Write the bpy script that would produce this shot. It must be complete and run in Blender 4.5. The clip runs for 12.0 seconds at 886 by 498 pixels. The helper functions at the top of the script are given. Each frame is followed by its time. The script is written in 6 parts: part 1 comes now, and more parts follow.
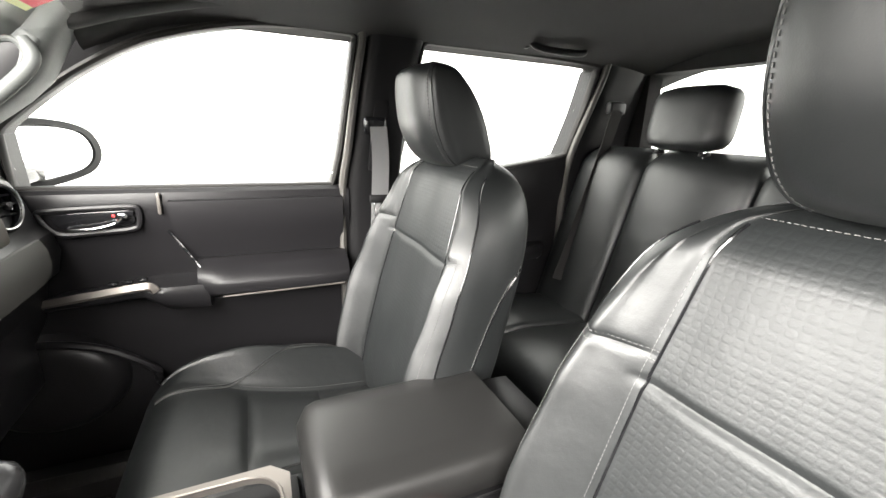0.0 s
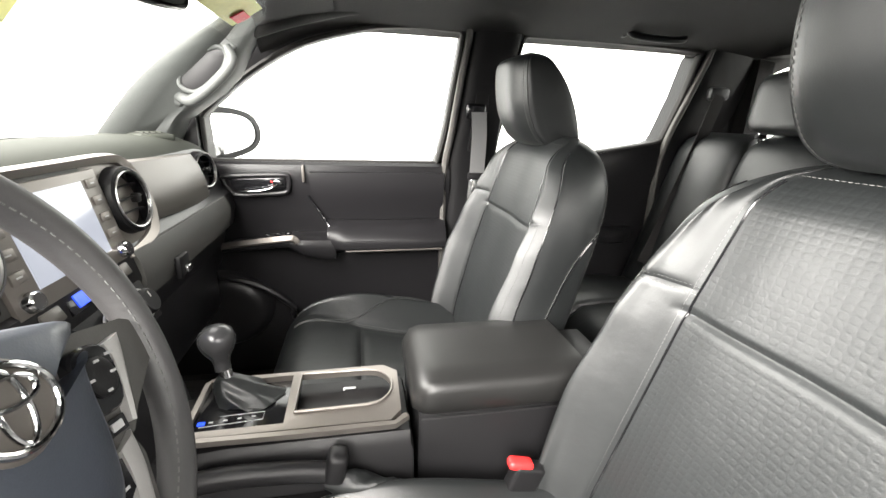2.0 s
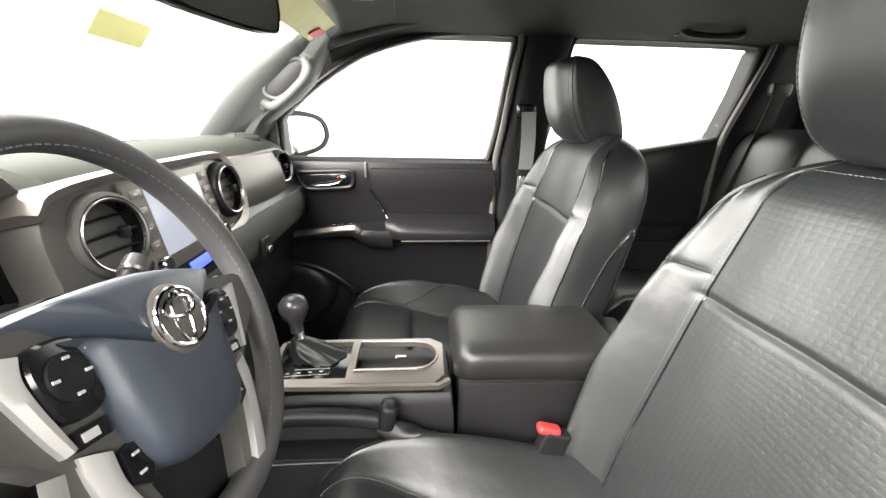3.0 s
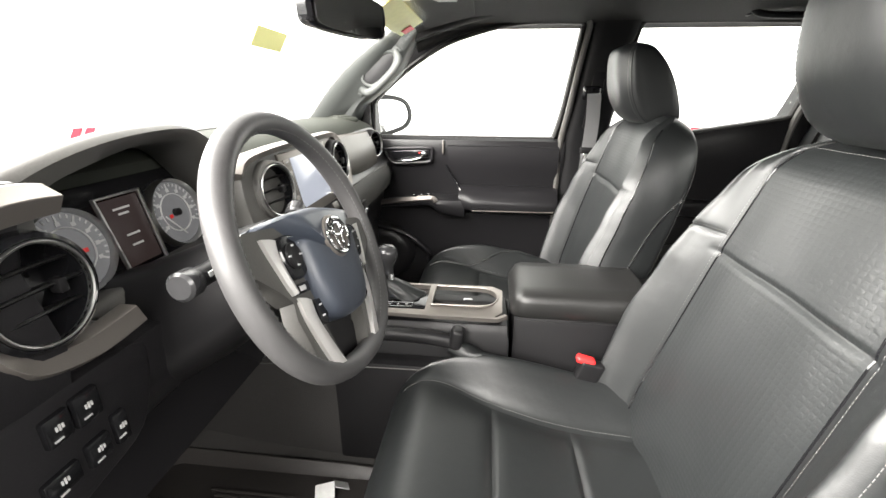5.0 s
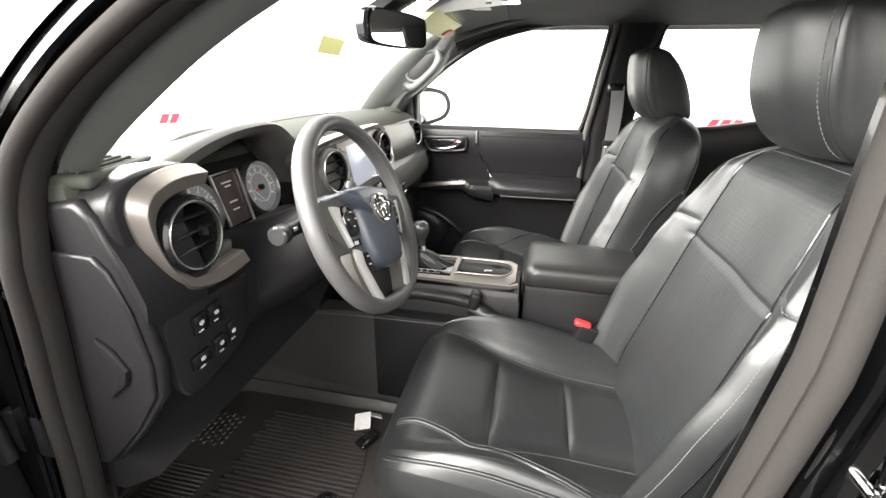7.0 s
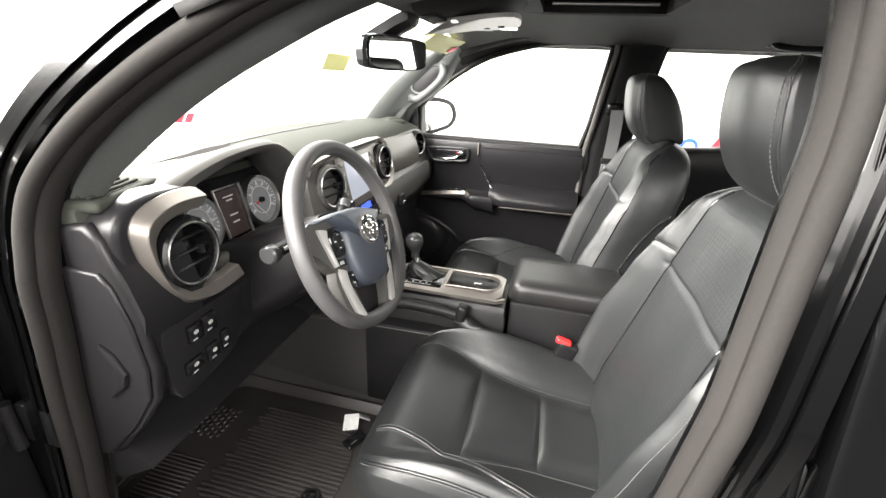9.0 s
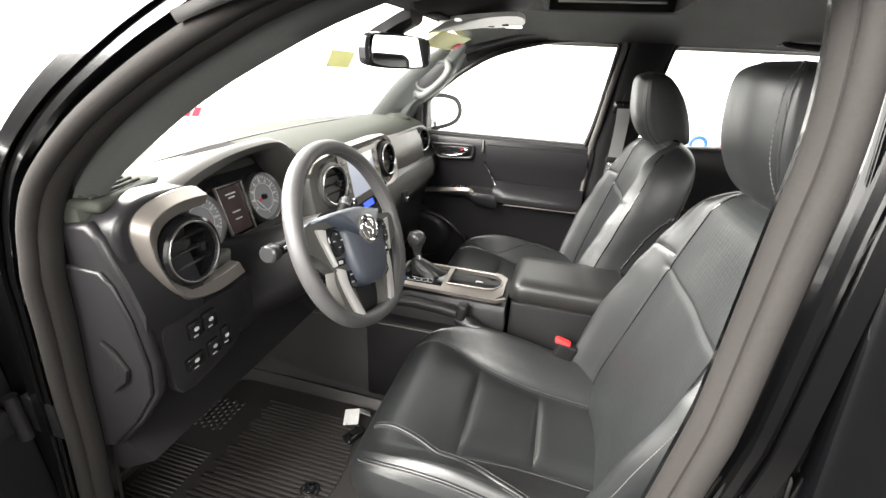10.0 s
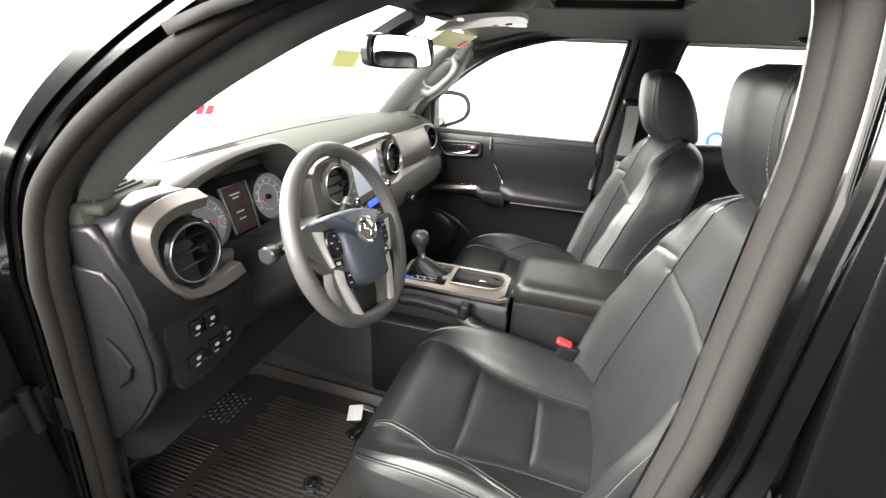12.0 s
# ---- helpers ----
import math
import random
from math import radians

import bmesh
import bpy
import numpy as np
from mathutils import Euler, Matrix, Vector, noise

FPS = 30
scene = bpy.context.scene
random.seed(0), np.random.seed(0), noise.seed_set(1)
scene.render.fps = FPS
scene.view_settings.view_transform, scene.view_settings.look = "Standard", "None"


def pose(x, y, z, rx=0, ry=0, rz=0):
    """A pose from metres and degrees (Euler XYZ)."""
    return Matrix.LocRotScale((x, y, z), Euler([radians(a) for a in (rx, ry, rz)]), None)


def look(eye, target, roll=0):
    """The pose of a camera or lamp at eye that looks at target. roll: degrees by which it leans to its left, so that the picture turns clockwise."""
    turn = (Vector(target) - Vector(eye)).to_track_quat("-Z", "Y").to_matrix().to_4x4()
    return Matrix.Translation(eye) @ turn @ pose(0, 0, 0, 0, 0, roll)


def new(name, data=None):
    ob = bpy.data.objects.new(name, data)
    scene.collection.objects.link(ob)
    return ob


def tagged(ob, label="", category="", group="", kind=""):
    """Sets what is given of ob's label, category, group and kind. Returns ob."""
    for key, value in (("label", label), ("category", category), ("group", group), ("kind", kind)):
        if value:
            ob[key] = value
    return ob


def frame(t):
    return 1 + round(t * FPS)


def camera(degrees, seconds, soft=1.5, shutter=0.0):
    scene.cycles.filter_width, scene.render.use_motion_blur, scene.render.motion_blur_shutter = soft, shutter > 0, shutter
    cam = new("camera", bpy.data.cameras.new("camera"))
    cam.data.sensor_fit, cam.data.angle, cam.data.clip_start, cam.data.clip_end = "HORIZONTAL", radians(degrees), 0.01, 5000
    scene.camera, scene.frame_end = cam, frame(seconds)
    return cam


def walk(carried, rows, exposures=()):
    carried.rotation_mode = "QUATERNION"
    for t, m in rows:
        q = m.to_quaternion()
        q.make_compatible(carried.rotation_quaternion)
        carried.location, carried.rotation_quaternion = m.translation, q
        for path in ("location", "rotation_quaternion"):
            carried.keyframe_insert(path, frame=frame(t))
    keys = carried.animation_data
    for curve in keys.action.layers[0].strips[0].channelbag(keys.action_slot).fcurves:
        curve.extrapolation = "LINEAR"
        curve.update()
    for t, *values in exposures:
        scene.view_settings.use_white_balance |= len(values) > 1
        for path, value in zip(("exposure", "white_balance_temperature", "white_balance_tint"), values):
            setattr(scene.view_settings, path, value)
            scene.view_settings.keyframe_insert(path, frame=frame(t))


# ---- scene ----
cam = camera(92.4, 12.0)
PATH = [
    (0, (0.245, -0.466, 1.48), (1.039, 1.285, 0.93), 2.1),
    (0.5, (0.267, -0.498, 1.472), (0.952, 1.294, 0.907), 2.3),
    (1, (0.261, -0.531, 1.464), (0.841, 1.294, 0.888), 2.4),
    (1.5, (0.232, -0.574, 1.465), (0.722, 1.275, 0.879), 2.3),
    (2, (0.199, -0.624, 1.456), (0.583, 1.248, 0.867), 2.0),
    (2.5, (0.196, -0.668, 1.455), (0.454, 1.224, 0.86), 1.6),
    (3, (0.207, -0.722, 1.462), (0.331, 1.181, 0.86), 1.2),
    (4.8, (0.232, -0.896, 1.48), (0.03, 0.972, 0.794), -0.4),
    (5, (0.213, -0.921, 1.483), (0.015, 0.943, 0.784), 0.3),
    (5.5, (0.204, -0.967, 1.482), (-0.028, 0.881, 0.754), 0.1),
    (6, (0.23, -1.017, 1.492), (-0.045, 0.817, 0.743), 0.2),
    (6.5, (0.253, -1.069, 1.51), (-0.073, 0.753, 0.753), 0.4),
    (7, (0.273, -1.1, 1.525), (-0.099, 0.712, 0.763), 0.8),
    (9, (0.331, -1.114, 1.59), (-0.089, 0.68, 0.811), 2.7),
    (9.5, (0.338, -1.108, 1.599), (-0.095, 0.677, 0.808), 3.0),
    (10, (0.345, -1.108, 1.604), (-0.102, 0.666, 0.797), 3.1),
    (10.5, (0.348, -1.107, 1.607), (-0.116, 0.656, 0.785), 3.1),
    (11, (0.355, -1.108, 1.611), (-0.125, 0.647, 0.78), 3.0),
    (11.5, (0.367, -1.105, 1.613), (-0.13, 0.644, 0.78), 2.8),
    (12, (0.375, -1.098, 1.62), (-0.132, 0.648, 0.787), 2.7),
]
walk(cam, [(t, look(eye, target, roll)) for t, eye, target, roll in PATH], [(0, 0.92), (1.5, 0.86), (3, 0.78), (5, 0.68), (7, 0.68), (9, 0.68), (12, 0.68)])

# ---- world and light ----
world = bpy.data.worlds.new("studio")
scene.world = world
world.use_nodes = True
wn = world.node_tree.nodes
wn["Background"].inputs[0].default_value = (1.0, 0.98, 0.925, 1)
wn["Background"].inputs[1].default_value = 3.8


def area(name, eye, target, sx, sy, watts, colour=(1, 0.965, 0.915)):
    data = bpy.data.lights.new(name, "AREA")
    data.shape, data.size, data.size_y, data.energy, data.color = "RECTANGLE", sx, sy, watts, colour
    ob = new(name, data)
    ob.matrix_world = look(eye, target)
    return ob


# added fill lamps without a known source, for seats, dash and doorway
area("softbox_doorway", (-1.2, -3.2, 2.5), (0.3, 0.2, 1.05), 3.4, 1.5, 360)
# fill lamp added to brighten the passenger seat side through the rear window
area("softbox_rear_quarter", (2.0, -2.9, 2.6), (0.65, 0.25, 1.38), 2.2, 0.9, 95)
# two more added fills, from the front left and ahead of the windscreen
area("softbox_front_quarter", (-1.6, -2.3, 3.4), (0.4, -0.4, 1.1), 3.8, 2.6, 640)
area("softbox_windscreen", (-3.2, 0.3, 3.0), (0.1, 0.0, 1.2), 4.5, 2.6, 740)


# ---- materials ----
def material(name, colour, rough=0.5, metal=0.0, vary=0.15, scale=60.0, bump=0.15, bump_dist=0.0006, coat=0.0, spec=0.5, stain=4.0, transmission=0.0, emit=None):
    m = bpy.data.materials.new(name)
    m.use_nodes = True
    nt = m.node_tree
    n, l = nt.nodes, nt.links
    b = n["Principled BSDF"]
    b.inputs["Metallic"].default_value = metal
    b.inputs["Coat Weight"].default_value = coat
    b.inputs["Coat Roughness"].default_value = 0.04
    b.inputs["Specular IOR Level"].default_value = spec
    b.inputs["Transmission Weight"].default_value = transmission
    co = n.new("ShaderNodeTexCoord")
    fine = n.new("ShaderNodeTexNoise")
    fine.inputs["Scale"].default_value, fine.inputs["Detail"].default_value = scale, 4
    big = n.new("ShaderNodeTexNoise")
    big.inputs["Scale"].default_value, big.inputs["Detail"].default_value = stain, 5
    l.new(co.outputs["Object"], fine.inputs["Vector"])
    l.new(co.outputs["Object"], big.inputs["Vector"])
    add = n.new("ShaderNodeMath")
    add.operation = "ADD"
    l.new(fine.outputs["Fac"], add.inputs[0])
    l.new(big.outputs["Fac"], add.inputs[1])
    ramp = n.new("ShaderNodeMapRange")
    ramp.inputs["From Min"].default_value, ramp.inputs["From Max"].default_value = 0.6, 1.4
    ramp.inputs["To Min"].default_value, ramp.inputs["To Max"].default_value = 1 - vary, 1 + vary
    l.new(add.outputs[0], ramp.inputs["Value"])
    mix = n.new("ShaderNodeVectorMath")
    mix.operation = "SCALE"
    mix.inputs[0].default_value = colour[:3]
    l.new(ramp.outputs[0], mix.inputs["Scale"])
    l.new(mix.outputs[0], b.inputs["Base Color"])
    rr = n.new("ShaderNodeMapRange")
    rr.inputs["To Min"].default_value, rr.inputs["To Max"].default_value = max(0.02, rough * (1 - vary)), min(1, rough * (1 + vary))
    l.new(big.outputs["Fac"], rr.inputs["Value"])
    l.new(rr.outputs[0], b.inputs["Roughness"])
    if bump:
        bn = n.new("ShaderNodeBump")
        bn.inputs["Strength"].default_value, bn.inputs["Distance"].default_value = bump, bump_dist
        l.new(fine.outputs["Fac"], bn.inputs["Height"])
        l.new(bn.outputs[0], b.inputs["Normal"])
    if emit:
        b.inputs["Emission Color"].default_value = (*emit[:3], 1)
        b.inputs["Emission Strength"].default_value = emit[3]
    return m


def leather(name, colour, rough, weave=0.0):
    """Grained leather: fine pebble, broad soft creases, and on the inserts an embossed basket weave."""
    m = material(name, colour, rough, vary=0.12, scale=900, bump=0.0, spec=0.78)
    nt = m.node_tree
    n, l = nt.nodes, nt.links
    b = n["Principled BSDF"]
    co = n.new("ShaderNodeTexCoord")
    vor = n.new("ShaderNodeTexVoronoi")
    vor.inputs["Scale"].default_value = 620
    l.new(co.outputs["Object"], vor.inputs["Vector"])
    crease = n.new("ShaderNodeTexNoise")
    crease.inputs["Scale"].default_value, crease.inputs["Detail"].default_value = 26, 3
    l.new(co.outputs["Object"], crease.inputs["Vector"])
    b1 = n.new("ShaderNodeBump")
    b1.inputs["Strength"].default_value, b1.inputs["Distance"].default_value = 0.16, 0.0004
    l.new(vor.outputs["Distance"], b1.inputs["Height"])
    b2 = n.new("ShaderNodeBump")
    b2.inputs["Strength"].default_value, b2.inputs["Distance"].default_value = 0.20, 0.005
    l.new(crease.outputs["Fac"], b2.inputs["Height"])
    l.new(b1.outputs[0], b2.inputs["Normal"])
    last = b2
    if weave:
        sep = n.new("ShaderNodeSeparateXYZ")
        l.new(co.outputs["Object"], sep.inputs[0])
        waves = []
        for axis, pitch in (("Y", 0.0105), ("Z", 0.0082)):
            k = n.new("ShaderNodeMath")
            k.operation = "MULTIPLY"
            k.inputs[1].default_value = math.pi / pitch
            l.new(sep.outputs[axis], k.inputs[0])
            s = n.new("ShaderNodeMath")
            s.operation = "SINE"
            l.new(k.outputs[0], s.inputs[0])
            a = n.new("ShaderNodeMath")
            a.operation = "ABSOLUTE"
            l.new(s.outputs[0], a.inputs[0])
            waves.append(a)
        p = n.new("ShaderNodeMath")
        p.operation = "MULTIPLY"
        l.new(waves[0].outputs[0], p.inputs[0])
        l.new(waves[1].outputs[0], p.inputs[1])
        r = n.new("ShaderNodeMapRange")
        r.interpolation_type = "SMOOTHSTEP"
        r.inputs["From Min"].default_value, r.inputs["From Max"].default_value = 0.05, 0.75
        l.new(p.outputs[0], r.inputs["Value"])
        b3 = n.new("ShaderNodeBump")
        b3.inputs["Strength"].default_value, b3.inputs["Distance"].default_value = weave, 0.0012
        l.new(r.outputs[0], b3.inputs["Height"])
        l.new(last.outputs[0], b3.inputs["Normal"])
        last = b3
    l.new(last.outputs[0], b.inputs["Normal"])
    return m


LEATHER = leather("black_leather", (0.0105, 0.0118, 0.0121), 0.44)
WEAVE = leather("woven_black_leather", (0.0110, 0.0126, 0.0130), 0.48, 0.13)
STITCH = material("grey_thread", (0.13, 0.13, 0.127), 0.8, bump=0)
PLASTIC = material("grained_black_plastic", (0.0100, 0.0097, 0.0104), 0.42, scale=500, bump=0.3, bump_dist=0.0005, spec=0.26)
SOFT = material("soft_touch_dash", (0.040, 0.043, 0.0365), 0.80, scale=420, bump=0.35, bump_dist=0.0006, vary=0.1, spec=0.12)
DOORSOFT = material("soft_door_trim", (0.0128, 0.0123, 0.0134), 0.32, scale=420, bump=0.3, bump_dist=0.0006, vary=0.1, spec=0.26)
SATIN = material("satin_champagne_trim", (0.235, 0.214, 0.197), 0.36, metal=0.75, vary=0.05, scale=800, bump=0.05)
TAUPE = material("satin_taupe_panel", (0.190, 0.172, 0.156), 0.42, metal=0.35, vary=0.05, scale=700, bump=0.06)
GREYTRIM = material("taupe_grey_trim", (0.112, 0.102, 0.092), 0.42, metal=0.2, vary=0.06, scale=600, bump=0.1)
HOOD = material("grained_hood_vinyl", (0.068, 0.066, 0.062), 0.58, scale=420, bump=0.35, bump_dist=0.0006, vary=0.1)
VANE = material("black_vent_vane", (0.012, 0.012, 0.012), 0.30, bump=0.05, scale=300)
PILLAR = material("grey_pillar_trim", (0.062, 0.066, 0.0635), 0.55, scale=350, bump=0.3)
CHROME = material("chrome", (0.75, 0.75, 0.75), 0.12, metal=1.0, vary=0.04, bump=0)
GLOSS = material("piano_black", (0.008, 0.008, 0.009), 0.12, vary=0.05, bump=0)
PAINT = material("black_car_paint", (0.0012, 0.0012, 0.0014), 0.16, vary=0.06, scale=1500, bump=0.02, coat=0.8, stain=1.5)
RUBBER = material("rubber_seal", (0.020, 0.0188, 0.018), 0.65, scale=300, bump=0.25, spec=0.25)
PALESEAL = material("pale_grey_weatherstrip", (0.080, 0.075, 0.069), 0.65, scale=260, bump=0.3)
SEAL = material("grey_flocked_seal", (0.0185, 0.0170, 0.0162), 0.8, scale=260, bump=0.3, spec=0.12)
CARPET = material("charcoal_carpet", (0.025, 0.0234, 0.0227), 0.95, scale=700, bump=0.9, bump_dist=0.003, vary=0.35)
MAT = material("ribbed_rubber_mat", (0.030, 0.0270, 0.0256), 0.55, scale=240, bump=0.25, vary=0.2, stain=7)
LINER = material("dark_headliner_cloth", (0.0135, 0.0126, 0.0124), 0.95, scale=900, bump=0.5, vary=0.12)
SCREEN = material("lcd_screen", (0.30, 0.31, 0.34), 0.15, vary=0.03, bump=0, emit=(0.75, 0.80, 0.95, 0.28))
BLUE = material("blue_clock_display", (0.01, 0.02, 0.2), 0.2, bump=0, emit=(0.02, 0.08, 1.0, 1.1))
WHITEMARK = material("white_print", (0.50, 0.50, 0.50), 0.6, bump=0, vary=0.03)
REDPLASTIC = material("red_plastic", (0.75, 0.03, 0.03), 0.35, bump=0.05)
RED = material("red_print", (0.65, 0.02, 0.04), 0.6, bump=0)
BLUEPRINT = material("blue_print", (0.02, 0.10, 0.55), 0.6, bump=0)
YELLOW = material("yellow_sticker", (0.62, 0.60, 0.22), 0.6, bump=0, vary=0.1)
WHITE = material("white_card", (0.78, 0.78, 0.77), 0.6, bump=0.05)
VINYL = material("padded_lid_vinyl", (0.013, 0.0128, 0.0125), 0.40, scale=500, bump=0.35, bump_dist=0.0005, vary=0.1)
DARKFLOOR = material("dark_studio_floor", (0.028, 0.027, 0.026), 0.5, scale=12, vary=0.12, stain=0.8)
FLOORM = material("white_studio_floor", (0.78, 0.78, 0.77), 0.5, scale=12, vary=0.12, stain=0.8)
WALLM = material("white_studio_wall", (0.85, 0.85, 0.84), 0.7, scale=6, vary=0.03, stain=0.6)
# for the unseen panels that block light above and beside the truck
LIGHTBLOCK = material("dark_grey_curtain", (0.035, 0.035, 0.036), 0.9, scale=30, vary=0.2)
WEBBING = material("grey_belt_webbing", (0.15, 0.15, 0.15), 0.7, scale=900, bump=0.6)
ALU = material("brushed_aluminium", (0.55, 0.55, 0.54), 0.3, metal=1.0, bump=0.1, scale=300)
MIRROR = material("mirror_glass", (0.92, 0.92, 0.92), 0.02, metal=1.0, vary=0.0, bump=0)
GAUGE = material("gauge_face", (0.12, 0.12, 0.124), 0.35, bump=0, vary=0.1, emit=(0.6, 0.6, 0.62, 0.09))
SILVER = material("bright_satin_silver", (0.58, 0.57, 0.555), 0.34, metal=0.55, vary=0.05, scale=800, bump=0.05)
HUB = leather("airbag_cover_vinyl", (0.036, 0.043, 0.058), 0.42)
PLATE = material("pale_grey_moulding", (0.42, 0.415, 0.40), 0.45, vary=0.05, scale=500, bump=0.1)
LENS = material("lit_map_lens", (0.8, 0.8, 0.78), 0.3, bump=0, emit=(1.0, 0.97, 0.9, 0.8))
INFO = material("dark_info_display", (0.03, 0.028, 0.03), 0.2, bump=0, emit=(0.5, 0.25, 0.2, 0.02))
# wheel leather, lightened to stand in for the strong light on the rim
WHEEL = leather("worn_grey_leather", (0.050, 0.049, 0.050), 0.54)


def glass_material():
    m = bpy.data.materials.new("clear_glass")
    m.use_nodes = True
    n, l = m.node_tree.nodes, m.node_tree.links
    n.remove(n["Principled BSDF"])
    t, g, mx = n.new("ShaderNodeBsdfTransparent"), n.new("ShaderNodeBsdfGlossy"), n.new("ShaderNodeMixShader")
    t.inputs[0].default_value = (0.96, 0.97, 0.965, 1)
    g.inputs["Roughness"].default_value = 0.02
    mx.inputs[0].default_value = 0.03
    l.new(t.outputs[0], mx.inputs[1])
    l.new(g.outputs[0], mx.inputs[2])
    l.new(mx.outputs[0], n["Material Output"].inputs[0])
    return m


KNOB = material("dark_grey_knob", (0.05, 0.05, 0.052), 0.25, metal=0.3, bump=0)
GLASS = glass_material()


# ---- mesh helpers ----
def thing(name, at, label, category, group="", kind=""):
    ob = new(name)
    ob.empty_display_size = 0.05
    ob.location = at
    return tagged(ob, label, category, group, kind)


def finish(ob, me, mat, angle=38):
    me.materials.append(mat)
    bm = bmesh.new()
    bm.from_mesh(me)
    bmesh.ops.recalc_face_normals(bm, faces=bm.faces)
    for f in bm.faces:
        f.smooth = True
    lim = radians(angle)
    for e in bm.edges:
        e.smooth = not (len(e.link_faces) == 2 and e.calc_face_angle(0) > lim)
    bm.to_mesh(me)
    bm.free()
    return ob


def origin(parent):
    o, p = Vector((0, 0, 0)), parent
    while p is not None:
        o += p.location
        p = p.parent
    return o


def part(name, data, mat, parent=None, label="", angle=38):
    """Links verts and faces, in metres of the place, as one mesh object under a thing or a part."""
    vs, fs = data
    o = origin(parent)
    me = bpy.data.meshes.new(name)
    me.from_pydata([tuple(Vector(v) - o) for v in vs], [], fs)
    ob = new(name, me)
    ob.parent = parent
    if label:
        ob["label"] = label
    return finish(ob, me, mat, angle)


def join(*datas):
    vs, fs = [], []
    for v, f in datas:
        k = len(vs)
        vs += [tuple(p) for p in v]
        fs += [tuple(i + k for i in q) for q in f]
    return vs, fs


def moved(data, m):
    return [tuple(m @ Vector(v)) for v in data[0]], data[1]


def rbox(c, s, r=0.004, seg=2, m=None):
    """A box with rounded edges, centre c and size s."""
    bm = bmesh.new()
    bmesh.ops.create_cube(bm, size=1)
    for v in bm.verts:
        v.co = Vector((v.co.x * s[0], v.co.y * s[1], v.co.z * s[2]))
    if r:
        bmesh.ops.bevel(bm, geom=bm.edges[:], offset=min(r, min(s) * 0.49), segments=seg, profile=0.5, affect="EDGES")
    bm.verts.index_update()
    mm = Matrix.Translation(c) @ (m or Matrix())
    out = [tuple(mm @ v.co) for v in bm.verts], [tuple(v.index for v in f.verts) for f in bm.faces]
    bm.free()
    return out


def prism(outline, axis, a, b, r=0.0, seg=2):
    """A plate: an outline in the two other axes, from a to b along axis ('x', 'y', 'z'), with rounded rims."""
    def p(u, v, w):
        return {"x": (w, u, v), "y": (u, w, v), "z": (u, v, w)}[axis]
    bm = bmesh.new()
    base = [bm.verts.new(p(u, v, a)) for u, v in outline]
    f = bm.faces.new(base)
    ext = bmesh.ops.extrude_face_region(bm, geom=[f])
    d = Vector(p(0, 0, b - a))
    for g in ext["geom"]:
        if isinstance(g, bmesh.types.BMVert):
            g.co += d
    bmesh.ops.recalc_face_normals(bm, faces=bm.faces)
    if r:
        rim = [e for e in bm.edges if abs((e.verts[0].co - e.verts[1].co).dot(d.normalized())) < 1e-6]
        bmesh.ops.bevel(bm, geom=rim, offset=r, segments=seg, profile=0.5, affect="EDGES")
    bm.verts.index_update()
    out = [tuple(v.co) for v in bm.verts], [tuple(v.index for v in q.verts) for q in bm.faces]
    bm.free()
    return out


def loft(rings, closed=True, caps=True):
    n = len(rings[0])
    vs = [tuple(p) for ring in rings for p in ring]
    fs = []
    for i in range(len(rings) - 1):
        for j in range(n if closed else n - 1):
            k = (j + 1) % n
            fs.append((i * n + j, i * n + k, (i + 1) * n + k, (i + 1) * n + j))
    if caps and closed:
        fs.append(tuple(range(n - 1, -1, -1)))
        fs.append(tuple((len(rings) - 1) * n + j for j in range(n)))
    return vs, fs


def spline(points, per=8, closed=False):
    """Catmull-Rom through the points."""
    pts = [Vector(p) for p in points]
    n = len(pts)
    out = []
    for i in range(n if closed else n - 1):
        if closed:
            p0, p1, p2, p3 = (pts[(i + k - 1) % n] for k in range(4))
        else:
            p1, p2 = pts[i], pts[i + 1]
            p0 = pts[i - 1] if i else p1 * 2 - p2
            p3 = pts[i + 2] if i + 2 < n else p2 * 2 - p1
        for k in range(per):
            t = k / per
            out.append(0.5 * (2 * p1 + (p2 - p0) * t + (2 * p0 - 5 * p1 + 4 * p2 - p3) * t * t + (3 * p1 - p0 - 3 * p2 + p3) * t ** 3))
    if not closed:
        out.append(pts[-1])
    return out


def sweep(path, section, up=(0, 1, 0), closed=False, scale=None):
    """Sweeps a closed outline of (side, up) offsets along a path."""
    n = len(path)
    rings = []
    for i, p in enumerate(path):
        a, b = (path[i - 1], path[(i + 1) % n]) if closed else (path[max(0, i - 1)], path[min(n - 1, i + 1)])
        t = (Vector(b) - Vector(a)).normalized()
        u = Vector(up)
        u = (u - t * u.dot(t)).normalized()
        s = t.cross(u)
        k = scale[i] if scale else 1
        rings.append([Vector(p) + s * (x * k) + u * (y * k) for x, y in section])
    if closed:
        rings.append(rings[0])
        return loft(rings, True, False)
    return loft(rings, True, True)


def circle(r, n=12, ry=None):
    return [(r * math.cos(2 * math.pi * i / n), (ry or r) * math.sin(2 * math.pi * i / n)) for i in range(n)]


def tube(path, r, n=10, up=(0, 0, 1), closed=False, scale=None):
    return sweep(path, circle(r, n), up, closed, scale)


def lathe(profile, c, axis, n=32, ref=(0, 0, 1), caps=True):
    """Turns (radius, height) pairs round an axis through c."""
    w = Vector(axis).normalized()
    u = Vector(ref)
    u = (u - w * u.dot(w)).normalized()
    v = w.cross(u)
    rings = [[Vector(c) + w * h + u * (r * math.cos(2 * math.pi * i / n)) + v * (r * math.sin(2 * math.pi * i / n)) for i in range(n)] for r, h in profile]
    return loft(rings, True, caps)


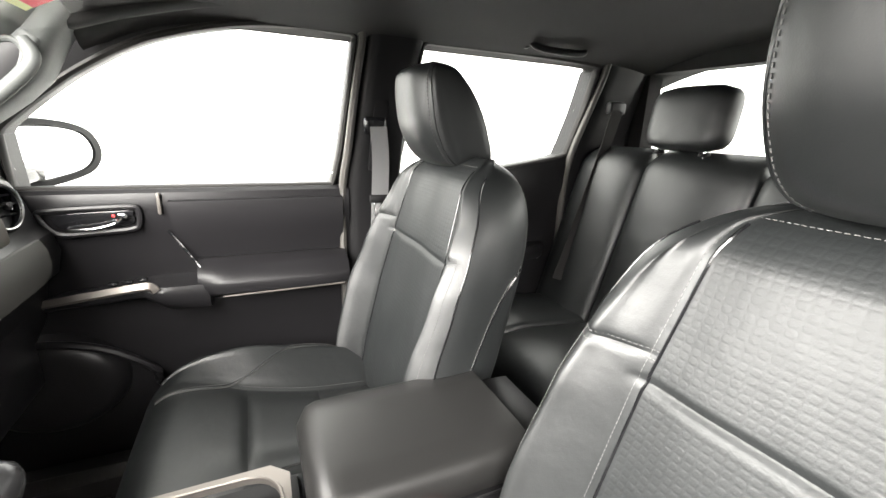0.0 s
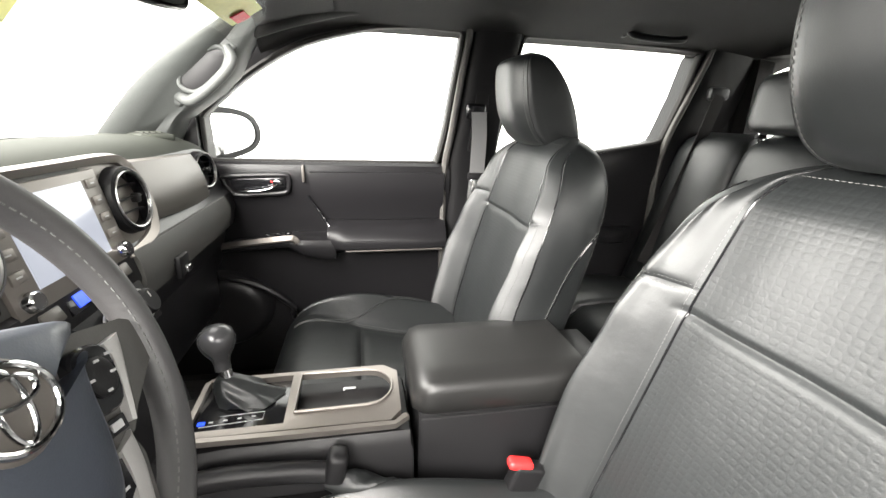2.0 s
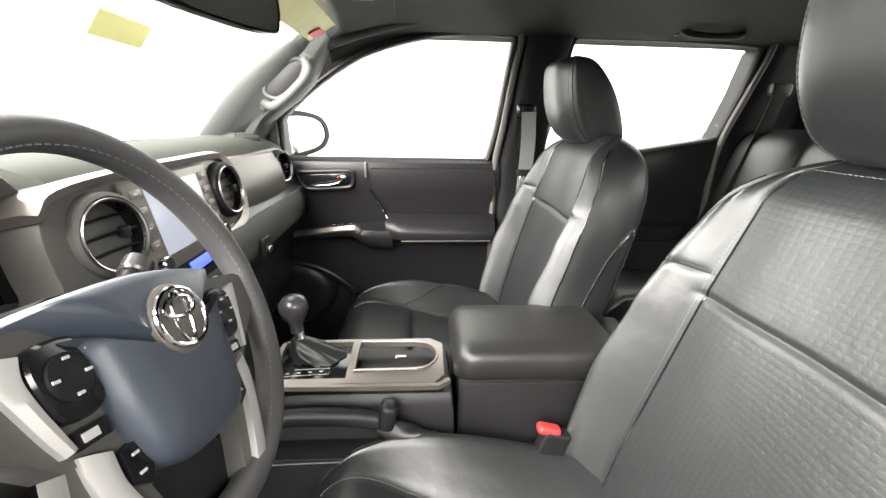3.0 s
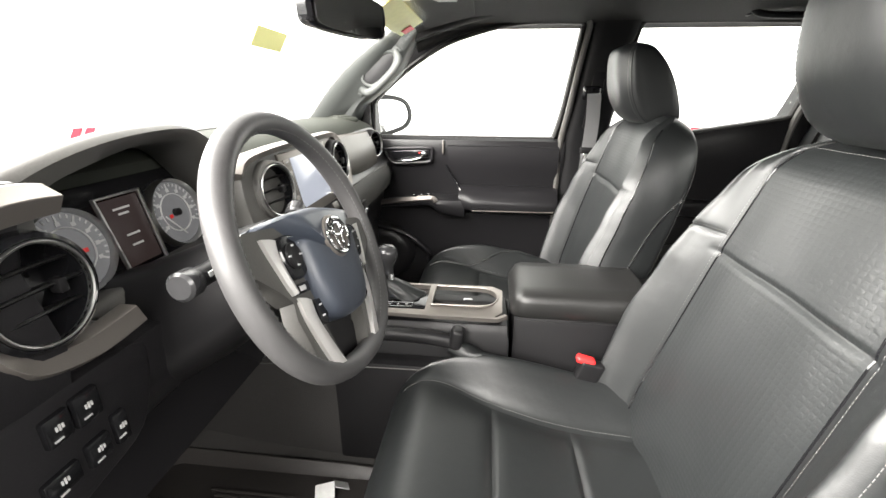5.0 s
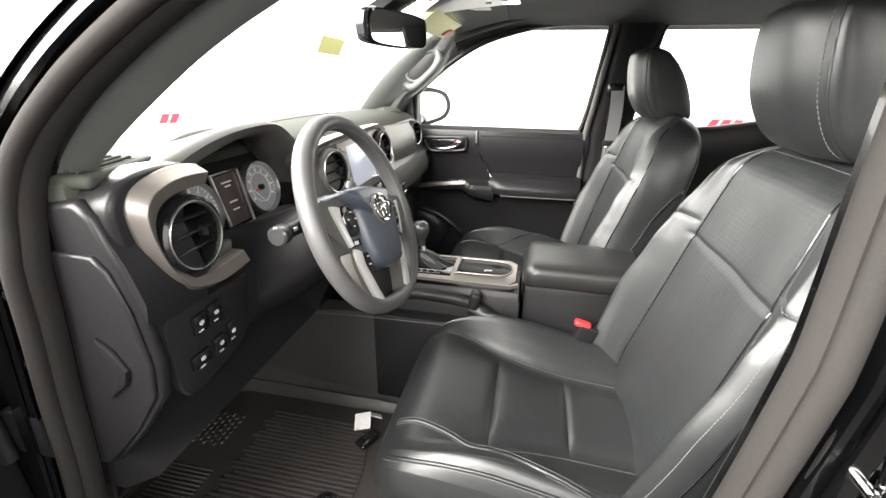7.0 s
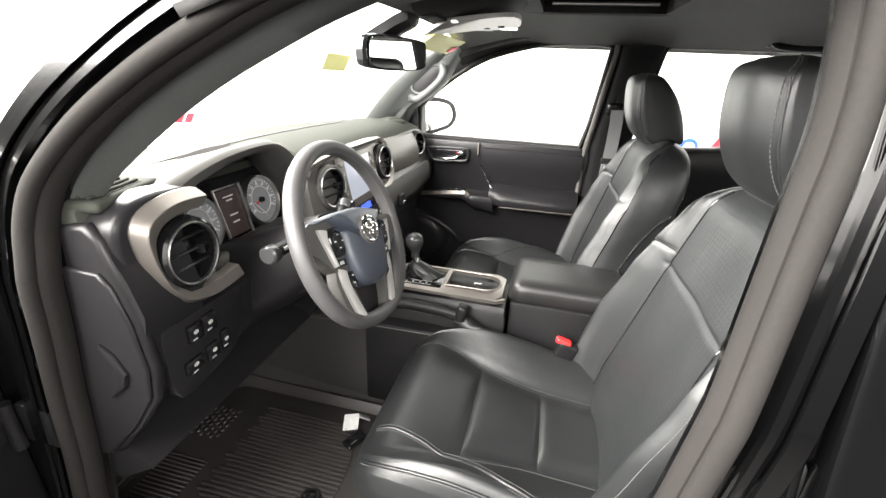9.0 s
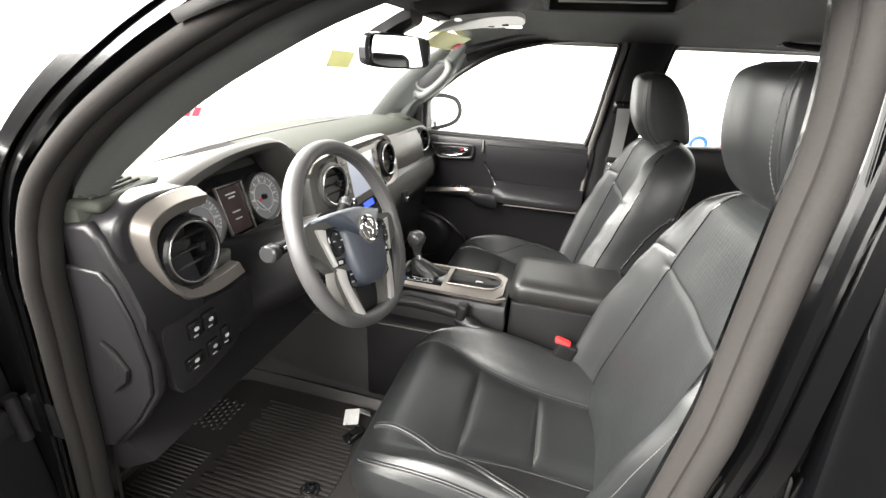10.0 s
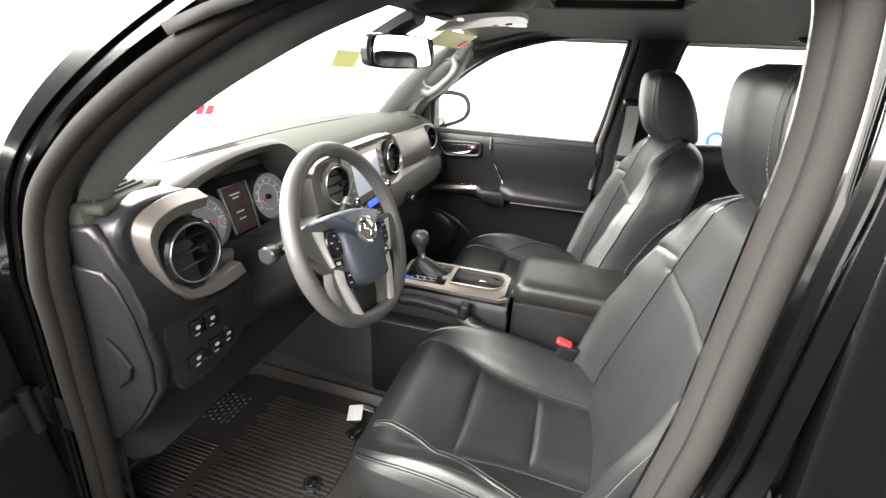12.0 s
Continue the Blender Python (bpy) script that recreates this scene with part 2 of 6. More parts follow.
def lerp(table, x):
    """Smooth interpolation in a table of (x, value)."""
    if x <= table[0][0]:
        return table[0][1]
    for (a, va), (b, vb) in zip(table, table[1:]):
        if x <= b:
            t = (x - a) / (b - a)
            t = t * t * (3 - 2 * t)
            return va + (vb - va) * t
    return table[-1][1]


def linear(table, x):
    if x <= table[0][0]:
        return table[0][1]
    for (a, va), (b, vb) in zip(table, table[1:]):
        if x <= b:
            return va + (vb - va) * (x - a) / (b - a)
    return table[-1][1]


def subset(data, pick):
    """The faces of data that pick(index) keeps, with the verts that they use."""
    vs, fs = data
    keep = [f for i, f in enumerate(fs) if pick(i)]
    used = sorted({i for f in keep for i in f})
    at = {v: k for k, v in enumerate(used)}
    return [vs[i] for i in used], [tuple(at[i] for i in f) for f in keep]


def dashes(path, length=0.004, gap=0.0022, r=0.00055, lift=(0, 0, 0)):
    """A line of sewn stitches along a path."""
    out = []
    pos, acc = [Vector(p) for p in path], 0.0
    seglist = []
    for a, b in zip(pos, pos[1:]):
        d = (b - a).length
        if d < 1e-6:
            continue
        s = 0.0
        while s < d:
            if acc <= 0:
                seglist.append((a + (b - a) * (s / d), (b - a) / d))
                acc = length + gap
            step = min(acc, d - s)
            s += step
            acc -= step
            if acc < 1e-7:
                acc = 0
    for p, t in seglist:
        q = p + t * length
        u = t.orthogonal().normalized()
        w = t.cross(u)
        ring = [u * r, w * r, -u * r, -w * r]
        vs = [tuple(p + k + Vector(lift)) for k in ring] + [tuple(q + k + Vector(lift)) for k in ring]
        out.append((vs, [(0, 1, 5, 4), (1, 2, 6, 5), (2, 3, 7, 6), (3, 0, 4, 7), (0, 3, 2, 1), (4, 5, 6, 7)]))
    return join(*out) if out else ([], [])


# ---- studio outside the truck ----
# unseen panel added overhead, keeps light and reflections down on the driver side
overhead_block = part("ceiling_studio", prism([(-7.0, -3.75), (7.0, -3.75), (7.0, 0.9), (-7.0, 0.9)], "z", 4.3, 4.4), LIGHTBLOCK)
tagged(overhead_block, "dark studio ceiling over the open side of the truck", "ceiling", kind="structure")

ground = part("ground", prism([(-40, -40), (40, -40), (40, 40), (-40, 40)], "z", -0.1, 0.0), FLOORM)
tagged(ground, "white smooth studio floor beyond the truck", "floor", kind="structure")

# unseen dark sheet added to cut light bounced up by the white floor
apron = part("floor_apron", prism([(-4.5, -3.65), (5.0, -3.65), (5.0, 1.2), (-4.5, 1.2)], "z", 0.0, 0.006), DARKFLOOR)
tagged(apron, "dark grey vinyl floor under the truck", "floor", kind="structure")


# unseen dark panel added opposite the doorway to darken reflections in the paint
side_block = part("wall_curtain", prism([(-7.0, 0.0), (7.0, 0.0), (7.0, 4.3), (-7.0, 4.3)], "y", -3.75, -3.65), LIGHTBLOCK)
tagged(side_block, "dark grey studio curtain facing the open door", "curtain", kind="structure")


partition = part("wall_partition", prism([(-4.0, 0.0), (6.0, 0.0), (6.0, 1.36), (-4.0, 1.36)], "y", 3.05, 3.15), WALLM)
tagged(partition, "low white studio partition wall beside the truck", "wall", kind="structure")
sign = thing("wall_sign", (1.65, 3.05, 1.04), "blue ring and slanted red bars on the white partition", "sign")
part("blue_ring", tube([(1.50 + 0.060 * math.cos(q), 3.04, 1.060 + 0.060 * math.sin(q)) for q in [2 * math.pi * i / 32 for i in range(32)]], 0.014, 8, up=(0, 1, 0), closed=True), BLUEPRINT, sign)
for k in range(3):
    part("red_bar", prism([(1.66 + 0.09 * k, 1.05), (1.72 + 0.09 * k, 1.05), (1.80 + 0.09 * k, 1.20), (1.74 + 0.09 * k, 1.20)], "y", 3.03, 3.05), RED, sign)
board = thing("sign_board", (-1.44, 0.69, 0.0), "white sign board with red slanted bars on a post", "sign")
part("panel", rbox((-1.45, 0.70, 1.312), (0.22, 0.02, 0.11), 0.003, 1, pose(0, 0, 0, 0, 0, 45)), WALLM, board)
part("post", tube([(-1.45, 0.71, 0.0), (-1.45, 0.71, 1.27)], 0.012, 8, up=(1, 0, 0)), WALLM, board)
for k in range(2):
    part("red_bar", moved(prism([(-0.040 + 0.042 * k, -0.022), (-0.010 + 0.042 * k, -0.022), (0.012 + 0.042 * k, 0.020), (-0.018 + 0.042 * k, 0.020)], "y", -0.016, -0.011), Matrix.Translation((-1.45, 0.70, 1.314)) @ pose(0, 0, 0, 0, 0, 45)), RED, board)


# ---- seats ----
def ring_points(controls, per=4):
    return spline([(a, b, 0) for a, b in controls], per, True)


def seat_shell(levels, section, place):
    """Rings of a padded seat part. section gives 12 half-width controls; place maps (lateral, depth, level) to the truck."""
    rings = []
    for lv in levels:
        half = section(lv)
        full = half + [(-a, b) for a, b in half[-2:0:-1]]
        rings.append([place(p.x, p.y, lv) for p in ring_points(full)])
    return loft(rings, True, True)


def front_seat(name, cy, sgn, dx, lift, shift, lean, label):
    seat = thing(name, (0.32 + dx, cy, 0.60), label, "car seat", "front seats")

    def at(x, yl, z):
        return Vector((x + dx, cy + sgn * yl, z))

    # backrest
    W = [(0.76, 0.215), (0.90, 0.250), (1.05, 0.268), (1.18, 0.262), (1.27, 0.248), (1.33, 0.228), (1.37, 0.204), (1.395, 0.178), (1.412, 0.150), (1.422, 0.122)]
    T = [(0.76, 0.10), (1.00, 0.140), (1.20, 0.148), (1.30, 0.146), (1.36, 0.134), (1.385, 0.114), (1.402, 0.084), (1.415, 0.044), (1.422, 0.014)]
    W, T = ([(p.x, p.y) for p in spline([(a, b, 0) for a, b in t], 5)] for t in (W, T))
    B = [(0.76, 0.045), (0.90, 0.060), (1.05, 0.058), (1.18, 0.041), (1.26, 0.027), (1.33, 0.014), (1.422, 0.0)]
    YI = [(0.76, 0.178), (1.215, 0.158), (1.37, 0.140), (1.405, 0.130), (1.422, 0.096)]
    lv = sorted({round(0.76 + 0.0155 * i, 4) for i in range(40)} | {1.195, 1.200, 1.205, 1.210, 1.214, 1.217, 1.220, 1.2225, 1.225, 1.2275, 1.230, 1.233, 1.236, 1.240, 1.245, 1.250, 1.255, 1.260, 1.265, 1.375, 1.385, 1.393, 1.40, 1.407, 1.413, 1.418, 1.422})
    lv = [z for z in lv if z <= 1.3645 or z in (1.375, 1.385, 1.393, 1.40, 1.407, 1.413, 1.418, 1.422)]

    def back_section(z):
        w, t, b, yi = linear(W, z), linear(T, z), lerp(B, z), linear(YI, z)
        o = (0.13 - min(0.13, t)) * 0.50
        g = 0.0052 * math.exp(-((z - 1.225) / 0.0055) ** 2)
        k = 0.0035 * math.exp(-((z - 1.255) / 0.0045) ** 2)
        m = yi + (w - yi) * 0.55
        return [(0, o + 0.010 + g), (yi * 0.6, o + 0.005 + g), (yi, o + 0.0062 + 0.5 * g), (yi + (w - yi) * 0.26, o - 0.16 * b + k), (m, o - 0.62 * b + k), (w - 0.026, o - b + k), (w - 0.002, o - 0.45 * b + 0.014),
                (w - 0.002, o + 0.36 * t), (w - 0.014, o + 0.70 * t), (w - 0.040, o + 0.95 * t), (w * 0.5, o + t), (0, o + t + 0.003)]

    def back_place(yl, d, z):
        return at(0.504 + 0.274 * (z - 0.846) + d, yl + lean * min(1.0, max(0.0, (z - 0.85) / 0.25)), z)

    shell = seat_shell(lv, back_section, back_place)
    n = 88
    m = len(lv)

    def zone(i):
        if i >= (m - 1) * n:
            return "rear"
        z, j = (lv[i // n] + lv[i // n + 1]) / 2, i % n
        s = "in" if j < 44 else "out"
        jj = j if j < 44 else 87 - j
        if jj < 8:
            return "insert_up" if z > 1.225 else "insert_low"
        if jj < 24:
            return ("shoulder_" if z > 1.255 else "bolster_") + s
        return "side_" + s if jj < 36 else "rear"

    for key, nm, mat in (("insert_up", "upper_back_insert", WEAVE), ("insert_low", "lower_back_insert", WEAVE), ("bolster_in", "back_bolster", LEATHER), ("bolster_out", "back_bolster", LEATHER),
                         ("shoulder_in", "shoulder_panel", LEATHER), ("shoulder_out", "shoulder_panel", LEATHER), ("side_in", "side_panel", LEATHER), ("side_out", "side_panel", LEATHER), ("rear", "rear_panel", LEATHER)):
        part(nm, subset(shell, lambda i, key=key: zone(i) == key), mat, seat, "perforated woven leather insert" if "insert" in key else "", angle=60)

    def line(j, z0, z1, off=0.0012):
        out = []
        for i, z in enumerate(lv):
            if z0 <= z <= z1:
                p = Vector(shell[0][i * n + j % n])
                c = back_place(0, 0.05, z)
                out.append(p + (p - c).normalized() * off)
        return out

    def across(z, j0, j1, off=0.0012):
        i = min(range(m), key=lambda k: abs(lv[k] - z))
        c = back_place(0, 0.05, z)
        return [Vector(shell[0][i * n + j % n]) + (Vector(shell[0][i * n + j % n]) - c).normalized() * off for j in range(j0, j1 + 1)]

    rows = []
    for s in (1, -1):
        rows += [dashes(line(9 * s, 0.80, 1.40)), dashes(line(22 * s, 0.80, 1.255)), dashes(line(24 * s, 0.80, 1.37)), dashes(line(36 * s, 0.95, 1.38))]
        a, b = (8, 22) if s > 0 else (66, 80)
        rows += [dashes(across(1.250, a, b)), dashes(across(1.260, a, b))]
    rows.append(dashes(across(1.407, -8, 8)))
    for row in rows:
        part("stitched_seam", row, STITCH, seat, "pale grey seam stitching")

    # sunk dark piping along the panel joints
    for s in (1, -1):
        for j, z0, z1 in ((8, 0.80, 1.405), (24, 0.80, 1.395)):
            part("piping", tube(line(j * s, z0, z1, 0.0004), 0.0019, 6), GLOSS, seat)
    # curved side seam piping
    for s in (1, -1):
        pts = [Vector(shell[0][min(range(m), key=lambda k: abs(lv[k] - z)) * n + (j * s) % n]) for z, j in ((0.90, 27), (1.00, 28), (1.08, 29), (1.15, 30), (1.20, 32), (1.225, 34), (1.237, 37))]
        part("piping", tube(spline(pts, 6), 0.0030, 6), GLOSS, seat)
        row = [p + (p - back_place(0, 0.05, p.z)).normalized() * 0.0012 + Vector((0, 0, 0.007)) for p in spline(pts, 6)]
        part("stitched_seam", dashes(row), STITCH, seat, "pale grey seam stitching")

    # headrest
    XF = [(1.408, 0.676), (1.420, 0.653), (1.445, 0.630), (1.49, 0.609), (1.54, 0.600), (1.585, 0.598), (1.605, 0.607), (1.616, 0.632)]
    XR = [(1.408, 0.742), (1.414, 0.768), (1.430, 0.778), (1.495, 0.759), (1.553, 0.729), (1.597, 0.691), (1.611, 0.668), (1.616, 0.650)]
    HW = [(1.408, 0.084), (1.418, 0.096), (1.445, 0.104), (1.51, 0.108), (1.56, 0.106), (1.595, 0.101), (1.609, 0.090), (1.616, 0.066)]
    sm = lambda t: [(p.x, p.y) for p in spline([(a, b, 0) for a, b in t], 6)]
    XF, XR, HW = sm(XF), sm(XR), sm(HW)
    hl = [1.408 + 0.208 * (0.5 - 0.5 * math.cos(math.pi * i / 38)) for i in range(39)]

    def head_section(z):
        f, r, w = linear(XF, z), linear(XR, z), linear(HW, z)
        d = r - f
        q = min(0.024, 0.32 * d)
        return [(0, f - 0.004), (w * 0.55, f), (w * 0.935, f + q), (w * 0.988, f + 0.34 * d), (w, f + 0.48 * d), (w, f + 0.62 * d), (w * 0.99, f + 0.75 * d), (w * 0.965, f + 0.86 * d), (w * 0.90, f + 0.94 * d), (w * 0.72, f + 0.985 * d), (w * 0.35, r), (0, r + 0.002)]

    head = seat_shell(hl, head_section, lambda yl, d, z: at(d, yl + shift, z + lift))
    hm = len(hl)
    zone_h = lambda i: "rear" if i >= (hm - 1) * n else ("front" if min(i % n, 87 - i % n) < 8 else "side")
    hr = part("headrest", subset(head, lambda i: zone_h(i) == "front"), LEATHER, seat, angle=60)
    part("headrest_side", subset(head, lambda i: zone_h(i) != "front"), LEATHER, hr, angle=60)
    st = []
    for s in (1, -1):
        pts = [Vector(head[0][i * n + (7 * s) % n]) for i in range(2, hm - 2)]
        st.append(dashes([p + (p - at(0.66, shift, p.z)).normalized() * 0.0008 for p in pts], 0.0045, 0.003, 0.0008))
        part("piping", tube([Vector(head[0][i * n + (8 * s) % n]) for i in range(1, hm - 1)], 0.0020, 6), LEATHER, hr)
    for row in st:
        part("stitched_seam", row, STITCH, hr, "pale grey seam stitching")
    for s in (1, -1):
        part("headrest_post", tube([at(0.716, 0.062 * s + shift, 1.36), at(0.720, 0.062 * s + shift, 1.44)], 0.0065, 10, up=(1, 0, 0)), CHROME, seat)

    # cushion
    Z0 = [(0.022, 0.820), (0.032, 0.850), (0.050, 0.876), (0.085, 0.896), (0.13, 0.898), (0.24, 0.878), (0.39, 0.858), (0.52, 0.848), (0.60, 0.84)]
    CB = [(0.022, 0.0), (0.06, 0.002), (0.11, 0.016), (0.17, 0.042), (0.24, 0.060), (0.32, 0.060), (0.44, 0.048), (0.60, 0.03)]
    CW = [(0.022, 0.165), (0.032, 0.195), (0.055, 0.222), (0.10, 0.245), (0.20, 0.256), (0.45, 0.258), (0.60, 0.235)]
    CI = [(0.022, 0.130), (0.07, 0.165), (0.13, 0.168), (0.20, 0.150), (0.28, 0.130), (0.39, 0.113), (0.60, 0.110)]
    Z0, CB, CW, CI = ([(p.x, p.y) for p in spline([(a, b, 0) for a, b in t], 5)] for t in (Z0, CB, CW, CI))
    cl = sorted({0.022, 0.026, 0.032, 0.040, 0.050, 0.060, 0.072, 0.085, 0.10} | {round(0.115 + 0.0155 * i, 4) for i in range(32)} | {0.234, 0.240, 0.246, 0.389, 0.395, 0.401})

    def cushion_section(x):
        z, b, w, i = linear(Z0, x), linear(CB, x), linear(CW, x), linear(CI, x)
        g = 0.009 * (math.exp(-((x - 0.240) / 0.006) ** 2) + math.exp(-((x - 0.395) / 0.006) ** 2))
        dip = 0.007 * (0.5 + 0.5 * math.tanh((x - 0.19) / 0.035))
        lo = z - linear([(0.022, 0.07), (0.05, 0.13), (0.10, 0.165), (0.6, 0.15)], x)
        return [(0, z + 0.003 - g), (i * 0.6, z + 0.002 - g), (i, z - dip), (i + (w - i) * 0.25, z + 0.24 * b), (i + (w - i) * 0.58, z + 0.78 * b), (w - 0.026, z + b), (w - 0.001, z + 0.5 * b - 0.012),
                (w + 0.006, z - 0.035), (w + 0.002, z - 0.075), (w - 0.02, lo + 0.015), (w * 0.5, lo), (0, lo)]

    cush = seat_shell(cl, cushion_section, lambda yl, z, x: at(x, yl, z))
    cm = len(cl)

    def zone_c(i):
        if i >= (cm - 1) * n:
            return "skirt"
        x, j = (cl[i // n] + cl[i // n + 1]) / 2, i % n
        jj = j if j < 44 else 87 - j
        if jj < 8:
            return "front" if x < 0.24 else ("mid" if x < 0.395 else "back")
        if jj < 24:
            return "bol_in" if j < 44 else "bol_out"
        return "skirt"

    for key, nm, mat in (("front", "cushion_front", LEATHER), ("mid", "cushion_insert", LEATHER), ("back", "cushion_insert", LEATHER), ("bol_in", "cushion_bolster", LEATHER), ("bol_out", "cushion_bolster", LEATHER), ("skirt", "cushion_skirt", LEATHER)):
        part(nm, subset(cush, lambda i, key=key: zone_c(i) == key), mat, seat, angle=60)
    rows = []
    for s in (1, -1):
        for j in ((9, 22, 25) if s > 0 else (9,)):
            rows.append(dashes([Vector(cush[0][i * n + (j * s) % n]) + Vector((0, 0, 0.0012)) for i in range(4 if s > 0 else 16, cm - 2)]))
    # raised double seams: one crosses the outboard bolster from its front corner to the crest, one follows its outer edge
    SEAM = [(0.060, 0.134), (0.10, 0.136), (0.17, 0.146), (0.25, 0.171), (0.33, 0.216), (0.40, 0.234), (0.46, 0.243)]
    for table, lo, hi in ((SEAM, 5, 23), (None, 22, 22)):
        line1 = []
        for i, x in enumerate(cl):
            if not 0.058 < x < 0.46:
                continue
            ring = [Vector(cush[0][i * n + (-j) % n]) for j in range(lo, hi + 1)]
            p = ring[0] if table is None else min(ring, key=lambda v, x=x: abs(abs(v.y - cy) - linear(SEAM, x)))
            if table is not None:
                k = ring.index(p)
                want = linear(SEAM, x)
                q = ring[min(k + 1, len(ring) - 1)] if abs(p.y - cy) < want else ring[max(k - 1, 0)]
                d = abs(q.y - cy) - abs(p.y - cy)
                p = p.lerp(q, max(0.0, min(1.0, (want - abs(p.y - cy)) / d))) if abs(d) > 1e-5 else p
            line1.append(p)
        part("piping", tube(spline([tuple(p + Vector((0, 0, 0.0012))) for p in line1], 2), 0.0034, 8, up=(0, 0, 1)), LEATHER, seat, "raised leather piping", angle=60)
        for off in (0.0075, -0.0075):
            rows.append(dashes([p + Vector((0, off, 0.0022)) for p in line1]))
    for row in rows:
        part("stitched_seam", row, STITCH, seat, "pale grey seam stitching")
    # frame, shield and rails
    part("side_shield", moved(prism([(0.02, 0.665), (0.58, 0.665), (0.62, 0.76), (0.56, 0.80), (0.10, 0.745), (0.03, 0.73)], "y", -0.012, 0.012, 0.006), Matrix.Translation(at(0, -0.262, 0))), PLASTIC, seat, "black plastic seat side shield")
    part("side_shield", moved(prism([(0.06, 0.665), (0.58, 0.665), (0.60, 0.78), (0.10, 0.735)], "y", -0.01, 0.01, 0.005), Matrix.Translation(at(0, 0.250, 0))), PLASTIC, seat)
    for s in (1, -1):
        part("seat_rail", rbox(at(0.30, 0.19 * s, 0.628), (0.60, 0.04, 0.05), 0.006), PLASTIC, seat)
    part("seat_base", rbox(at(0.32, 0, 0.70), (0.50, 0.44, 0.09), 0.02), PLASTIC, seat)
    return seat


front_seat("bucket_seat", -0.350, 1, 0.0, 0.012, 0.012, 0.0, "black leather driver seat with woven insert and pale stitching")
front_seat("bucket_seat", 0.365, -1, -0.045, -0.010, -0.082, -0.032, "black leather passenger seat with woven insert and pale stitching")


# ---- rear bench ----
def rear_bench():
    seat = thing("bench_seat", (1.25, 0.0, 0.60), "dark leather rear bench seat with two sewn back sections", "car seat")
    zs = [0.86 + 0.58 * i / 22 for i in range(23)]

    def slab(y0, y1, mat, nm):
        rings = []
        for z in zs:
            top = max(0.0, (z - 1.38) / 0.06)
            t = 0.12 * math.sqrt(max(0.02, 1 - top * top))
            x = 1.150 + 0.30 * (z - 0.86)
            g = 0.007 * math.exp(-((z - 1.24) / 0.010) ** 2)
            r = 0.018
            w = (y1 - y0) / 2 - 0.02 * top
            c = (y0 + y1) / 2
            off = (0.12 - t) * 0.5
            sec = [(-w, off + t * 0.6), (-w, off + r), (-w + r * 0.4, off + r * 0.3), (-w + r * 1.6, off - 0.002 + g * 0.3), (-w * 0.5, off - 0.012 + g), (0, off - 0.014 + g), (w * 0.5, off - 0.012 + g), (w - r * 1.6, off - 0.002 + g * 0.3), (w - r * 0.4, off + r * 0.3), (w, off + r), (w, off + t * 0.6), (w - 0.03, off + t), (-w + 0.03, off + t)]
            rings.append([Vector((x + d, c + yy, z)) for yy, d in sec])
        part(nm, loft(rings), mat, seat, angle=55)

    slab(0.470, 0.735, LEATHER, "back_side_section")
    slab(0.140, 0.466, LEATHER, "back_section")
    slab(-0.136, 0.136, LEATHER, "back_section")
    slab(-0.466, -0.140, LEATHER, "back_section")
    slab(-0.735, -0.470, LEATHER, "back_side_section")
    for y0, y1 in ((0.470, 0.715), (0.140, 0.466), (-0.136, 0.136), (-0.466, -0.140), (-0.715, -0.470)):
        rings = []
        c, w = (y0 + y1) / 2, (y1 - y0) / 2
        for x, z in ((0.815, 0.78), (0.800, 0.83), (0.812, 0.885), (0.86, 0.925), (0.95, 0.932), (1.08, 0.922), (1.20, 0.908), (1.30, 0.90)):
            rings.append([Vector((x, c + a * w, z + dz)) for a, dz in ((-1, -0.10), (-1, -0.02), (-0.96, -0.004), (-0.85, 0.004), (0, 0.012), (0.85, 0.004), (0.96, -0.004), (1, -0.02), (1, -0.10))])
        part("cushion_section", loft(rings), LEATHER, seat, angle=55)
    part("bench_base", rbox((1.10, 0, 0.70), (0.52, 1.40, 0.18), 0.02), PLASTIC, seat)
    for yc in (0.374, -0.374):
        rings = []
        for i in range(17):
            u = -1 + 2 * i / 16
            k = (1 - abs(u) ** 4.5) ** (1 / 4.5) if abs(u) < 1 else 0.12
            z = 1.526 + 0.086 * u
            x = 1.362 + 0.14 * (z - 1.526)
            rings.append([Vector((x + 0.055 * max(k, 0.3) * b, yc + 0.118 * max(k, 0.55) * a, z)) for a, b in [(math.copysign(abs(math.cos(q)) ** 0.55, math.cos(q)), math.copysign(abs(math.sin(q)) ** 0.7, math.sin(q))) for q in [2 * math.pi * j / 40 for j in range(40)]]])
        h = part("headrest", loft(rings), LEATHER, seat, angle=60)
        for s in (-1, 1):
            part("headrest_post", tube([(1.340, yc + 0.070 * s, 1.40), (1.345, yc + 0.070 * s, 1.455)], 0.006, 8, up=(1, 0, 0)), CHROME, h)
            part("post_collar", lathe([(0.012, 0), (0.016, 0.003), (0.013, 0.012)], (1.342, yc + 0.070 * s, 1.428), (0, 0, 1), 14, (1, 0, 0)), PLASTIC, h)
    return seat


rear_bench()


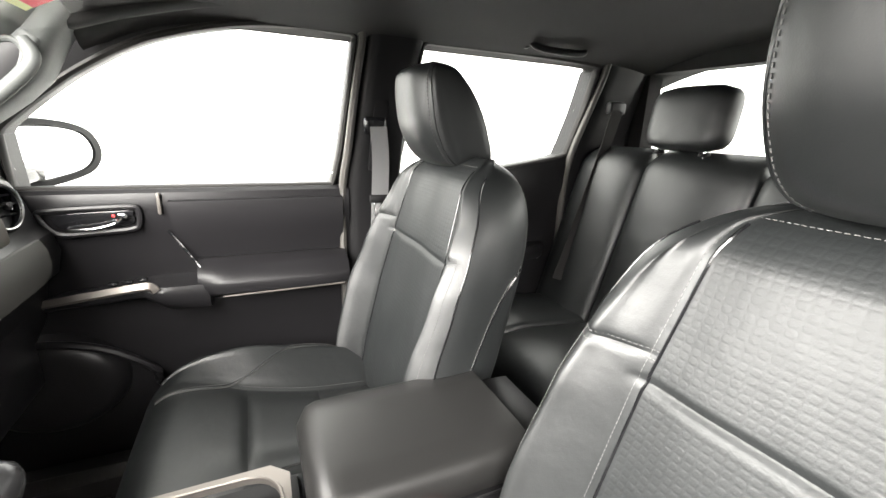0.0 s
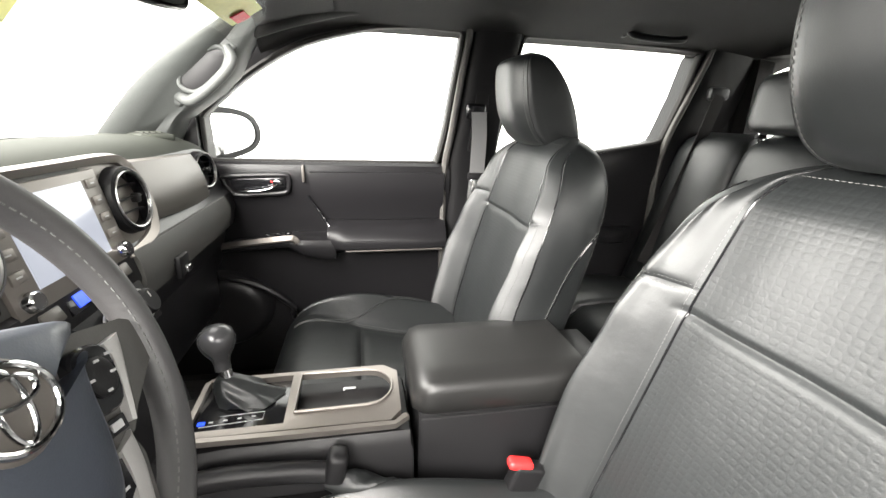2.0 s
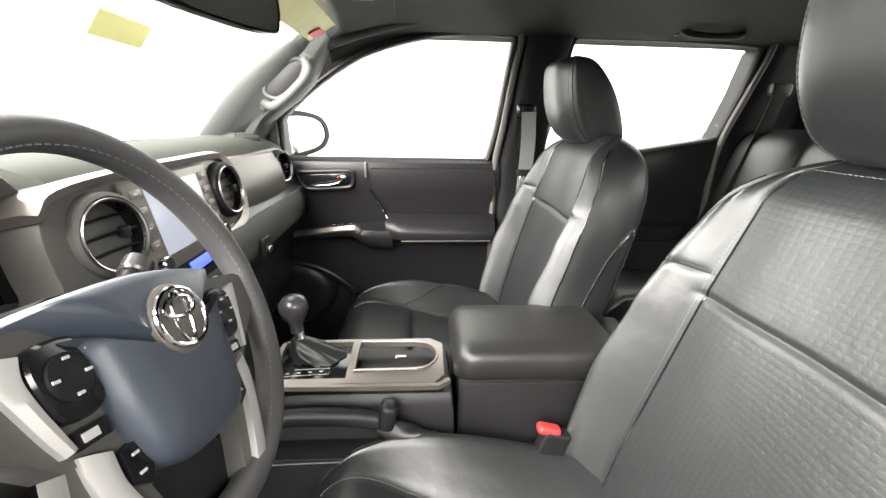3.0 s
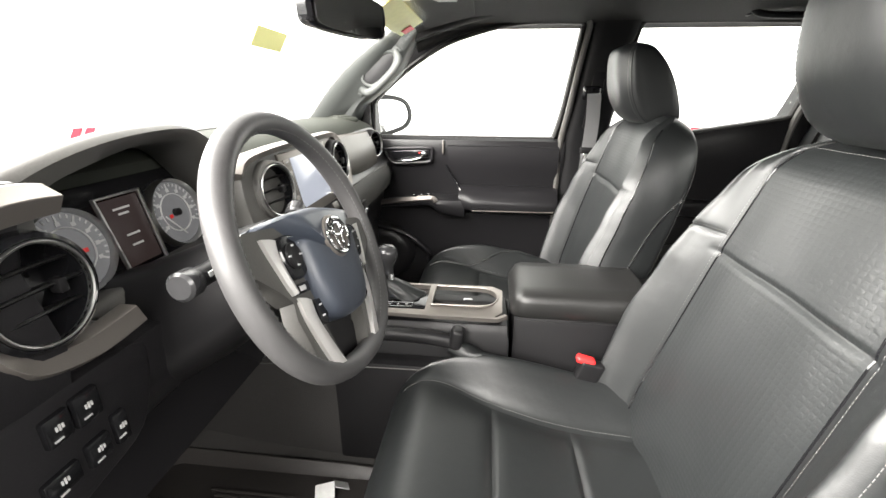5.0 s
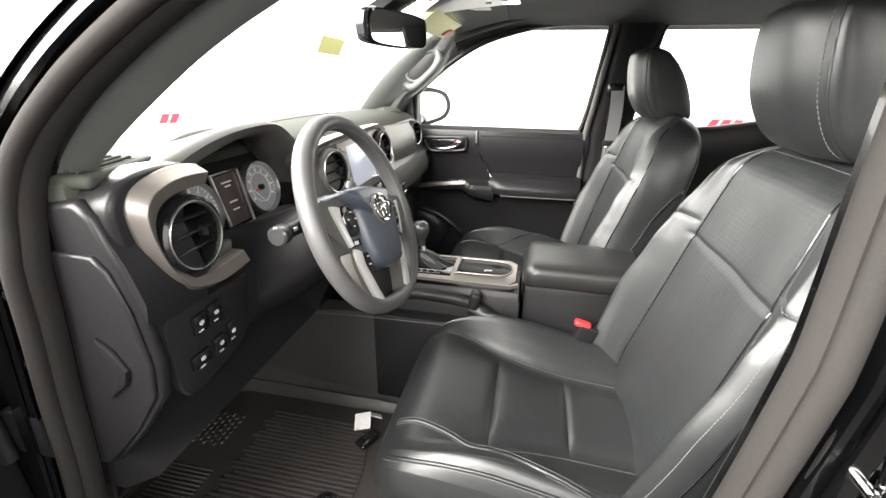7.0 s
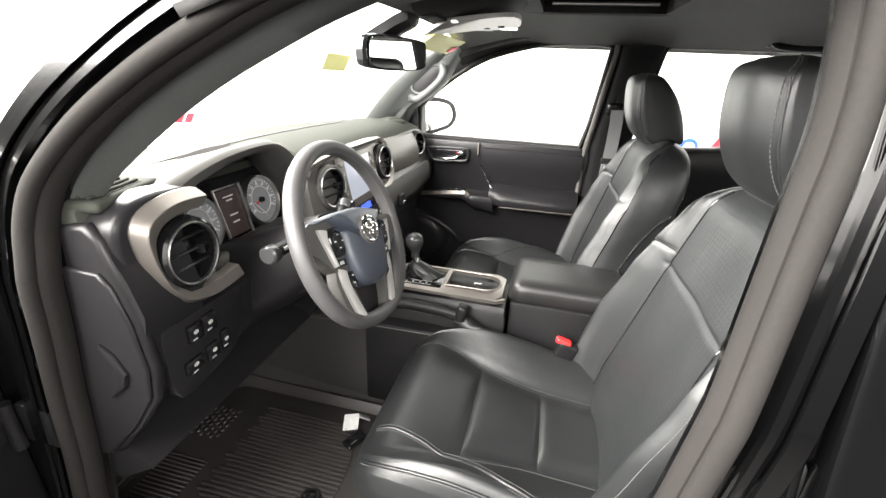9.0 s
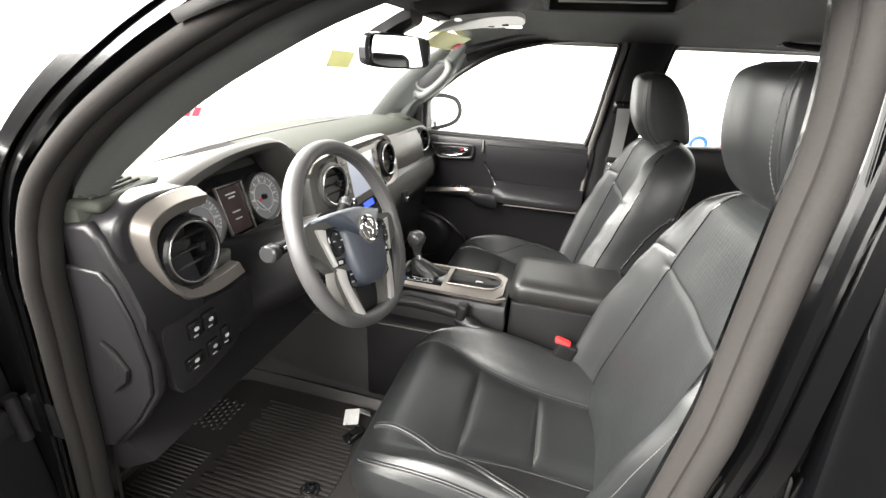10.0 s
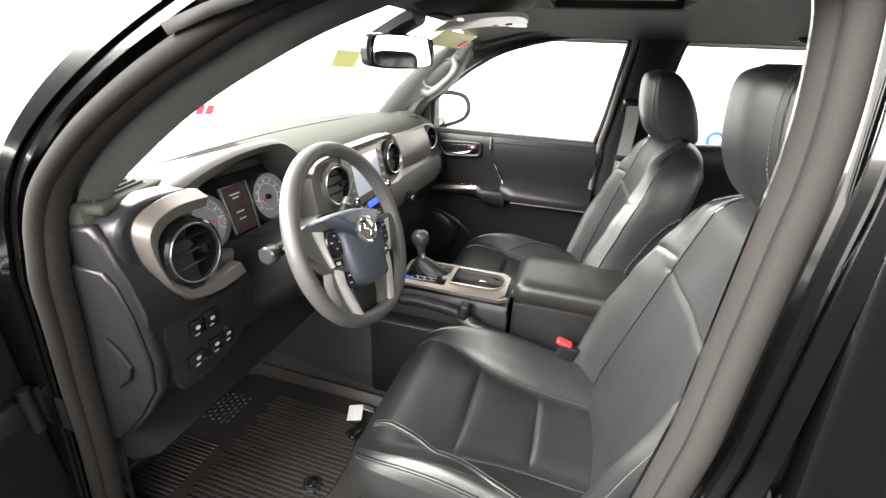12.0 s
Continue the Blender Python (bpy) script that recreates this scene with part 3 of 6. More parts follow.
# ---- floor, firewall, mats ----
def floor_pan():
    fl = part("floor", prism([(-0.75, -0.72), (1.55, -0.72), (1.55, 0.78), (-0.75, 0.78)], "z", 0.52, 0.585), CARPET)
    tagged(fl, "charcoal carpeted cab floor", "floor", kind="structure")
    rings = []
    for y in (-0.74, -0.3, 0.3, 0.74):
        rings.append([Vector((x, y, z)) for x, z in ((-0.60, 0.583), (-0.68, 0.63), (-0.77, 0.80), (-0.81, 0.95), (-0.81, 1.30), (-0.86, 1.30), (-0.86, 0.52), (-0.60, 0.52))])
    wl = part("wall_firewall", loft(rings), CARPET)
    tagged(wl, "charcoal carpeted toe board and firewall", "wall", kind="structure")
    rings = []
    for x, h, w in ((-0.78, 0.92, 0.125), (-0.5, 0.86, 0.118), (-0.2, 0.80, 0.112), (0.3, 0.74, 0.112), (0.9, 0.70, 0.112), (1.4, 0.68, 0.112)):
        rings.append([Vector((x, a * w, 0.58 + b * (h - 0.58))) for a, b in ((-1.3, 0), (-1.0, 0.5), (-0.75, 0.9), (-0.4, 1.0), (0.4, 1.0), (0.75, 0.9), (1.0, 0.5), (1.3, 0))])
    tn = part("floor_tunnel", loft(rings), CARPET)
    tagged(tn, "carpeted transmission tunnel under the console", "floor", kind="structure")


floor_pan()


def rubber_mat(name, y0, y1, label):
    mat = thing(name, (-0.2, (y0 + y1) / 2, 0.587), label, "floor mat")
    w = 0.013
    out = [(-0.60, y0 + 0.03), (-0.57, y0), (0.02, y0), (0.10, y0 + 0.06), (0.10, y1 - 0.04), (0.07, y1), (-0.50, y1), (-0.60, y1 - 0.06)]
    part("mat_base", prism(out, "z", 0.587, 0.595, 0.003), MAT, mat)
    lip = spline([(x, y, 0.598) for x, y in out], 4, True)
    part("mat_rim", tube(lip, 0.009, 8, closed=True), MAT, mat)
    for yy, sg in ((y1, 1), (y0, -1)):
        rings = [[Vector((x, yy + sg * a, 0.590 + h * b)) for a, b in ((-0.030, 0.0), (-0.012, 0.25), (0.000, 0.80), (0.004, 1.0), (0.008, 0.97), (0.005, 0.3), (-0.010, 0.0))] for x, h in ((-0.60, 0.030), (-0.50, 0.032), (-0.30, 0.030), (-0.10, 0.028), (0.02, 0.020), (0.06, 0.010))]
        part("raised_edge", loft(rings), MAT, mat, "raised edge of the rubber mat", angle=60)
    flap = [[Vector((x, y, z)) for x, z in ((-0.585, 0.589), (-0.585, 0.597), (-0.610, 0.602), (-0.672, 0.640), (-0.700, 0.690), (-0.708, 0.690), (-0.682, 0.634))] for y in [y0 + 0.03 + (y1 - y0 - 0.06) * i / 6 for i in range(7)]]
    part("toe_flap", loft(flap), MAT, mat, "raised front of the rubber mat", angle=60)
    k = 0
    y = y0 + 0.05
    while y < y1 - 0.07:
        s = 0.012 * math.sin(k * 1.7)
        rib = [(-0.40 + s, y, 0.597), (-0.13 + 0.06 * math.sin((y - y0) * 7), y, 0.597)]
        part("rib", sweep([Vector(p) for p in rib], [(-0.0045, -0.004), (-0.0035, 0.003), (0.0, 0.0042), (0.0035, 0.003), (0.0045, -0.004)], up=(0, 0, 1)), MAT, mat)
        y += w
        k += 1
    # dimpled heel pad
    for i in range(8):
        for j in range(6):
            part("stud", rbox((-0.590 + 0.016 * i, y0 + 0.27 + 0.019 * j + 0.009 * (i % 2), 0.597), (0.010, 0.013, 0.006), 0.002, 1), MAT, mat)
    for i in range(16):
        part("rib", rbox((-0.50, y0 + 0.03 + 0.011 * i, 0.597), (0.12, 0.004, 0.006), 0.0015, 1), MAT, mat)
    return mat


rubber_mat("driver_floor_mat", -0.655, -0.158, "black ribbed rubber floor mat on the carpet")
rubber_mat("passenger_floor_mat", 0.160, 0.680, "black ribbed rubber floor mat on the carpet")


def mat_knob(x, y):
    k = thing("mat_anchor", (x, y, 0.595), "round black plastic floor mat anchor knob", "anchor")
    part("base_ring", lathe([(0.026, 0), (0.026, 0.004), (0.021, 0.007), (0.018, 0.003), (0.004, 0.003)], (x, y, 0.596), (0, 0, 1), 28, (1, 0, 0)), PLASTIC, k)
    part("knob", lathe([(0.014, 0), (0.014, 0.010), (0.011, 0.012), (0.003, 0.012)], (x, y, 0.598), (0, 0, 1), 20, (1, 0, 0)), GLOSS, k)
    part("grip", rbox((x, y, 0.613), (0.018, 0.005, 0.006), 0.002), GLOSS, k)


mat_knob(-0.126, -0.475)


def key_fob():
    k = thing("key_fob", (-0.125, -0.262, 0.597), "black key fob with a white card tag on the floor mat", "key")
    part("fob_case", rbox((-0.095, -0.292, 0.608), (0.036, 0.062, 0.015), 0.007, 3, pose(0, 0, 0, 0, 4, -25)), GLOSS, k, "glossy black key fob")
    part("button", rbox((-0.097, -0.288, 0.6165), (0.014, 0.018, 0.003), 0.001, 2, pose(0, 0, 0, 0, 4, -25)), PLASTIC, k)
    part("tag_card", rbox((-0.130, -0.236, 0.612), (0.046, 0.050, 0.0022), 0.001, 1, pose(0, 0, 0, 18, -10, 14)), WHITE, k, "white paper key tag")
    part("tag_flap", rbox((-0.098, -0.211, 0.616), (0.034, 0.042, 0.002), 0.001, 1, pose(0, 0, 0, -30, 22, 14)), WHITE, k, "folded clear tag sleeve")
    part("key_ring", tube([Vector((-0.122 + 0.014 * math.cos(q), -0.257 + 0.014 * math.sin(q), 0.604)) for q in [2 * math.pi * i / 20 for i in range(20)]], 0.0013, 6, closed=True), CHROME, k)


key_fob()
yt = thing("yellow_tag", (-0.075, -0.515, 0.597), "small yellow plastic tag beside the seat rail", "tag")
part("disc", lathe([(0.012, 0), (0.012, 0.004), (0.009, 0.006), (0.003, 0.006)], (-0.075, -0.515, 0.598), (0, 0, 1), 16, (1, 0, 0)), YELLOW, yt)


# ---- cab shell ----
def plate(outline, holes, y_in, y_out, mat, name):
    """A wall across y with openings, leaning in towards the roof; y_in and y_out give y from the height."""
    bm = bmesh.new()
    for loop in [outline] + holes:
        vs = [bm.verts.new((x, 0, z)) for x, z in loop]
        for a, b in zip(vs, vs[1:] + vs[:1]):
            bm.edges.new((a, b))
    bmesh.ops.triangle_fill(bm, edges=bm.edges[:], use_beauty=True, use_dissolve=False)
    faces = bm.faces[:]
    ext = bmesh.ops.extrude_face_region(bm, geom=faces)
    new_verts = {g for g in ext["geom"] if isinstance(g, bmesh.types.BMVert)}
    for v in bm.verts:
        v.co.y = y_out(v.co.z) if v in new_verts else y_in(v.co.z)
    bm.verts.index_update()
    data = [tuple(v.co) for v in bm.verts], [tuple(v.index for v in f.verts) for f in bm.faces]
    bm.free()
    return part(name, data, mat, angle=30)


def side_y(z):
    """Half width of the cabin's inner side at a height."""
    return 0.765 if z < 1.30 else 0.765 - 0.085 * ((z - 1.30) / 0.42) ** 1.15


def curve2(points, per=6, closed=True):
    return [(p.x, p.y) for p in spline([(a, b, 0) for a, b in points], per, closed)]


P_WIN = [(-0.236, 1.312), (0.448, 1.312)] + curve2([(0.455, 1.325), (0.475, 1.42), (0.497, 1.60), (0.507, 1.688)], 4, False) + curve2([(0.495, 1.697), (0.36, 1.699), (0.229, 1.686), (0.063, 1.641), (-0.053, 1.581), (-0.14, 1.520), (-0.215, 1.458), (-0.234, 1.435)], 4, False)
R_WIN = [(0.635, 1.325)] + curve2([(0.662, 1.50), (0.682, 1.66), (0.690, 1.690)], 3, False) + curve2([(0.70, 1.698), (1.00, 1.698), (1.28, 1.690), (1.297, 1.672)], 4, False) + curve2([(1.285, 1.55), (1.256, 1.415), (1.242, 1.400), (1.20, 1.388), (0.95, 1.345)], 4, False)
p_wall = plate([(-0.86, 0.50), (1.56, 0.50), (1.56, 1.79), (0.15, 1.79), (-0.02, 1.735), (-0.33, 1.43), (-0.50, 1.33), (-0.86, 1.30)], [P_WIN, R_WIN], lambda z: side_y(z) + 0.012, lambda z: side_y(z) + 0.085, PLASTIC, "wall_passenger_side")
tagged(p_wall, "black passenger side of the cab with two window openings", "car body", kind="structure")

def door_y(z):
    """Half width of the driver doorway's inner edge at a height."""
    return side_y(z) - 0.035


OPENING = curve2([(-0.400, 0.64), (-0.385, 0.75), (-0.345, 0.97), (-0.328, 1.10), (-0.308, 1.22), (-0.294, 1.327), (-0.287, 1.382), (-0.262, 1.436), (-0.194, 1.503), (-0.104, 1.565), (-0.022, 1.610), (0.045, 1.642), (0.14, 1.675), (0.28, 1.706), (0.42, 1.715), (0.505, 1.706), (0.533, 1.675), (0.541, 1.616), (0.541, 1.552), (0.534, 1.49), (0.525, 1.406), (0.515, 1.302), (0.500, 1.167), (0.480, 1.02), (0.450, 0.80), (0.410, 0.67), (0.30, 0.625), (-0.28, 0.612), (-0.375, 0.614)], 5)
d_wall = plate([(-1.30, 0.42), (1.56, 0.42), (1.56, 1.80), (0.35, 1.80), (0.14, 1.755), (-0.02, 1.682), (-0.085, 1.646), (-0.162, 1.596), (-0.25, 1.539), (-0.354, 1.469), (-0.46, 1.395), (-0.62, 1.325), (-0.80, 1.290), (-1.30, 1.25)], [OPENING, [(x + 0.05, z) for x, z in R_WIN]], lambda z: -door_y(z) + 0.010, lambda z: -door_y(z) - 0.026, PAINT, "wall_driver_side")
tagged(d_wall, "glossy black driver side of the cab around the open doorway", "car body", kind="structure")


def seal_path(grow, dy):
    cx, cz = 0.03, 1.15
    out = []
    for i, (x, z) in enumerate(OPENING):
        a, b = OPENING[i - 1], OPENING[(i + 1) % len(OPENING)]
        t = Vector((b[0] - a[0], b[1] - a[1])).normalized()
        nrm = Vector((t.y, -t.x))
        if nrm.dot(Vector((x - cx, z - cz))) < 0:
            nrm = -nrm
        out.append(Vector((x + nrm.x * grow, -door_y(z) + dy, z + nrm.y * grow)))
    return out


seal = thing("weatherstrip", (0.0, -0.76, 0.60), "grey rubber weatherstrip round the driver doorway", "door seal")
part("seal_bulb", tube(seal_path(0.014, -0.033), 0.0115, 14, up=(0, 1, 0), closed=True), SEAL, seal, "soft hollow rubber bulb")
part("seal_lip", sweep(seal_path(0.004, -0.014), circle(0.0095, 10, 0.016), up=(0, 1, 0), closed=True), SEAL, seal, "flocked inner lip")
part("trim_edge", sweep(seal_path(0.012, 0.012), circle(0.008, 10, 0.012), up=(0, 1, 0), closed=True), RUBBER, seal, "ribbed inner rubber edge")
# outer jamb ledges of the body round the doorway
jamb = thing("painted_jamb", (0.0, -0.80, 0.60), "stepped glossy black painted door jamb", "car body")
part("inner_step", sweep(seal_path(0.044, -0.027), [(-0.006, -0.010), (-0.004, 0.004), (0.0, 0.007), (0.004, 0.004), (0.006, -0.010)], up=(0, 1, 0), closed=True), PAINT, jamb)
part("outer_flange", sweep(seal_path(0.060, -0.030), [(-0.009, -0.014), (-0.008, 0.002), (-0.002, 0.012), (0.005, 0.010), (0.009, -0.014)], up=(0, 1, 0), closed=True), PAINT, jamb)
for x, z in ((-0.330, 1.270), (-0.345, 1.165)):
    part("bolt", lathe([(0.013, 0), (0.013, 0.003), (0.008, 0.004), (0.008, 0.009), (0.003, 0.010)], (x, -0.757, z), (0, -1, 0), 16), GLOSS, jamb)
hinge = thing("hinge", (-0.40, -0.80, 1.03), "black steel door hinge on the front jamb", "hinge")
part("leaf", rbox((-0.405, -0.762, 1.035), (0.070, 0.014, 0.075), 0.004), PLASTIC, hinge)
part("pin", tube([(-0.440, -0.778, 0.99), (-0.440, -0.778, 1.08)], 0.010, 12, up=(1, 0, 0)), PLASTIC, hinge)
part("arm", rbox((-0.465, -0.810, 1.035), (0.05, 0.05, 0.05), 0.008), PLASTIC, hinge)
striker = thing("latch_striker", (0.555, -0.79, 1.20), "chromed door latch striker on the pillar", "latch")
part("backing_plate", rbox((0.575, -0.760, 1.175), (0.035, 0.008, 0.085), 0.004), PAINT, striker)
part("loop", tube(spline([(0.575, -0.762, 1.205), (0.575, -0.796, 1.200), (0.575, -0.796, 1.150), (0.575, -0.762, 1.145)], 5), 0.006, 10, up=(1, 0, 0)), CHROME, striker)

rd = thing("rear_driver_door", (0.60, -0.80, 0.50), "closed glossy black rear driver door behind the open doorway", "car door")


def skin_y(z):
    """Outer surface of the driver side at a height, with its swelling shoulder."""
    return -(door_y(z) + 0.044 + 0.020 * math.exp(-((z - 1.20) / 0.075) ** 2) + 0.012 * max(0.0, min(1.0, (1.30 - z) / 0.5)))


edge = [(0.600 + 0.02 * max(0.0, 1.25 - z), z) for z in [0.50 + 0.029 * i for i in range(41)]]
rings = [[Vector((x + dx, skin_y(z) + dy, z)) for dx, dy in ((0.0, 0.030), (-0.002, 0.010), (0.001, 0.003), (0.006, 0.0), (0.014, 0.0005), (0.045, -0.003), (0.090, -0.004), (0.090, 0.030))] for x, z in edge]
part("front_edge", loft(rings), PAINT, rd, angle=60)
rings = [[Vector((x + dx, skin_y(z) + dy, z)) for dx, dy in ((0.088, 0.030), (0.088, -0.004), (0.30, -0.006), (0.90, -0.004), (0.90, 0.030))] for x, z in edge if z < 1.35]
part("outer_skin", loft(rings), PAINT, rd, angle=60)
part("jamb_crease", tube([Vector((0.584 + 0.02 * max(0.0, 1.25 - z), skin_y(z) + 0.016, z)) for z in [0.55 + 0.05 * i for i in range(23)]], 0.0055, 10, up=(1, 0, 0)), PAINT, jamb)
for x, z0, z1 in ((0.552, 1.13, 1.25), (0.590, 1.16, 1.27)):
    hole = [(x - 0.008, z0), (x + 0.008, z0), (x + 0.011, (z0 + z1) / 2), (x + 0.007, z1), (x - 0.003, z1), (x - 0.010, (z0 + z1) / 2)]
    part("latch_plate", moved(prism(curve2(hole, 3), "y", 0.0, 0.006, 0.002), Matrix.Translation((0, -door_y(1.2) - 0.033, 0))), ALU, jamb, "bare metal latch plate")

# plain underbody that carries the cab
under = part("wall_underbody", prism([(-1.28, -0.66), (1.54, -0.66), (1.54, 0.66), (-1.28, 0.66)], "z", 0.006, 0.515, 0.01), PLASTIC)
tagged(under, "plain black underbody below the cab floor", "car body", kind="structure")

# bonnet, roof and rear wall
rings = []
for x, z in ((-0.66, 1.315), (-0.90, 1.285), (-1.30, 1.235), (-1.65, 1.16), (-1.72, 1.08)):
    rings.append([Vector((x, y, z - 0.05 * (y / 0.78) ** 4 + (0.012 if 0.15 < abs(y) < 0.55 else 0))) for y in [-0.78 + 1.56 * i / 24 for i in range(25)]])
bonnet = part("bonnet", loft(rings, False, False), PAINT)
solid = bonnet.modifiers.new("thickness", "SOLIDIFY")
solid.thickness = 0.012
tagged(bonnet, "glossy black truck bonnet ahead of the windscreen", "bonnet")


def roof_z(x, y):
    return 1.768 - 0.075 * (abs(y) / 0.70) ** 3.2 - 0.055 * max(0.0, (0.22 - x) / 0.26) ** 1.6 - 0.05 * max(0.0, (x - 1.15) / 0.5) ** 2


SUN = (0.255, 0.600, -0.33, 0.33)
xs = sorted({SUN[0], SUN[1]} | {-0.04 + i * 0.0592 for i in range(29)})
ys = sorted({SUN[2], SUN[3]} | {-0.72 + i * 0.045 for i in range(33)})
vs = [(x, y, roof_z(x, y)) for x in xs for y in ys]
fs = []
for i in range(len(xs) - 1):
    for j in range(len(ys) - 1):
        xm, ym = (xs[i] + xs[i + 1]) / 2, (ys[j] + ys[j + 1]) / 2
        if not (SUN[0] < xm < SUN[1] and SUN[2] < ym < SUN[3]):
            k = i * len(ys) + j
            fs.append((k, k + 1, k + 1 + len(ys), k + len(ys)))
ceiling = part("ceiling", (vs, fs), LINER)
sol = ceiling.modifiers.new("thickness", "SOLIDIFY")
sol.thickness, sol.offset = 0.012, 0
tagged(ceiling, "dark charcoal cloth headliner with a sunroof opening", "headliner", kind="structure")
roof = part("roof_skin", prism([(-0.02, -0.72), (1.56, -0.72), (1.56, 0.72), (-0.02, 0.72)], "z", 1.800, 1.815, 0.004), PAINT)
tagged(roof, "glossy black outer roof skin above the headliner", "roof", kind="structure")
bm_rear = []
for a, b, c, d in ((-0.80, 0.80, 0.50, 1.420), (-0.80, 0.80, 1.676, 1.80), (-0.80, -0.66, 1.420, 1.676), (0.66, 0.80, 1.420, 1.676)):
    bm_rear.append(prism([(a, c), (b, c), (b, d), (a, d)], "x", 1.50, 1.56))
wall_rear = part("wall_rear", join(*bm_rear), LINER)
tagged(wall_rear, "dark rear cab wall with a wide back window opening", "car body", kind="structure")
bw = part("window_back", prism(curve2([(-0.66, 1.42), (-0.66, 1.676), (0, 1.676), (0.66, 1.676), (0.66, 1.42), (0, 1.42)], 4), "x", 1.530, 1.535), GLASS)
bw.visible_shadow = False
tagged(bw, "clear rear window glass of the cab", "window", kind="structure")

# sunroof well
sun = thing("sunroof", (0.43, 0, 1.76), "closed sunroof with a black shade and a pale trim ring", "sunroof")
ring = [(SUN[0], SUN[2]), (SUN[1], SUN[2]), (SUN[1], SUN[3]), (SUN[0], SUN[3])]
part("shade", prism([(SUN[0] - 0.02, SUN[2] - 0.02), (SUN[1] + 0.02, SUN[2] - 0.02), (SUN[1] + 0.02, SUN[3] + 0.02), (SUN[0] - 0.02, SUN[3] + 0.02)], "z", 1.789, 1.797), GLOSS, sun)
for a, b in zip(ring, ring[1:] + ring[:1]):
    path = [Vector((a[0], a[1], roof_z(*a) + 0.006)), Vector((b[0], b[1], roof_z(*b) + 0.006))]
    part("trim_strip", sweep(path, [(-0.006, -0.012), (0.006, -0.012), (0.006, 0.020), (-0.006, 0.020)], up=(0, 0, 1)), LINER, sun)
# pale rod stands in for the glow on the far inner edge
part("wind_deflector", tube([(SUN[0] + 0.03, 0.31, 1.778), (SUN[1] - 0.03, 0.31, 1.778)], 0.005, 8, up=(0, 0, 1)), ALU, sun, "pale metal guide rail")

# windscreen and side glass
rings = []
for k in range(9):
    u = k / 8
    rings.append([Vector((-0.67 + 0.665 * u + 0.20 * (y / 0.70) ** 2 * (1 - 0.75 * u), y * (1 - 0.10 * u), 1.325 + 0.41 * u - 0.04 * u * u)) for y in [-0.70 + 1.40 * i / 20 for i in range(21)]])
ws = part("windscreen", loft(rings, False, False), GLASS)
ws.visible_shadow = False
tagged(ws, "clear laminated windscreen glass", "windscreen", kind="structure")


def side_glass(name, outline, label):
    bm = bmesh.new()
    f = bm.faces.new([bm.verts.new((x, side_y(z) + 0.030, z)) for x, z in outline])
    bmesh.ops.triangulate(bm, faces=[f])
    bm.verts.index_update()
    data = [tuple(v.co) for v in bm.verts], [tuple(v.index for v in q.verts) for q in bm.faces]
    bm.free()
    g = part(name, data, GLASS)
    g.visible_shadow = False
    sl = g.modifiers.new("thickness", "SOLIDIFY")
    sl.thickness = 0.004
    tagged(g, label, "window", kind="structure")


side_glass("window_1", P_WIN, "clear raised front passenger door window")
side_glass("window_2", R_WIN, "clear raised rear passenger door window")


# ---- passenger door and pillars ----
def door_frame(name, loop, label):
    t = thing(name, (loop[0][0], 0.76, loop[0][1]), label, "window frame")
    path = [Vector((x, side_y(z) + 0.006, z)) for x, z in loop]
    part("rubber_channel", sweep(path, circle(0.009, 8, 0.016), up=(0, 1, 0), closed=True), RUBBER, t)
    return t


door_frame("front_window_surround", P_WIN, "black rubber channel round the front passenger window")
door_frame("rear_window_surround", R_WIN, "black rubber channel round the rear passenger window")


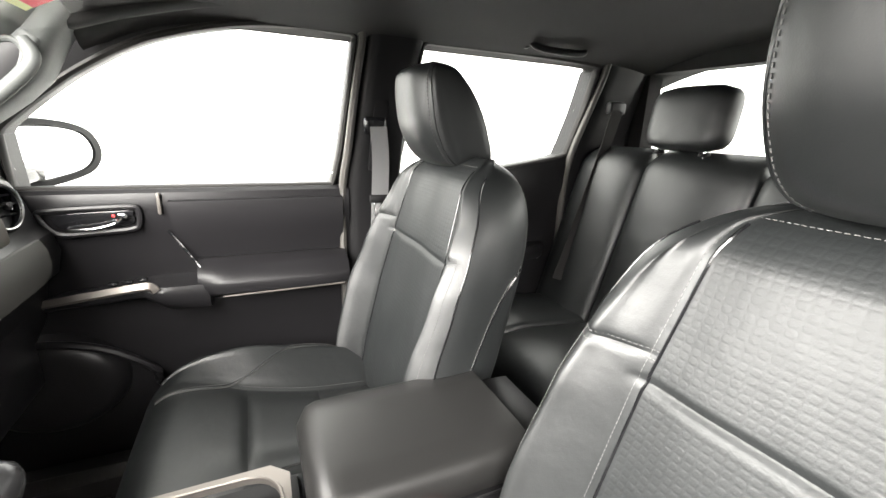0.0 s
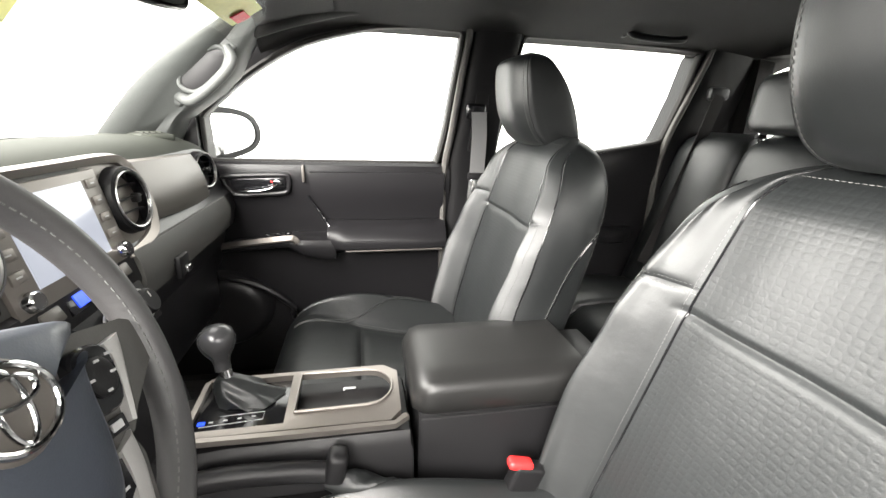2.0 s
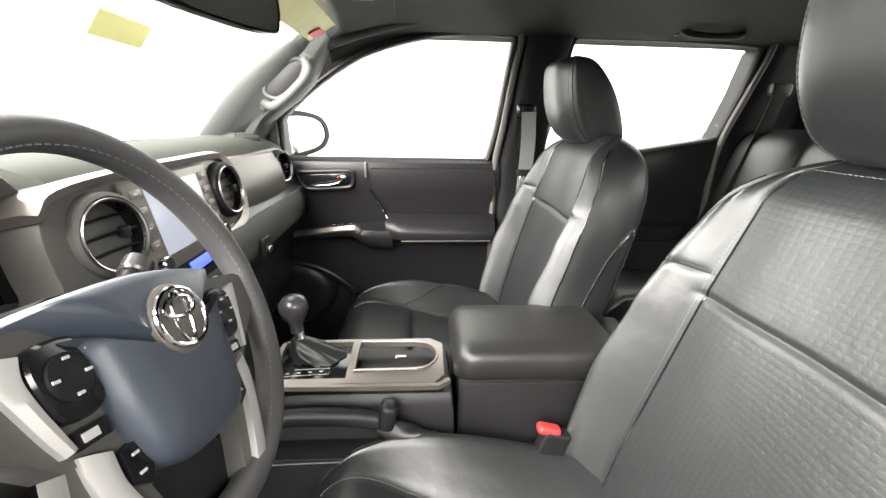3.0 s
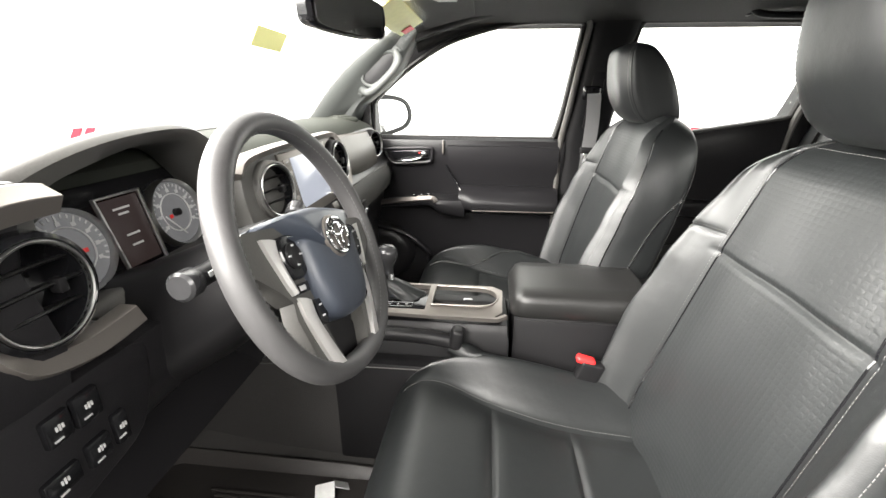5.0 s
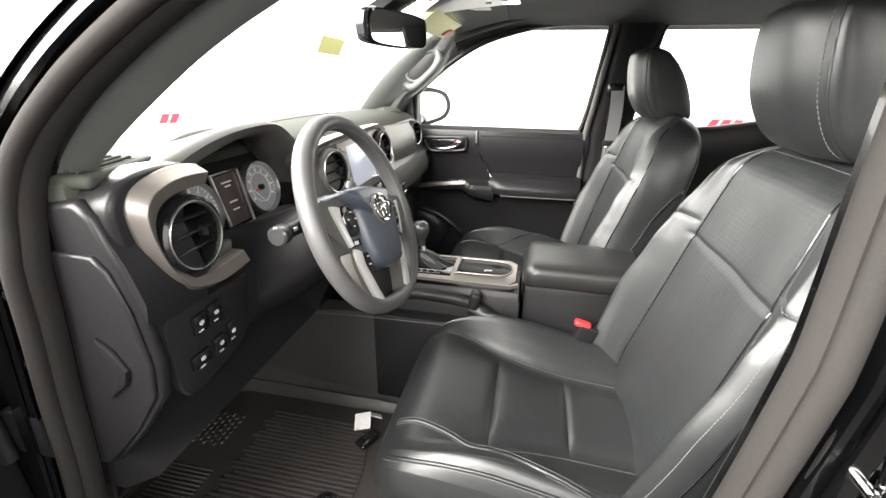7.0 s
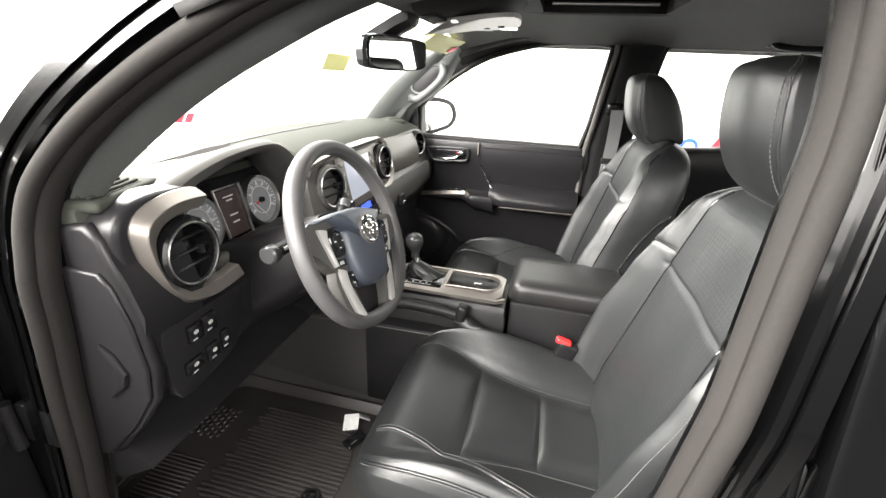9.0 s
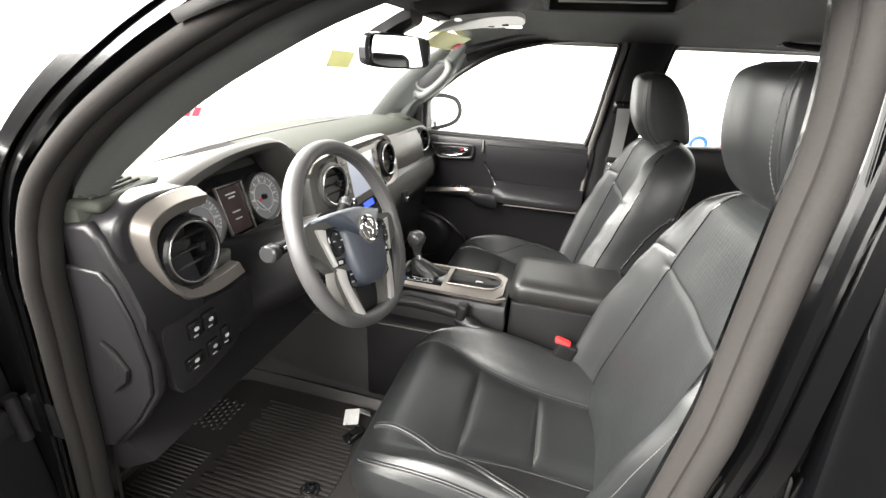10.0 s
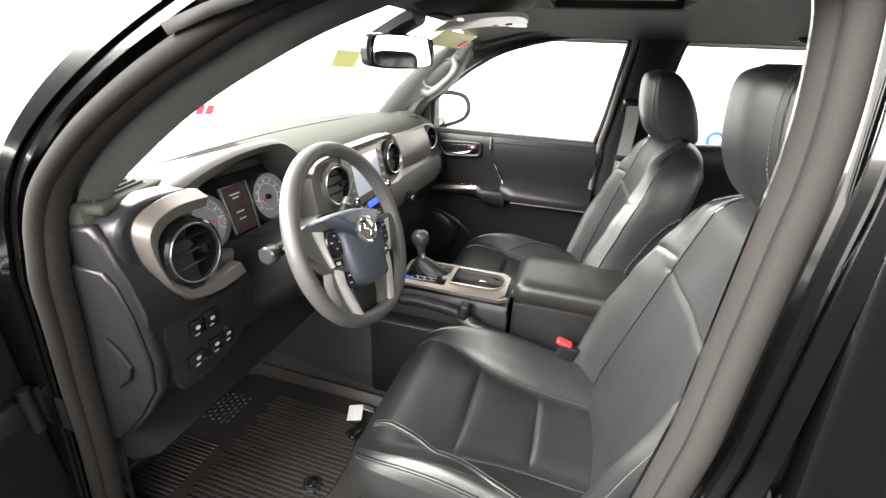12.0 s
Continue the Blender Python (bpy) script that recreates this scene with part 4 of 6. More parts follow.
def passenger_door():
    door = thing("passenger_door", (0.12, 0.76, 0.62), "black trimmed passenger door with satin pull strip", "car door")
    prof = [(0.772, 1.312), (0.744, 1.314), (0.733, 1.306), (0.728, 1.285), (0.728, 1.235), (0.738, 1.205), (0.744, 1.15), (0.748, 1.05), (0.750, 0.92), (0.744, 0.78), (0.740, 0.62), (0.775, 0.62)]
    xs = [-0.37 + 0.86 * i / 30 for i in range(31)]
    part("door_card", loft([[Vector((x, y, z)) for y, z in prof] for x in xs]), DOORSOFT, door)
    # padded upper insert behind the slanted seam
    rings = []
    for i in range(13):
        x = 0.055 + (0.470 - 0.055) * i / 12
        rings.append([Vector((max(x, lo), y, z)) for y, z, lo in ((0.738, 1.292, 0.03), (0.720, 1.284, 0.03), (0.716, 1.25, 0.035), (0.722, 1.205, 0.06), (0.734, 1.165, 0.085), (0.738, 1.135, 0.105), (0.75, 1.13, 0.11), (0.75, 1.29, 0.03))])
    part("upper_pad", loft(rings), DOORSOFT, door, "padded vinyl upper insert")
    part("seam_strip", tube(spline([(0.048, 0.722, 1.215), (0.10, 0.715, 1.130), (0.152, 0.672, 1.056)], 6), 0.0035, 6), GLOSS, door)
    part("belt_joint", rbox((0.037, 0.722, 1.282), (0.008, 0.012, 0.052), 0.003), GREYTRIM, door, "pale vertical trim joint")
    # armrest: rear pad, front grip with satin strip
    rings = []
    for i in range(15):
        x = 0.10 + (0.475 - 0.10) * i / 14
        d = lerp([(0.10, 0.066), (0.14, 0.086), (0.40, 0.092), (0.475, 0.080)], x)
        rings.append([Vector((x, 0.75 - yy * d, zz)) for yy, zz in ((0, 1.135), (0.35, 1.132), (0.75, 1.112), (0.95, 1.090), (1.0, 1.072), (0.97, 1.056), (0.80, 1.048), (0.3, 1.030), (0, 1.02))])
    part("armrest", loft(rings), DOORSOFT, door, "padded armrest", angle=50)
    part("armrest_line", tube([(0.155, 0.664, 1.050), (0.46, 0.666, 1.052)], 0.0025, 6), GREYTRIM, door)
    rings = []
    for i in range(17):
        x = -0.245 + (0.125 + 0.245) * i / 16
        d = lerp([(-0.245, 0.02), (-0.21, 0.060), (-0.05, 0.075), (0.03, 0.085), (0.125, 0.078)], x)
        zt = lerp([(-0.245, 1.055), (-0.16, 1.074), (0.0, 1.092), (0.03, 1.090), (0.125, 1.088)], x)
        zb = lerp([(-0.245, 1.040), (-0.16, 1.050), (0.0, 1.062), (0.02, 1.030), (0.125, 1.020)], x)
        rings.append([Vector((x, 0.752 - yy * d, zt + (zb - zt) * q)) for yy, q in ((0, -0.1), (0.6, -0.05), (0.92, 0.08), (1.0, 0.35), (0.98, 0.75), (0.85, 1.0), (0, 1.1))])
    part("grip_body", loft(rings), DOORSOFT, door, angle=50)
    path = spline([(-0.232, 0.705, 1.055), (-0.20, 0.690, 1.068), (-0.10, 0.677, 1.083), (-0.01, 0.668, 1.0945), (0.008, 0.668, 1.090), (0.014, 0.669, 1.080)], 6)
    part("satin_strip", sweep(path, [(-0.010, -0.004), (-0.009, 0.004), (0.006, 0.007), (0.010, 0.002), (0.008, -0.005)], up=(0, -1, 0.45)), SATIN, door, "satin silver grip strip")
    for k in range(3):
        part("switch", rbox((-0.075 + 0.03 * k, 0.700, 1.098 + 0.002 * k), (0.020, 0.018, 0.008), 0.003), GLOSS, door)
    # inside handle in its bezel
    bz = curve2([(-0.190, 1.262), (-0.180, 1.272), (-0.10, 1.276), (-0.020, 1.277), (-0.006, 1.268), (-0.008, 1.236), (-0.024, 1.224), (-0.090, 1.219), (-0.150, 1.217), (-0.172, 1.230)], 3)
    part("handle_bezel", tube([Vector((x, 0.722, z)) for x, z in bz], 0.007, 8, up=(0, 1, 0), closed=True), DOORSOFT, door, "black moulded handle bezel")
    cup = curve2([(-0.170, 1.256), (-0.155, 1.263), (-0.030, 1.268), (-0.018, 1.258), (-0.022, 1.236), (-0.090, 1.228), (-0.145, 1.226)], 3)
    part("handle_cup", prism(cup, "y", 0.7215, 0.7265, 0.001), GLOSS, door, "dark recessed handle cup")
    path = spline([(-0.146, 0.716, 1.229), (-0.115, 0.708, 1.230), (-0.080, 0.704, 1.234), (-0.052, 0.706, 1.242), (-0.040, 0.712, 1.250)], 6)
    part("pull_handle", sweep(path, circle(0.0048, 10, 0.0036), up=(0, 0, 1)), CHROME, door, "chrome pull handle")
    part("lock_tab", rbox((-0.036, 0.712, 1.256), (0.020, 0.008, 0.015), 0.003), CHROME, door, "chrome lock tab")
    part("lock_mark", rbox((-0.054, 0.716, 1.258), (0.006, 0.003, 0.006), 0.001), REDPLASTIC, door, "red lock mark")
    # lower pocket and speaker bulge
    sp = spline([(-0.36, 0.72, 0.965), (-0.20, 0.70, 0.962), (-0.10, 0.695, 0.93), (-0.02, 0.705, 0.86), (0.02, 0.72, 0.80), (0.40, 0.725, 0.79)], 6)
    part("pocket_lip", tube(sp, 0.010, 8), DOORSOFT, door)
    rings = []
    for k, (r, d) in enumerate(((0.135, 0.0), (0.128, 0.030), (0.110, 0.046), (0.080, 0.050), (0.03, 0.052))):
        rings.append([Vector((-0.235 + 1.15 * r * math.cos(q), 0.748 - d, 0.845 + 0.95 * r * math.sin(q))) for q in [2 * math.pi * i / 32 for i in range(32)]])
    part("speaker_pod", loft(rings), DOORSOFT, door, "bulged speaker grille")
    part("map_pocket", prism([(0.03, 0.66), (0.44, 0.66), (0.45, 0.80), (0.10, 0.80), (0.045, 0.76)], "y", 0.705, 0.730, 0.012), DOORSOFT, door)
    return door


passenger_door()


def rear_door_panel():
    d = thing("rear_passenger_door", (1.0, 0.76, 0.62), "black trimmed rear passenger door", "car door")
    prof = [(0.772, 0.0), (0.745, 0.002), (0.735, -0.03), (0.735, -0.10), (0.746, -0.16), (0.748, -0.26), (0.750, -0.70), (0.775, -0.70)]
    belt = [(0.66, 1.322), (0.80, 1.330), (0.95, 1.342), (1.10, 1.368), (1.20, 1.388), (1.27, 1.40)]
    part("door_card", loft([[Vector((x, y, z + dz)) for y, dz in prof] for x, z in belt]), DOORSOFT, d)
    rings = []
    for i in range(9):
        x = 0.78 + 0.40 * i / 8
        k = 0.07 * min(1, 4 * min(i, 8 - i) / 8 + 0.35)
        rings.append([Vector((x, 0.752 - a * k, z)) for a, z in ((0, 1.10), (0.8, 1.095), (1, 1.075), (0.9, 1.05), (0, 1.03))])
    part("armrest", loft(rings), DOORSOFT, d, angle=50)
    part("handle_bezel", rbox((0.80, 0.738, 1.22), (0.15, 0.012, 0.05), 0.006), GREYTRIM, d)
    part("pull_handle", tube(spline([(0.75, 0.728, 1.215), (0.80, 0.720, 1.218), (0.85, 0.728, 1.225)], 5), 0.005, 8), CHROME, d)
    return d


rear_door_panel()


def pillar(name, rows, mat, label):
    """rows: (x0, x1, y, z), the pillar's inner face from foot to head, 5 cm deep."""
    rings = []
    for x0, x1, y, z in rows:
        r = (x1 - x0) * 0.18
        rings.append([Vector(p) for p in ((x0, y + 0.045, z), (x0, y + 0.012, z), (x0 + r * 0.4, y + 0.003, z), (x0 + r * 1.3, y, z), (x1 - r * 1.3, y, z), (x1 - r * 0.4, y + 0.003, z), (x1, y + 0.012, z), (x1, y + 0.045, z))])
    t = part(name, loft(rings), mat, angle=50)
    tagged(t, label, "pillar", kind="structure")


pillar("trim_b_pillar", [(0.50, 0.66, 0.735, 0.62), (0.49, 0.65, 0.735, 1.00), (0.487, 0.640, 0.733, 1.30), (0.510, 0.650, 0.712, 1.45), (0.530, 0.672, 0.685, 1.62), (0.540, 0.690, 0.660, 1.72)], PLASTIC, "dark plastic trim on the passenger centre pillar")
pillar("trim_c_pillar", [(1.26, 1.505, 0.735, 0.62), (1.25, 1.505, 0.735, 1.20), (1.262, 1.505, 0.728, 1.40), (1.300, 1.505, 0.695, 1.56), (1.325, 1.505, 0.660, 1.70)], PLASTIC, "dark plastic trim on the rear corner pillar")
for nm, pts, lab in (("trim_b_seal", [(0.482, 0.745, 0.70), (0.474, 0.742, 1.00), (0.473, 0.740, 1.28), (0.490, 0.722, 1.42), (0.512, 0.700, 1.60), (0.522, 0.680, 1.69), (0.50, 0.672, 1.713), (0.44, 0.669, 1.716), (0.38, 0.668, 1.717)], "pale grey door weatherstrip along pillar and roof rail"),
                     ("trim_c_seal", [(1.255, 0.742, 0.90), (1.250, 0.742, 1.25), (1.262, 0.735, 1.40), (1.298, 0.705, 1.56), (1.320, 0.678, 1.68), (1.29, 0.668, 1.712), (1.0, 0.665, 1.722), (0.72, 0.666, 1.720)], "grey door weatherstrip along the rear pillar")):
    tagged(part(nm, sweep(spline(pts, 6), circle(0.011, 8, 0.014), up=(0, 1, 0)), PALESEAL), lab, "door seal", kind="structure")
# cloth-covered header that closes the strip between the window heads and the roof
rings = []
for x, y, z in spline([(-0.05, 0.668, 1.612), (0.06, 0.668, 1.662), (0.22, 0.668, 1.704), (0.36, 0.668, 1.716), (0.55, 0.668, 1.718), (0.90, 0.668, 1.722), (1.28, 0.668, 1.714), (1.48, 0.668, 1.700)], 4):
    rz = roof_z(x, 0.60) + 0.002
    rings.append([Vector((x, 0.700, z - 0.006)), Vector((x, 0.676, z + 0.001)), Vector((x, 0.658, z + 0.35 * (rz - z))), Vector((x, 0.632, z + 0.80 * (rz - z))), Vector((x, 0.600, rz)), Vector((x, 0.600, rz + 0.02)), Vector((x, 0.700, z + 0.03))])
tagged(part("trim_header_passenger", loft(rings), LINER, angle=60), "dark cloth header above the passenger windows", "trim", kind="structure")
# roof rail trims along the window heads
for s, nm in ((1, "trim_rail_passenger"), (-1, "trim_rail_driver")):
    pts = [(-0.06, 0.640, 1.655), (0.06, 0.640, 1.695), (0.22, 0.640, 1.730), (0.45, 0.640, 1.738), (0.9, 0.640, 1.740), (1.30, 0.640, 1.728), (1.50, 0.640, 1.705)]
    tagged(part(nm, sweep(spline([(x, s * y, z) for x, y, z in pts], 5), circle(0.030, 10, 0.024), up=(0, 0, 1)), LINER), "dark cloth-covered roof rail above the side windows", "roof rail", kind="structure")


def a_pillar(s, nm):
    foot, head = (Vector((-0.345, 0.672, 1.345)), Vector((-0.015, 0.612, 1.715))) if s > 0 else (Vector((-0.355, -0.660, 1.372)), Vector((-0.015, -0.628, 1.715)))
    edge = spline([(-0.435, 0.575, 1.370), (-0.29, 0.568, 1.535), (-0.095, 0.558, 1.680)], 4)
    rings = []
    for i in range(9):
        u = i / 8
        c = foot.lerp(head, u)
        w = 0.066 - 0.012 * u
        if s > 0:
            e = edge[min(8, i)]
            k = linear([(0, 0.78), (0.25, 0.25), (0.5, 0.78), (0.62, 0.92), (0.8, 0.6), (1, 0.4)], u)
            m = c + Vector((-0.2 * w * 0.62, -0.030, 0.2 * w * 0.62))
            rings.append([e + Vector((-0.006, 0.03, 0.012)), e, e.lerp(m, 0.12) + Vector((0.004, -0.006, -0.004)), e.lerp(m, 0.55) + Vector((0.006, -0.010, -0.006))] + [c + Vector((a * w * 0.62, b, -a * w * 0.62)) for a, b in ((-0.2, -0.030), (0.38 * k, -0.028), (0.80 * k, -0.014), (1.0 * k, 0.01), (1.05 * k, 0.06))])
            continue
        rings.append([c + Vector((a * w * 0.62, s * b, -a * w * 0.62)) for a, b in ((-1.1, 0.05), (-1.05, 0.0), (-0.8, -0.020), (-0.2, -0.030), (0.4, -0.028), (0.85, -0.014), (1.05, 0.01), (1.1, 0.06))])
    ob = part(nm, loft(rings), PILLAR, angle=50)
    tagged(ob, "grey textured plastic windscreen pillar trim", "pillar", kind="structure")


a_pillar(1, "trim_a_pillar_passenger")

def driver_a_pillar():
    o = spline([(-0.296, -0.716, 1.322), (-0.278, -0.706, 1.420), (-0.200, -0.690, 1.500), (-0.108, -0.678, 1.563), (-0.026, -0.668, 1.608), (0.05, -0.660, 1.645), (0.15, -0.652, 1.678)], 4)
    g = spline([(-0.330, -0.668, 1.352), (-0.245, -0.655, 1.436), (-0.131, -0.638, 1.523), (-0.060, -0.629, 1.569), (0.01, -0.620, 1.607), (0.09, -0.612, 1.645), (0.18, -0.606, 1.680)], 4)
    rings = []
    for a, b in zip(o, g):
        rings.append([a + Vector((-0.05, -0.012, 0.040)), a, a.lerp(b, 0.25) + Vector((0.008, 0.0, -0.008)), a.lerp(b, 0.7) + Vector((0.009, 0.0, -0.009)), b, b + Vector((-0.030, -0.004, 0.030))])
    ob = part("trim_a_pillar_driver", loft(rings), PILLAR, angle=50)
    tagged(ob, "grey textured plastic windscreen pillar trim", "pillar", kind="structure")


driver_a_pillar()


def assist_handle(name, pts, r, mat, label):
    h = thing(name, pts[0], label, "grab handle")
    path = spline(pts, 7)
    part("grip", sweep(path, circle(r, 12, r * 0.8), up=(0, 1, 0)), mat, h)
    for p in (pts[0], pts[-1]):
        part("mount", rbox(Vector(p) + Vector((0, 0.012, 0)), (0.045, 0.030, 0.040), 0.010, 3, pose(0, 0, 0, 0, -46, 0)), mat, h)
    return h


assist_handle("pillar_grab_handle", [(-0.240, 0.618, 1.486), (-0.200, 0.592, 1.478), (-0.142, 0.586, 1.520), (-0.100, 0.590, 1.570), (-0.112, 0.600, 1.606)], 0.0135, PILLAR, "grey plastic grab handle on the windscreen pillar")
# dark plate laid on the pillar in place of the recess's shade
hp = thing("handle_recess", (-0.165, 0.630, 1.56), "dark moulded recess behind the grab handle", "recess")
well = curve2([(-0.224, 1.512), (-0.214, 1.548), (-0.180, 1.580), (-0.132, 1.603), (-0.110, 1.590), (-0.120, 1.556), (-0.150, 1.524), (-0.192, 1.497)], 4)
part("recess_plate", prism(well, "y", 0.592, 0.640, 0.004), PLASTIC, hp)
part("recess_rim", tube([Vector((x, 0.593, z)) for x, z in well], 0.006, 8, up=(0, 1, 0), closed=True), PILLAR, hp, "raised grey rim")
assist_handle("rear_grab_handle", [(0.985, 0.632, 1.728), (1.00, 0.610, 1.705), (1.08, 0.604, 1.698), (1.16, 0.610, 1.703), (1.175, 0.632, 1.724)], 0.010, PLASTIC, "black folding grab handle at the rear roof rail")
# mirror patch at the window corner
mp = part("trim_mirror_patch", prism([(-0.352, 1.345), (-0.340, 1.315), (-0.242, 1.312), (-0.240, 1.452), (-0.262, 1.440), (-0.305, 1.405)], "y", 0.722, 0.764, 0.005), PLASTIC)
tagged(mp, "black triangular mirror base trim", "trim", kind="structure")


def side_mirror():
    m = thing("side_mirror", (-0.22, 0.98, 1.31), "black passenger side door mirror outside the glass", "side mirror")
    loop = curve2([(-0.314, 1.385), (-0.318, 1.448), (-0.295, 1.463), (-0.215, 1.461), (-0.155, 1.436), (-0.134, 1.378), (-0.160, 1.328), (-0.235, 1.303), (-0.282, 1.306)], 5)
    c = Vector((-0.22, 0.98, 1.386))
    nrm = Vector((0.81, -0.59, 0.0)).normalized()

    def pt(x, z, d, k=1.0):
        u = (x - c.x) * k / 0.92
        side = Vector((0.59, 0.81, 0))
        return c + side * (u * 1.18) + Vector((0, 0, (z - c.z) * k)) + nrm * d
    rings = [[pt(x, z, d, k) for x, z in loop] for d, k in ((0.012, 0.77), (0.018, 0.83), (0.014, 1.03), (-0.02, 1.06), (-0.07, 0.92), (-0.10, 0.68), (-0.115, 0.35))]
    part("shell", loft(rings), PLASTIC, m, "black mirror shell", angle=50)
    part("mirror_glass", loft([[pt(x, z, 0.0125, 0.790) for x, z in loop], [pt(x, z, 0.0150, 0.775) for x, z in loop]]), MIRROR, m, "clean reflecting mirror glass")
    part("arm", rbox((-0.275, 0.865, 1.335), (0.07, 0.16, 0.045), 0.014, 3, pose(0, 0, 0, 0, 0, -8)), PAINT, m)


side_mirror()


def seat_belt():
    b = thing("seat_belt", (0.56, 0.70, 1.05), "grey seat belt hanging from the centre pillar", "seat belt")
    part("height_slider", prism([(0.540, 1.36), (0.590, 1.36), (0.598, 1.55), (0.560, 1.55)], "y", 0.697, 0.712, 0.004), PLASTIC, b)
    part("guide_loop", rbox((0.555, 0.690, 1.478), (0.062, 0.026, 0.046), 0.010, 3), GLOSS, b, "black belt guide loop")
    part("webbing", sweep(spline([(0.562, 0.676, 1.476), (0.565, 0.668, 1.40), (0.562, 0.664, 1.30), (0.556, 0.668, 1.12), (0.55, 0.685, 0.85)], 6), [(-0.0012, -0.023), (-0.0012, 0.023), (0.0012, 0.023), (0.0012, -0.023)], up=(1, 0, 0)), WEBBING, b)
    part("tongue", rbox((0.560, 0.662, 1.286), (0.055, 0.012, 0.022), 0.004), PLASTIC, b)
    part("tongue_plate", rbox((0.556, 0.660, 1.258), (0.024, 0.004, 0.040), 0.0015), CHROME, b, "chrome tongue plate")
    r = thing("rear_seat_belt", (1.36, 0.66, 1.0), "grey rear seat belt on the corner pillar", "seat belt")
    part("guide", rbox((1.36, 0.655, 1.56), (0.07, 0.03, 0.04), 0.010), PLASTIC, r)
    part("webbing", sweep(spline([(1.355, 0.640, 1.555), (1.315, 0.640, 1.40), (1.240, 0.625, 1.20), (1.16, 0.61, 1.00)], 5), [(-0.0012, -0.022), (-0.0012, 0.022), (0.0012, 0.022), (0.0012, -0.022)], up=(1, 0, 0)), LINER, r)


seat_belt()


# ---- overhead fittings ----
def mirror_rear_view():
    m = thing("rear_view_mirror", (-0.07, -0.02, 1.66), "black rear view mirror below the windscreen head", "mirror")
    c = Vector((-0.075, -0.015, 1.622))
    rot = pose(0, 0, 0, 0, 1, -15)
    loop = curve2([(-0.128, -0.012), (-0.125, 0.022), (-0.10, 0.034), (0.0, 0.037), (0.10, 0.034), (0.125, 0.022), (0.128, -0.012), (0.110, -0.034), (0, -0.039), (-0.110, -0.034)], 4)
    rings = [[c + rot @ Vector((d, y * k, z * k)) for y, z in loop] for d, k in ((0.014, 0.95), (0.016, 1.0), (0.010, 1.05), (-0.012, 1.03), (-0.030, 0.80), (-0.036, 0.4))]
    part("housing", loft(rings), GLOSS, m, angle=50)
    part("mirror_glass", loft([[c + rot @ Vector((d, y * k, z * k)) for y, z in loop] for d, k in ((0.0162, 0.93), (0.0175, 0.92))]), MIRROR, m, "reflecting mirror glass")
    part("stalk", tube([c + Vector((-0.03, 0, 0.01)), (-0.105, -0.01, 1.662)], 0.011, 10, up=(0, 1, 0)), PLASTIC, m)
    part("sensor_cover", loft([[Vector((x, y * w, z - d)) for y, d in ((-0.055, 0.0), (-0.05, 0.022), (-0.02, 0.034), (0.02, 0.034), (0.05, 0.022), (0.055, 0.0))] for x, z, w in ((-0.165, 1.640, 0.7), (-0.13, 1.664, 1.0), (-0.06, 1.702, 1.0), (-0.03, 1.716, 0.9))]), PLASTIC, m, "black plastic sensor cover")


mirror_rear_view()


def overhead_console():
    o = thing("overhead_console", (0.10, 0, 1.74), "pale lit overhead console with map lights", "console")
    rings = []
    for x, w, h in ((-0.02, 0.085, 0.010), (0.00, 0.10, 0.026), (0.08, 0.105, 0.034), (0.17, 0.10, 0.036), (0.21, 0.09, 0.026), (0.225, 0.075, 0.008)):
        z = roof_z(x, 0) - 0.002
        rings.append([Vector((x, 0.075 + 1.85 * a * w, z - b * h)) for a, b in ((-1.05, 0), (-1, 0.5), (-0.85, 0.9), (-0.5, 1), (0.5, 1), (0.85, 0.9), (1, 0.5), (1.05, 0))])
    part("housing", loft(rings), LINER, o)
    # long pale plate with the map lights, hung below the housing and tapering towards the passenger
    plate_z = lambda x: min(1.702, roof_z(x, 0.1) - 0.034)
    outline = curve2([(0.222, -0.098), (0.230, 0.0), (0.205, 0.140), (0.140, 0.215), (0.060, 0.245), (-0.010, 0.225), (-0.050, 0.150), (0.0, 0.080), (0.080, 0.0), (0.150, -0.060)], 3)
    lp = part("light_plate", loft([[Vector((x, y, plate_z(x) + d)) for x, y in outline] for d in (0.004, -0.003, -0.005)]), PLATE, o, "pale grey map light plate", angle=50)
    for s in (-1, 1):
        part("map_light", rbox((0.135 - 0.050 * s, 0.085 - 0.060 * s, plate_z(0.1) - 0.0055), (0.046, 0.046, 0.006), 0.003), LENS, lp, "pale map light lens")
        part("switch", rbox((0.150 - 0.022 * s, 0.120 + 0.020 * s, plate_z(0.1) - 0.0065), (0.016, 0.026, 0.006), 0.002), PLASTIC, lp)
    part("glasses_door", rbox((0.02, 0.0, roof_z(0.02, 0) - 0.030), (0.05, 0.13, 0.006), 0.003), LINER, o)


overhead_console()


def visor(name, y0, y1):
    v = thing(name, (0.0, (y0 + y1) / 2, 1.70), "dark grey cloth sun visor folded up at the headliner", "sun visor")
    rings = []
    for i in range(7):
        y = y0 + (y1 - y0) * i / 6
        t = 0.010 * (1 - 0.6 * abs(i - 3) / 3 ** 1.0)
        rings.append([Vector((x, y, roof_z(max(x, 0.0), y) - 0.014 + b * t)) for x, b in ((-0.01, -0.6), (0.02, -1), (0.12, -1), (0.15, -0.6), (0.15, 0.6), (0.12, 1), (0.02, 1), (-0.01, 0.6))])
    part("panel", loft(rings), LINER, v)
    part("vanity_cover", rbox((0.075, (y0 + y1) / 2 - 0.05, roof_z(0.07, (y0 + y1) / 2) - 0.026), (0.07, 0.12, 0.005), 0.002), GREYTRIM, v)


visor("passenger_sun_visor", 0.16, 0.58)
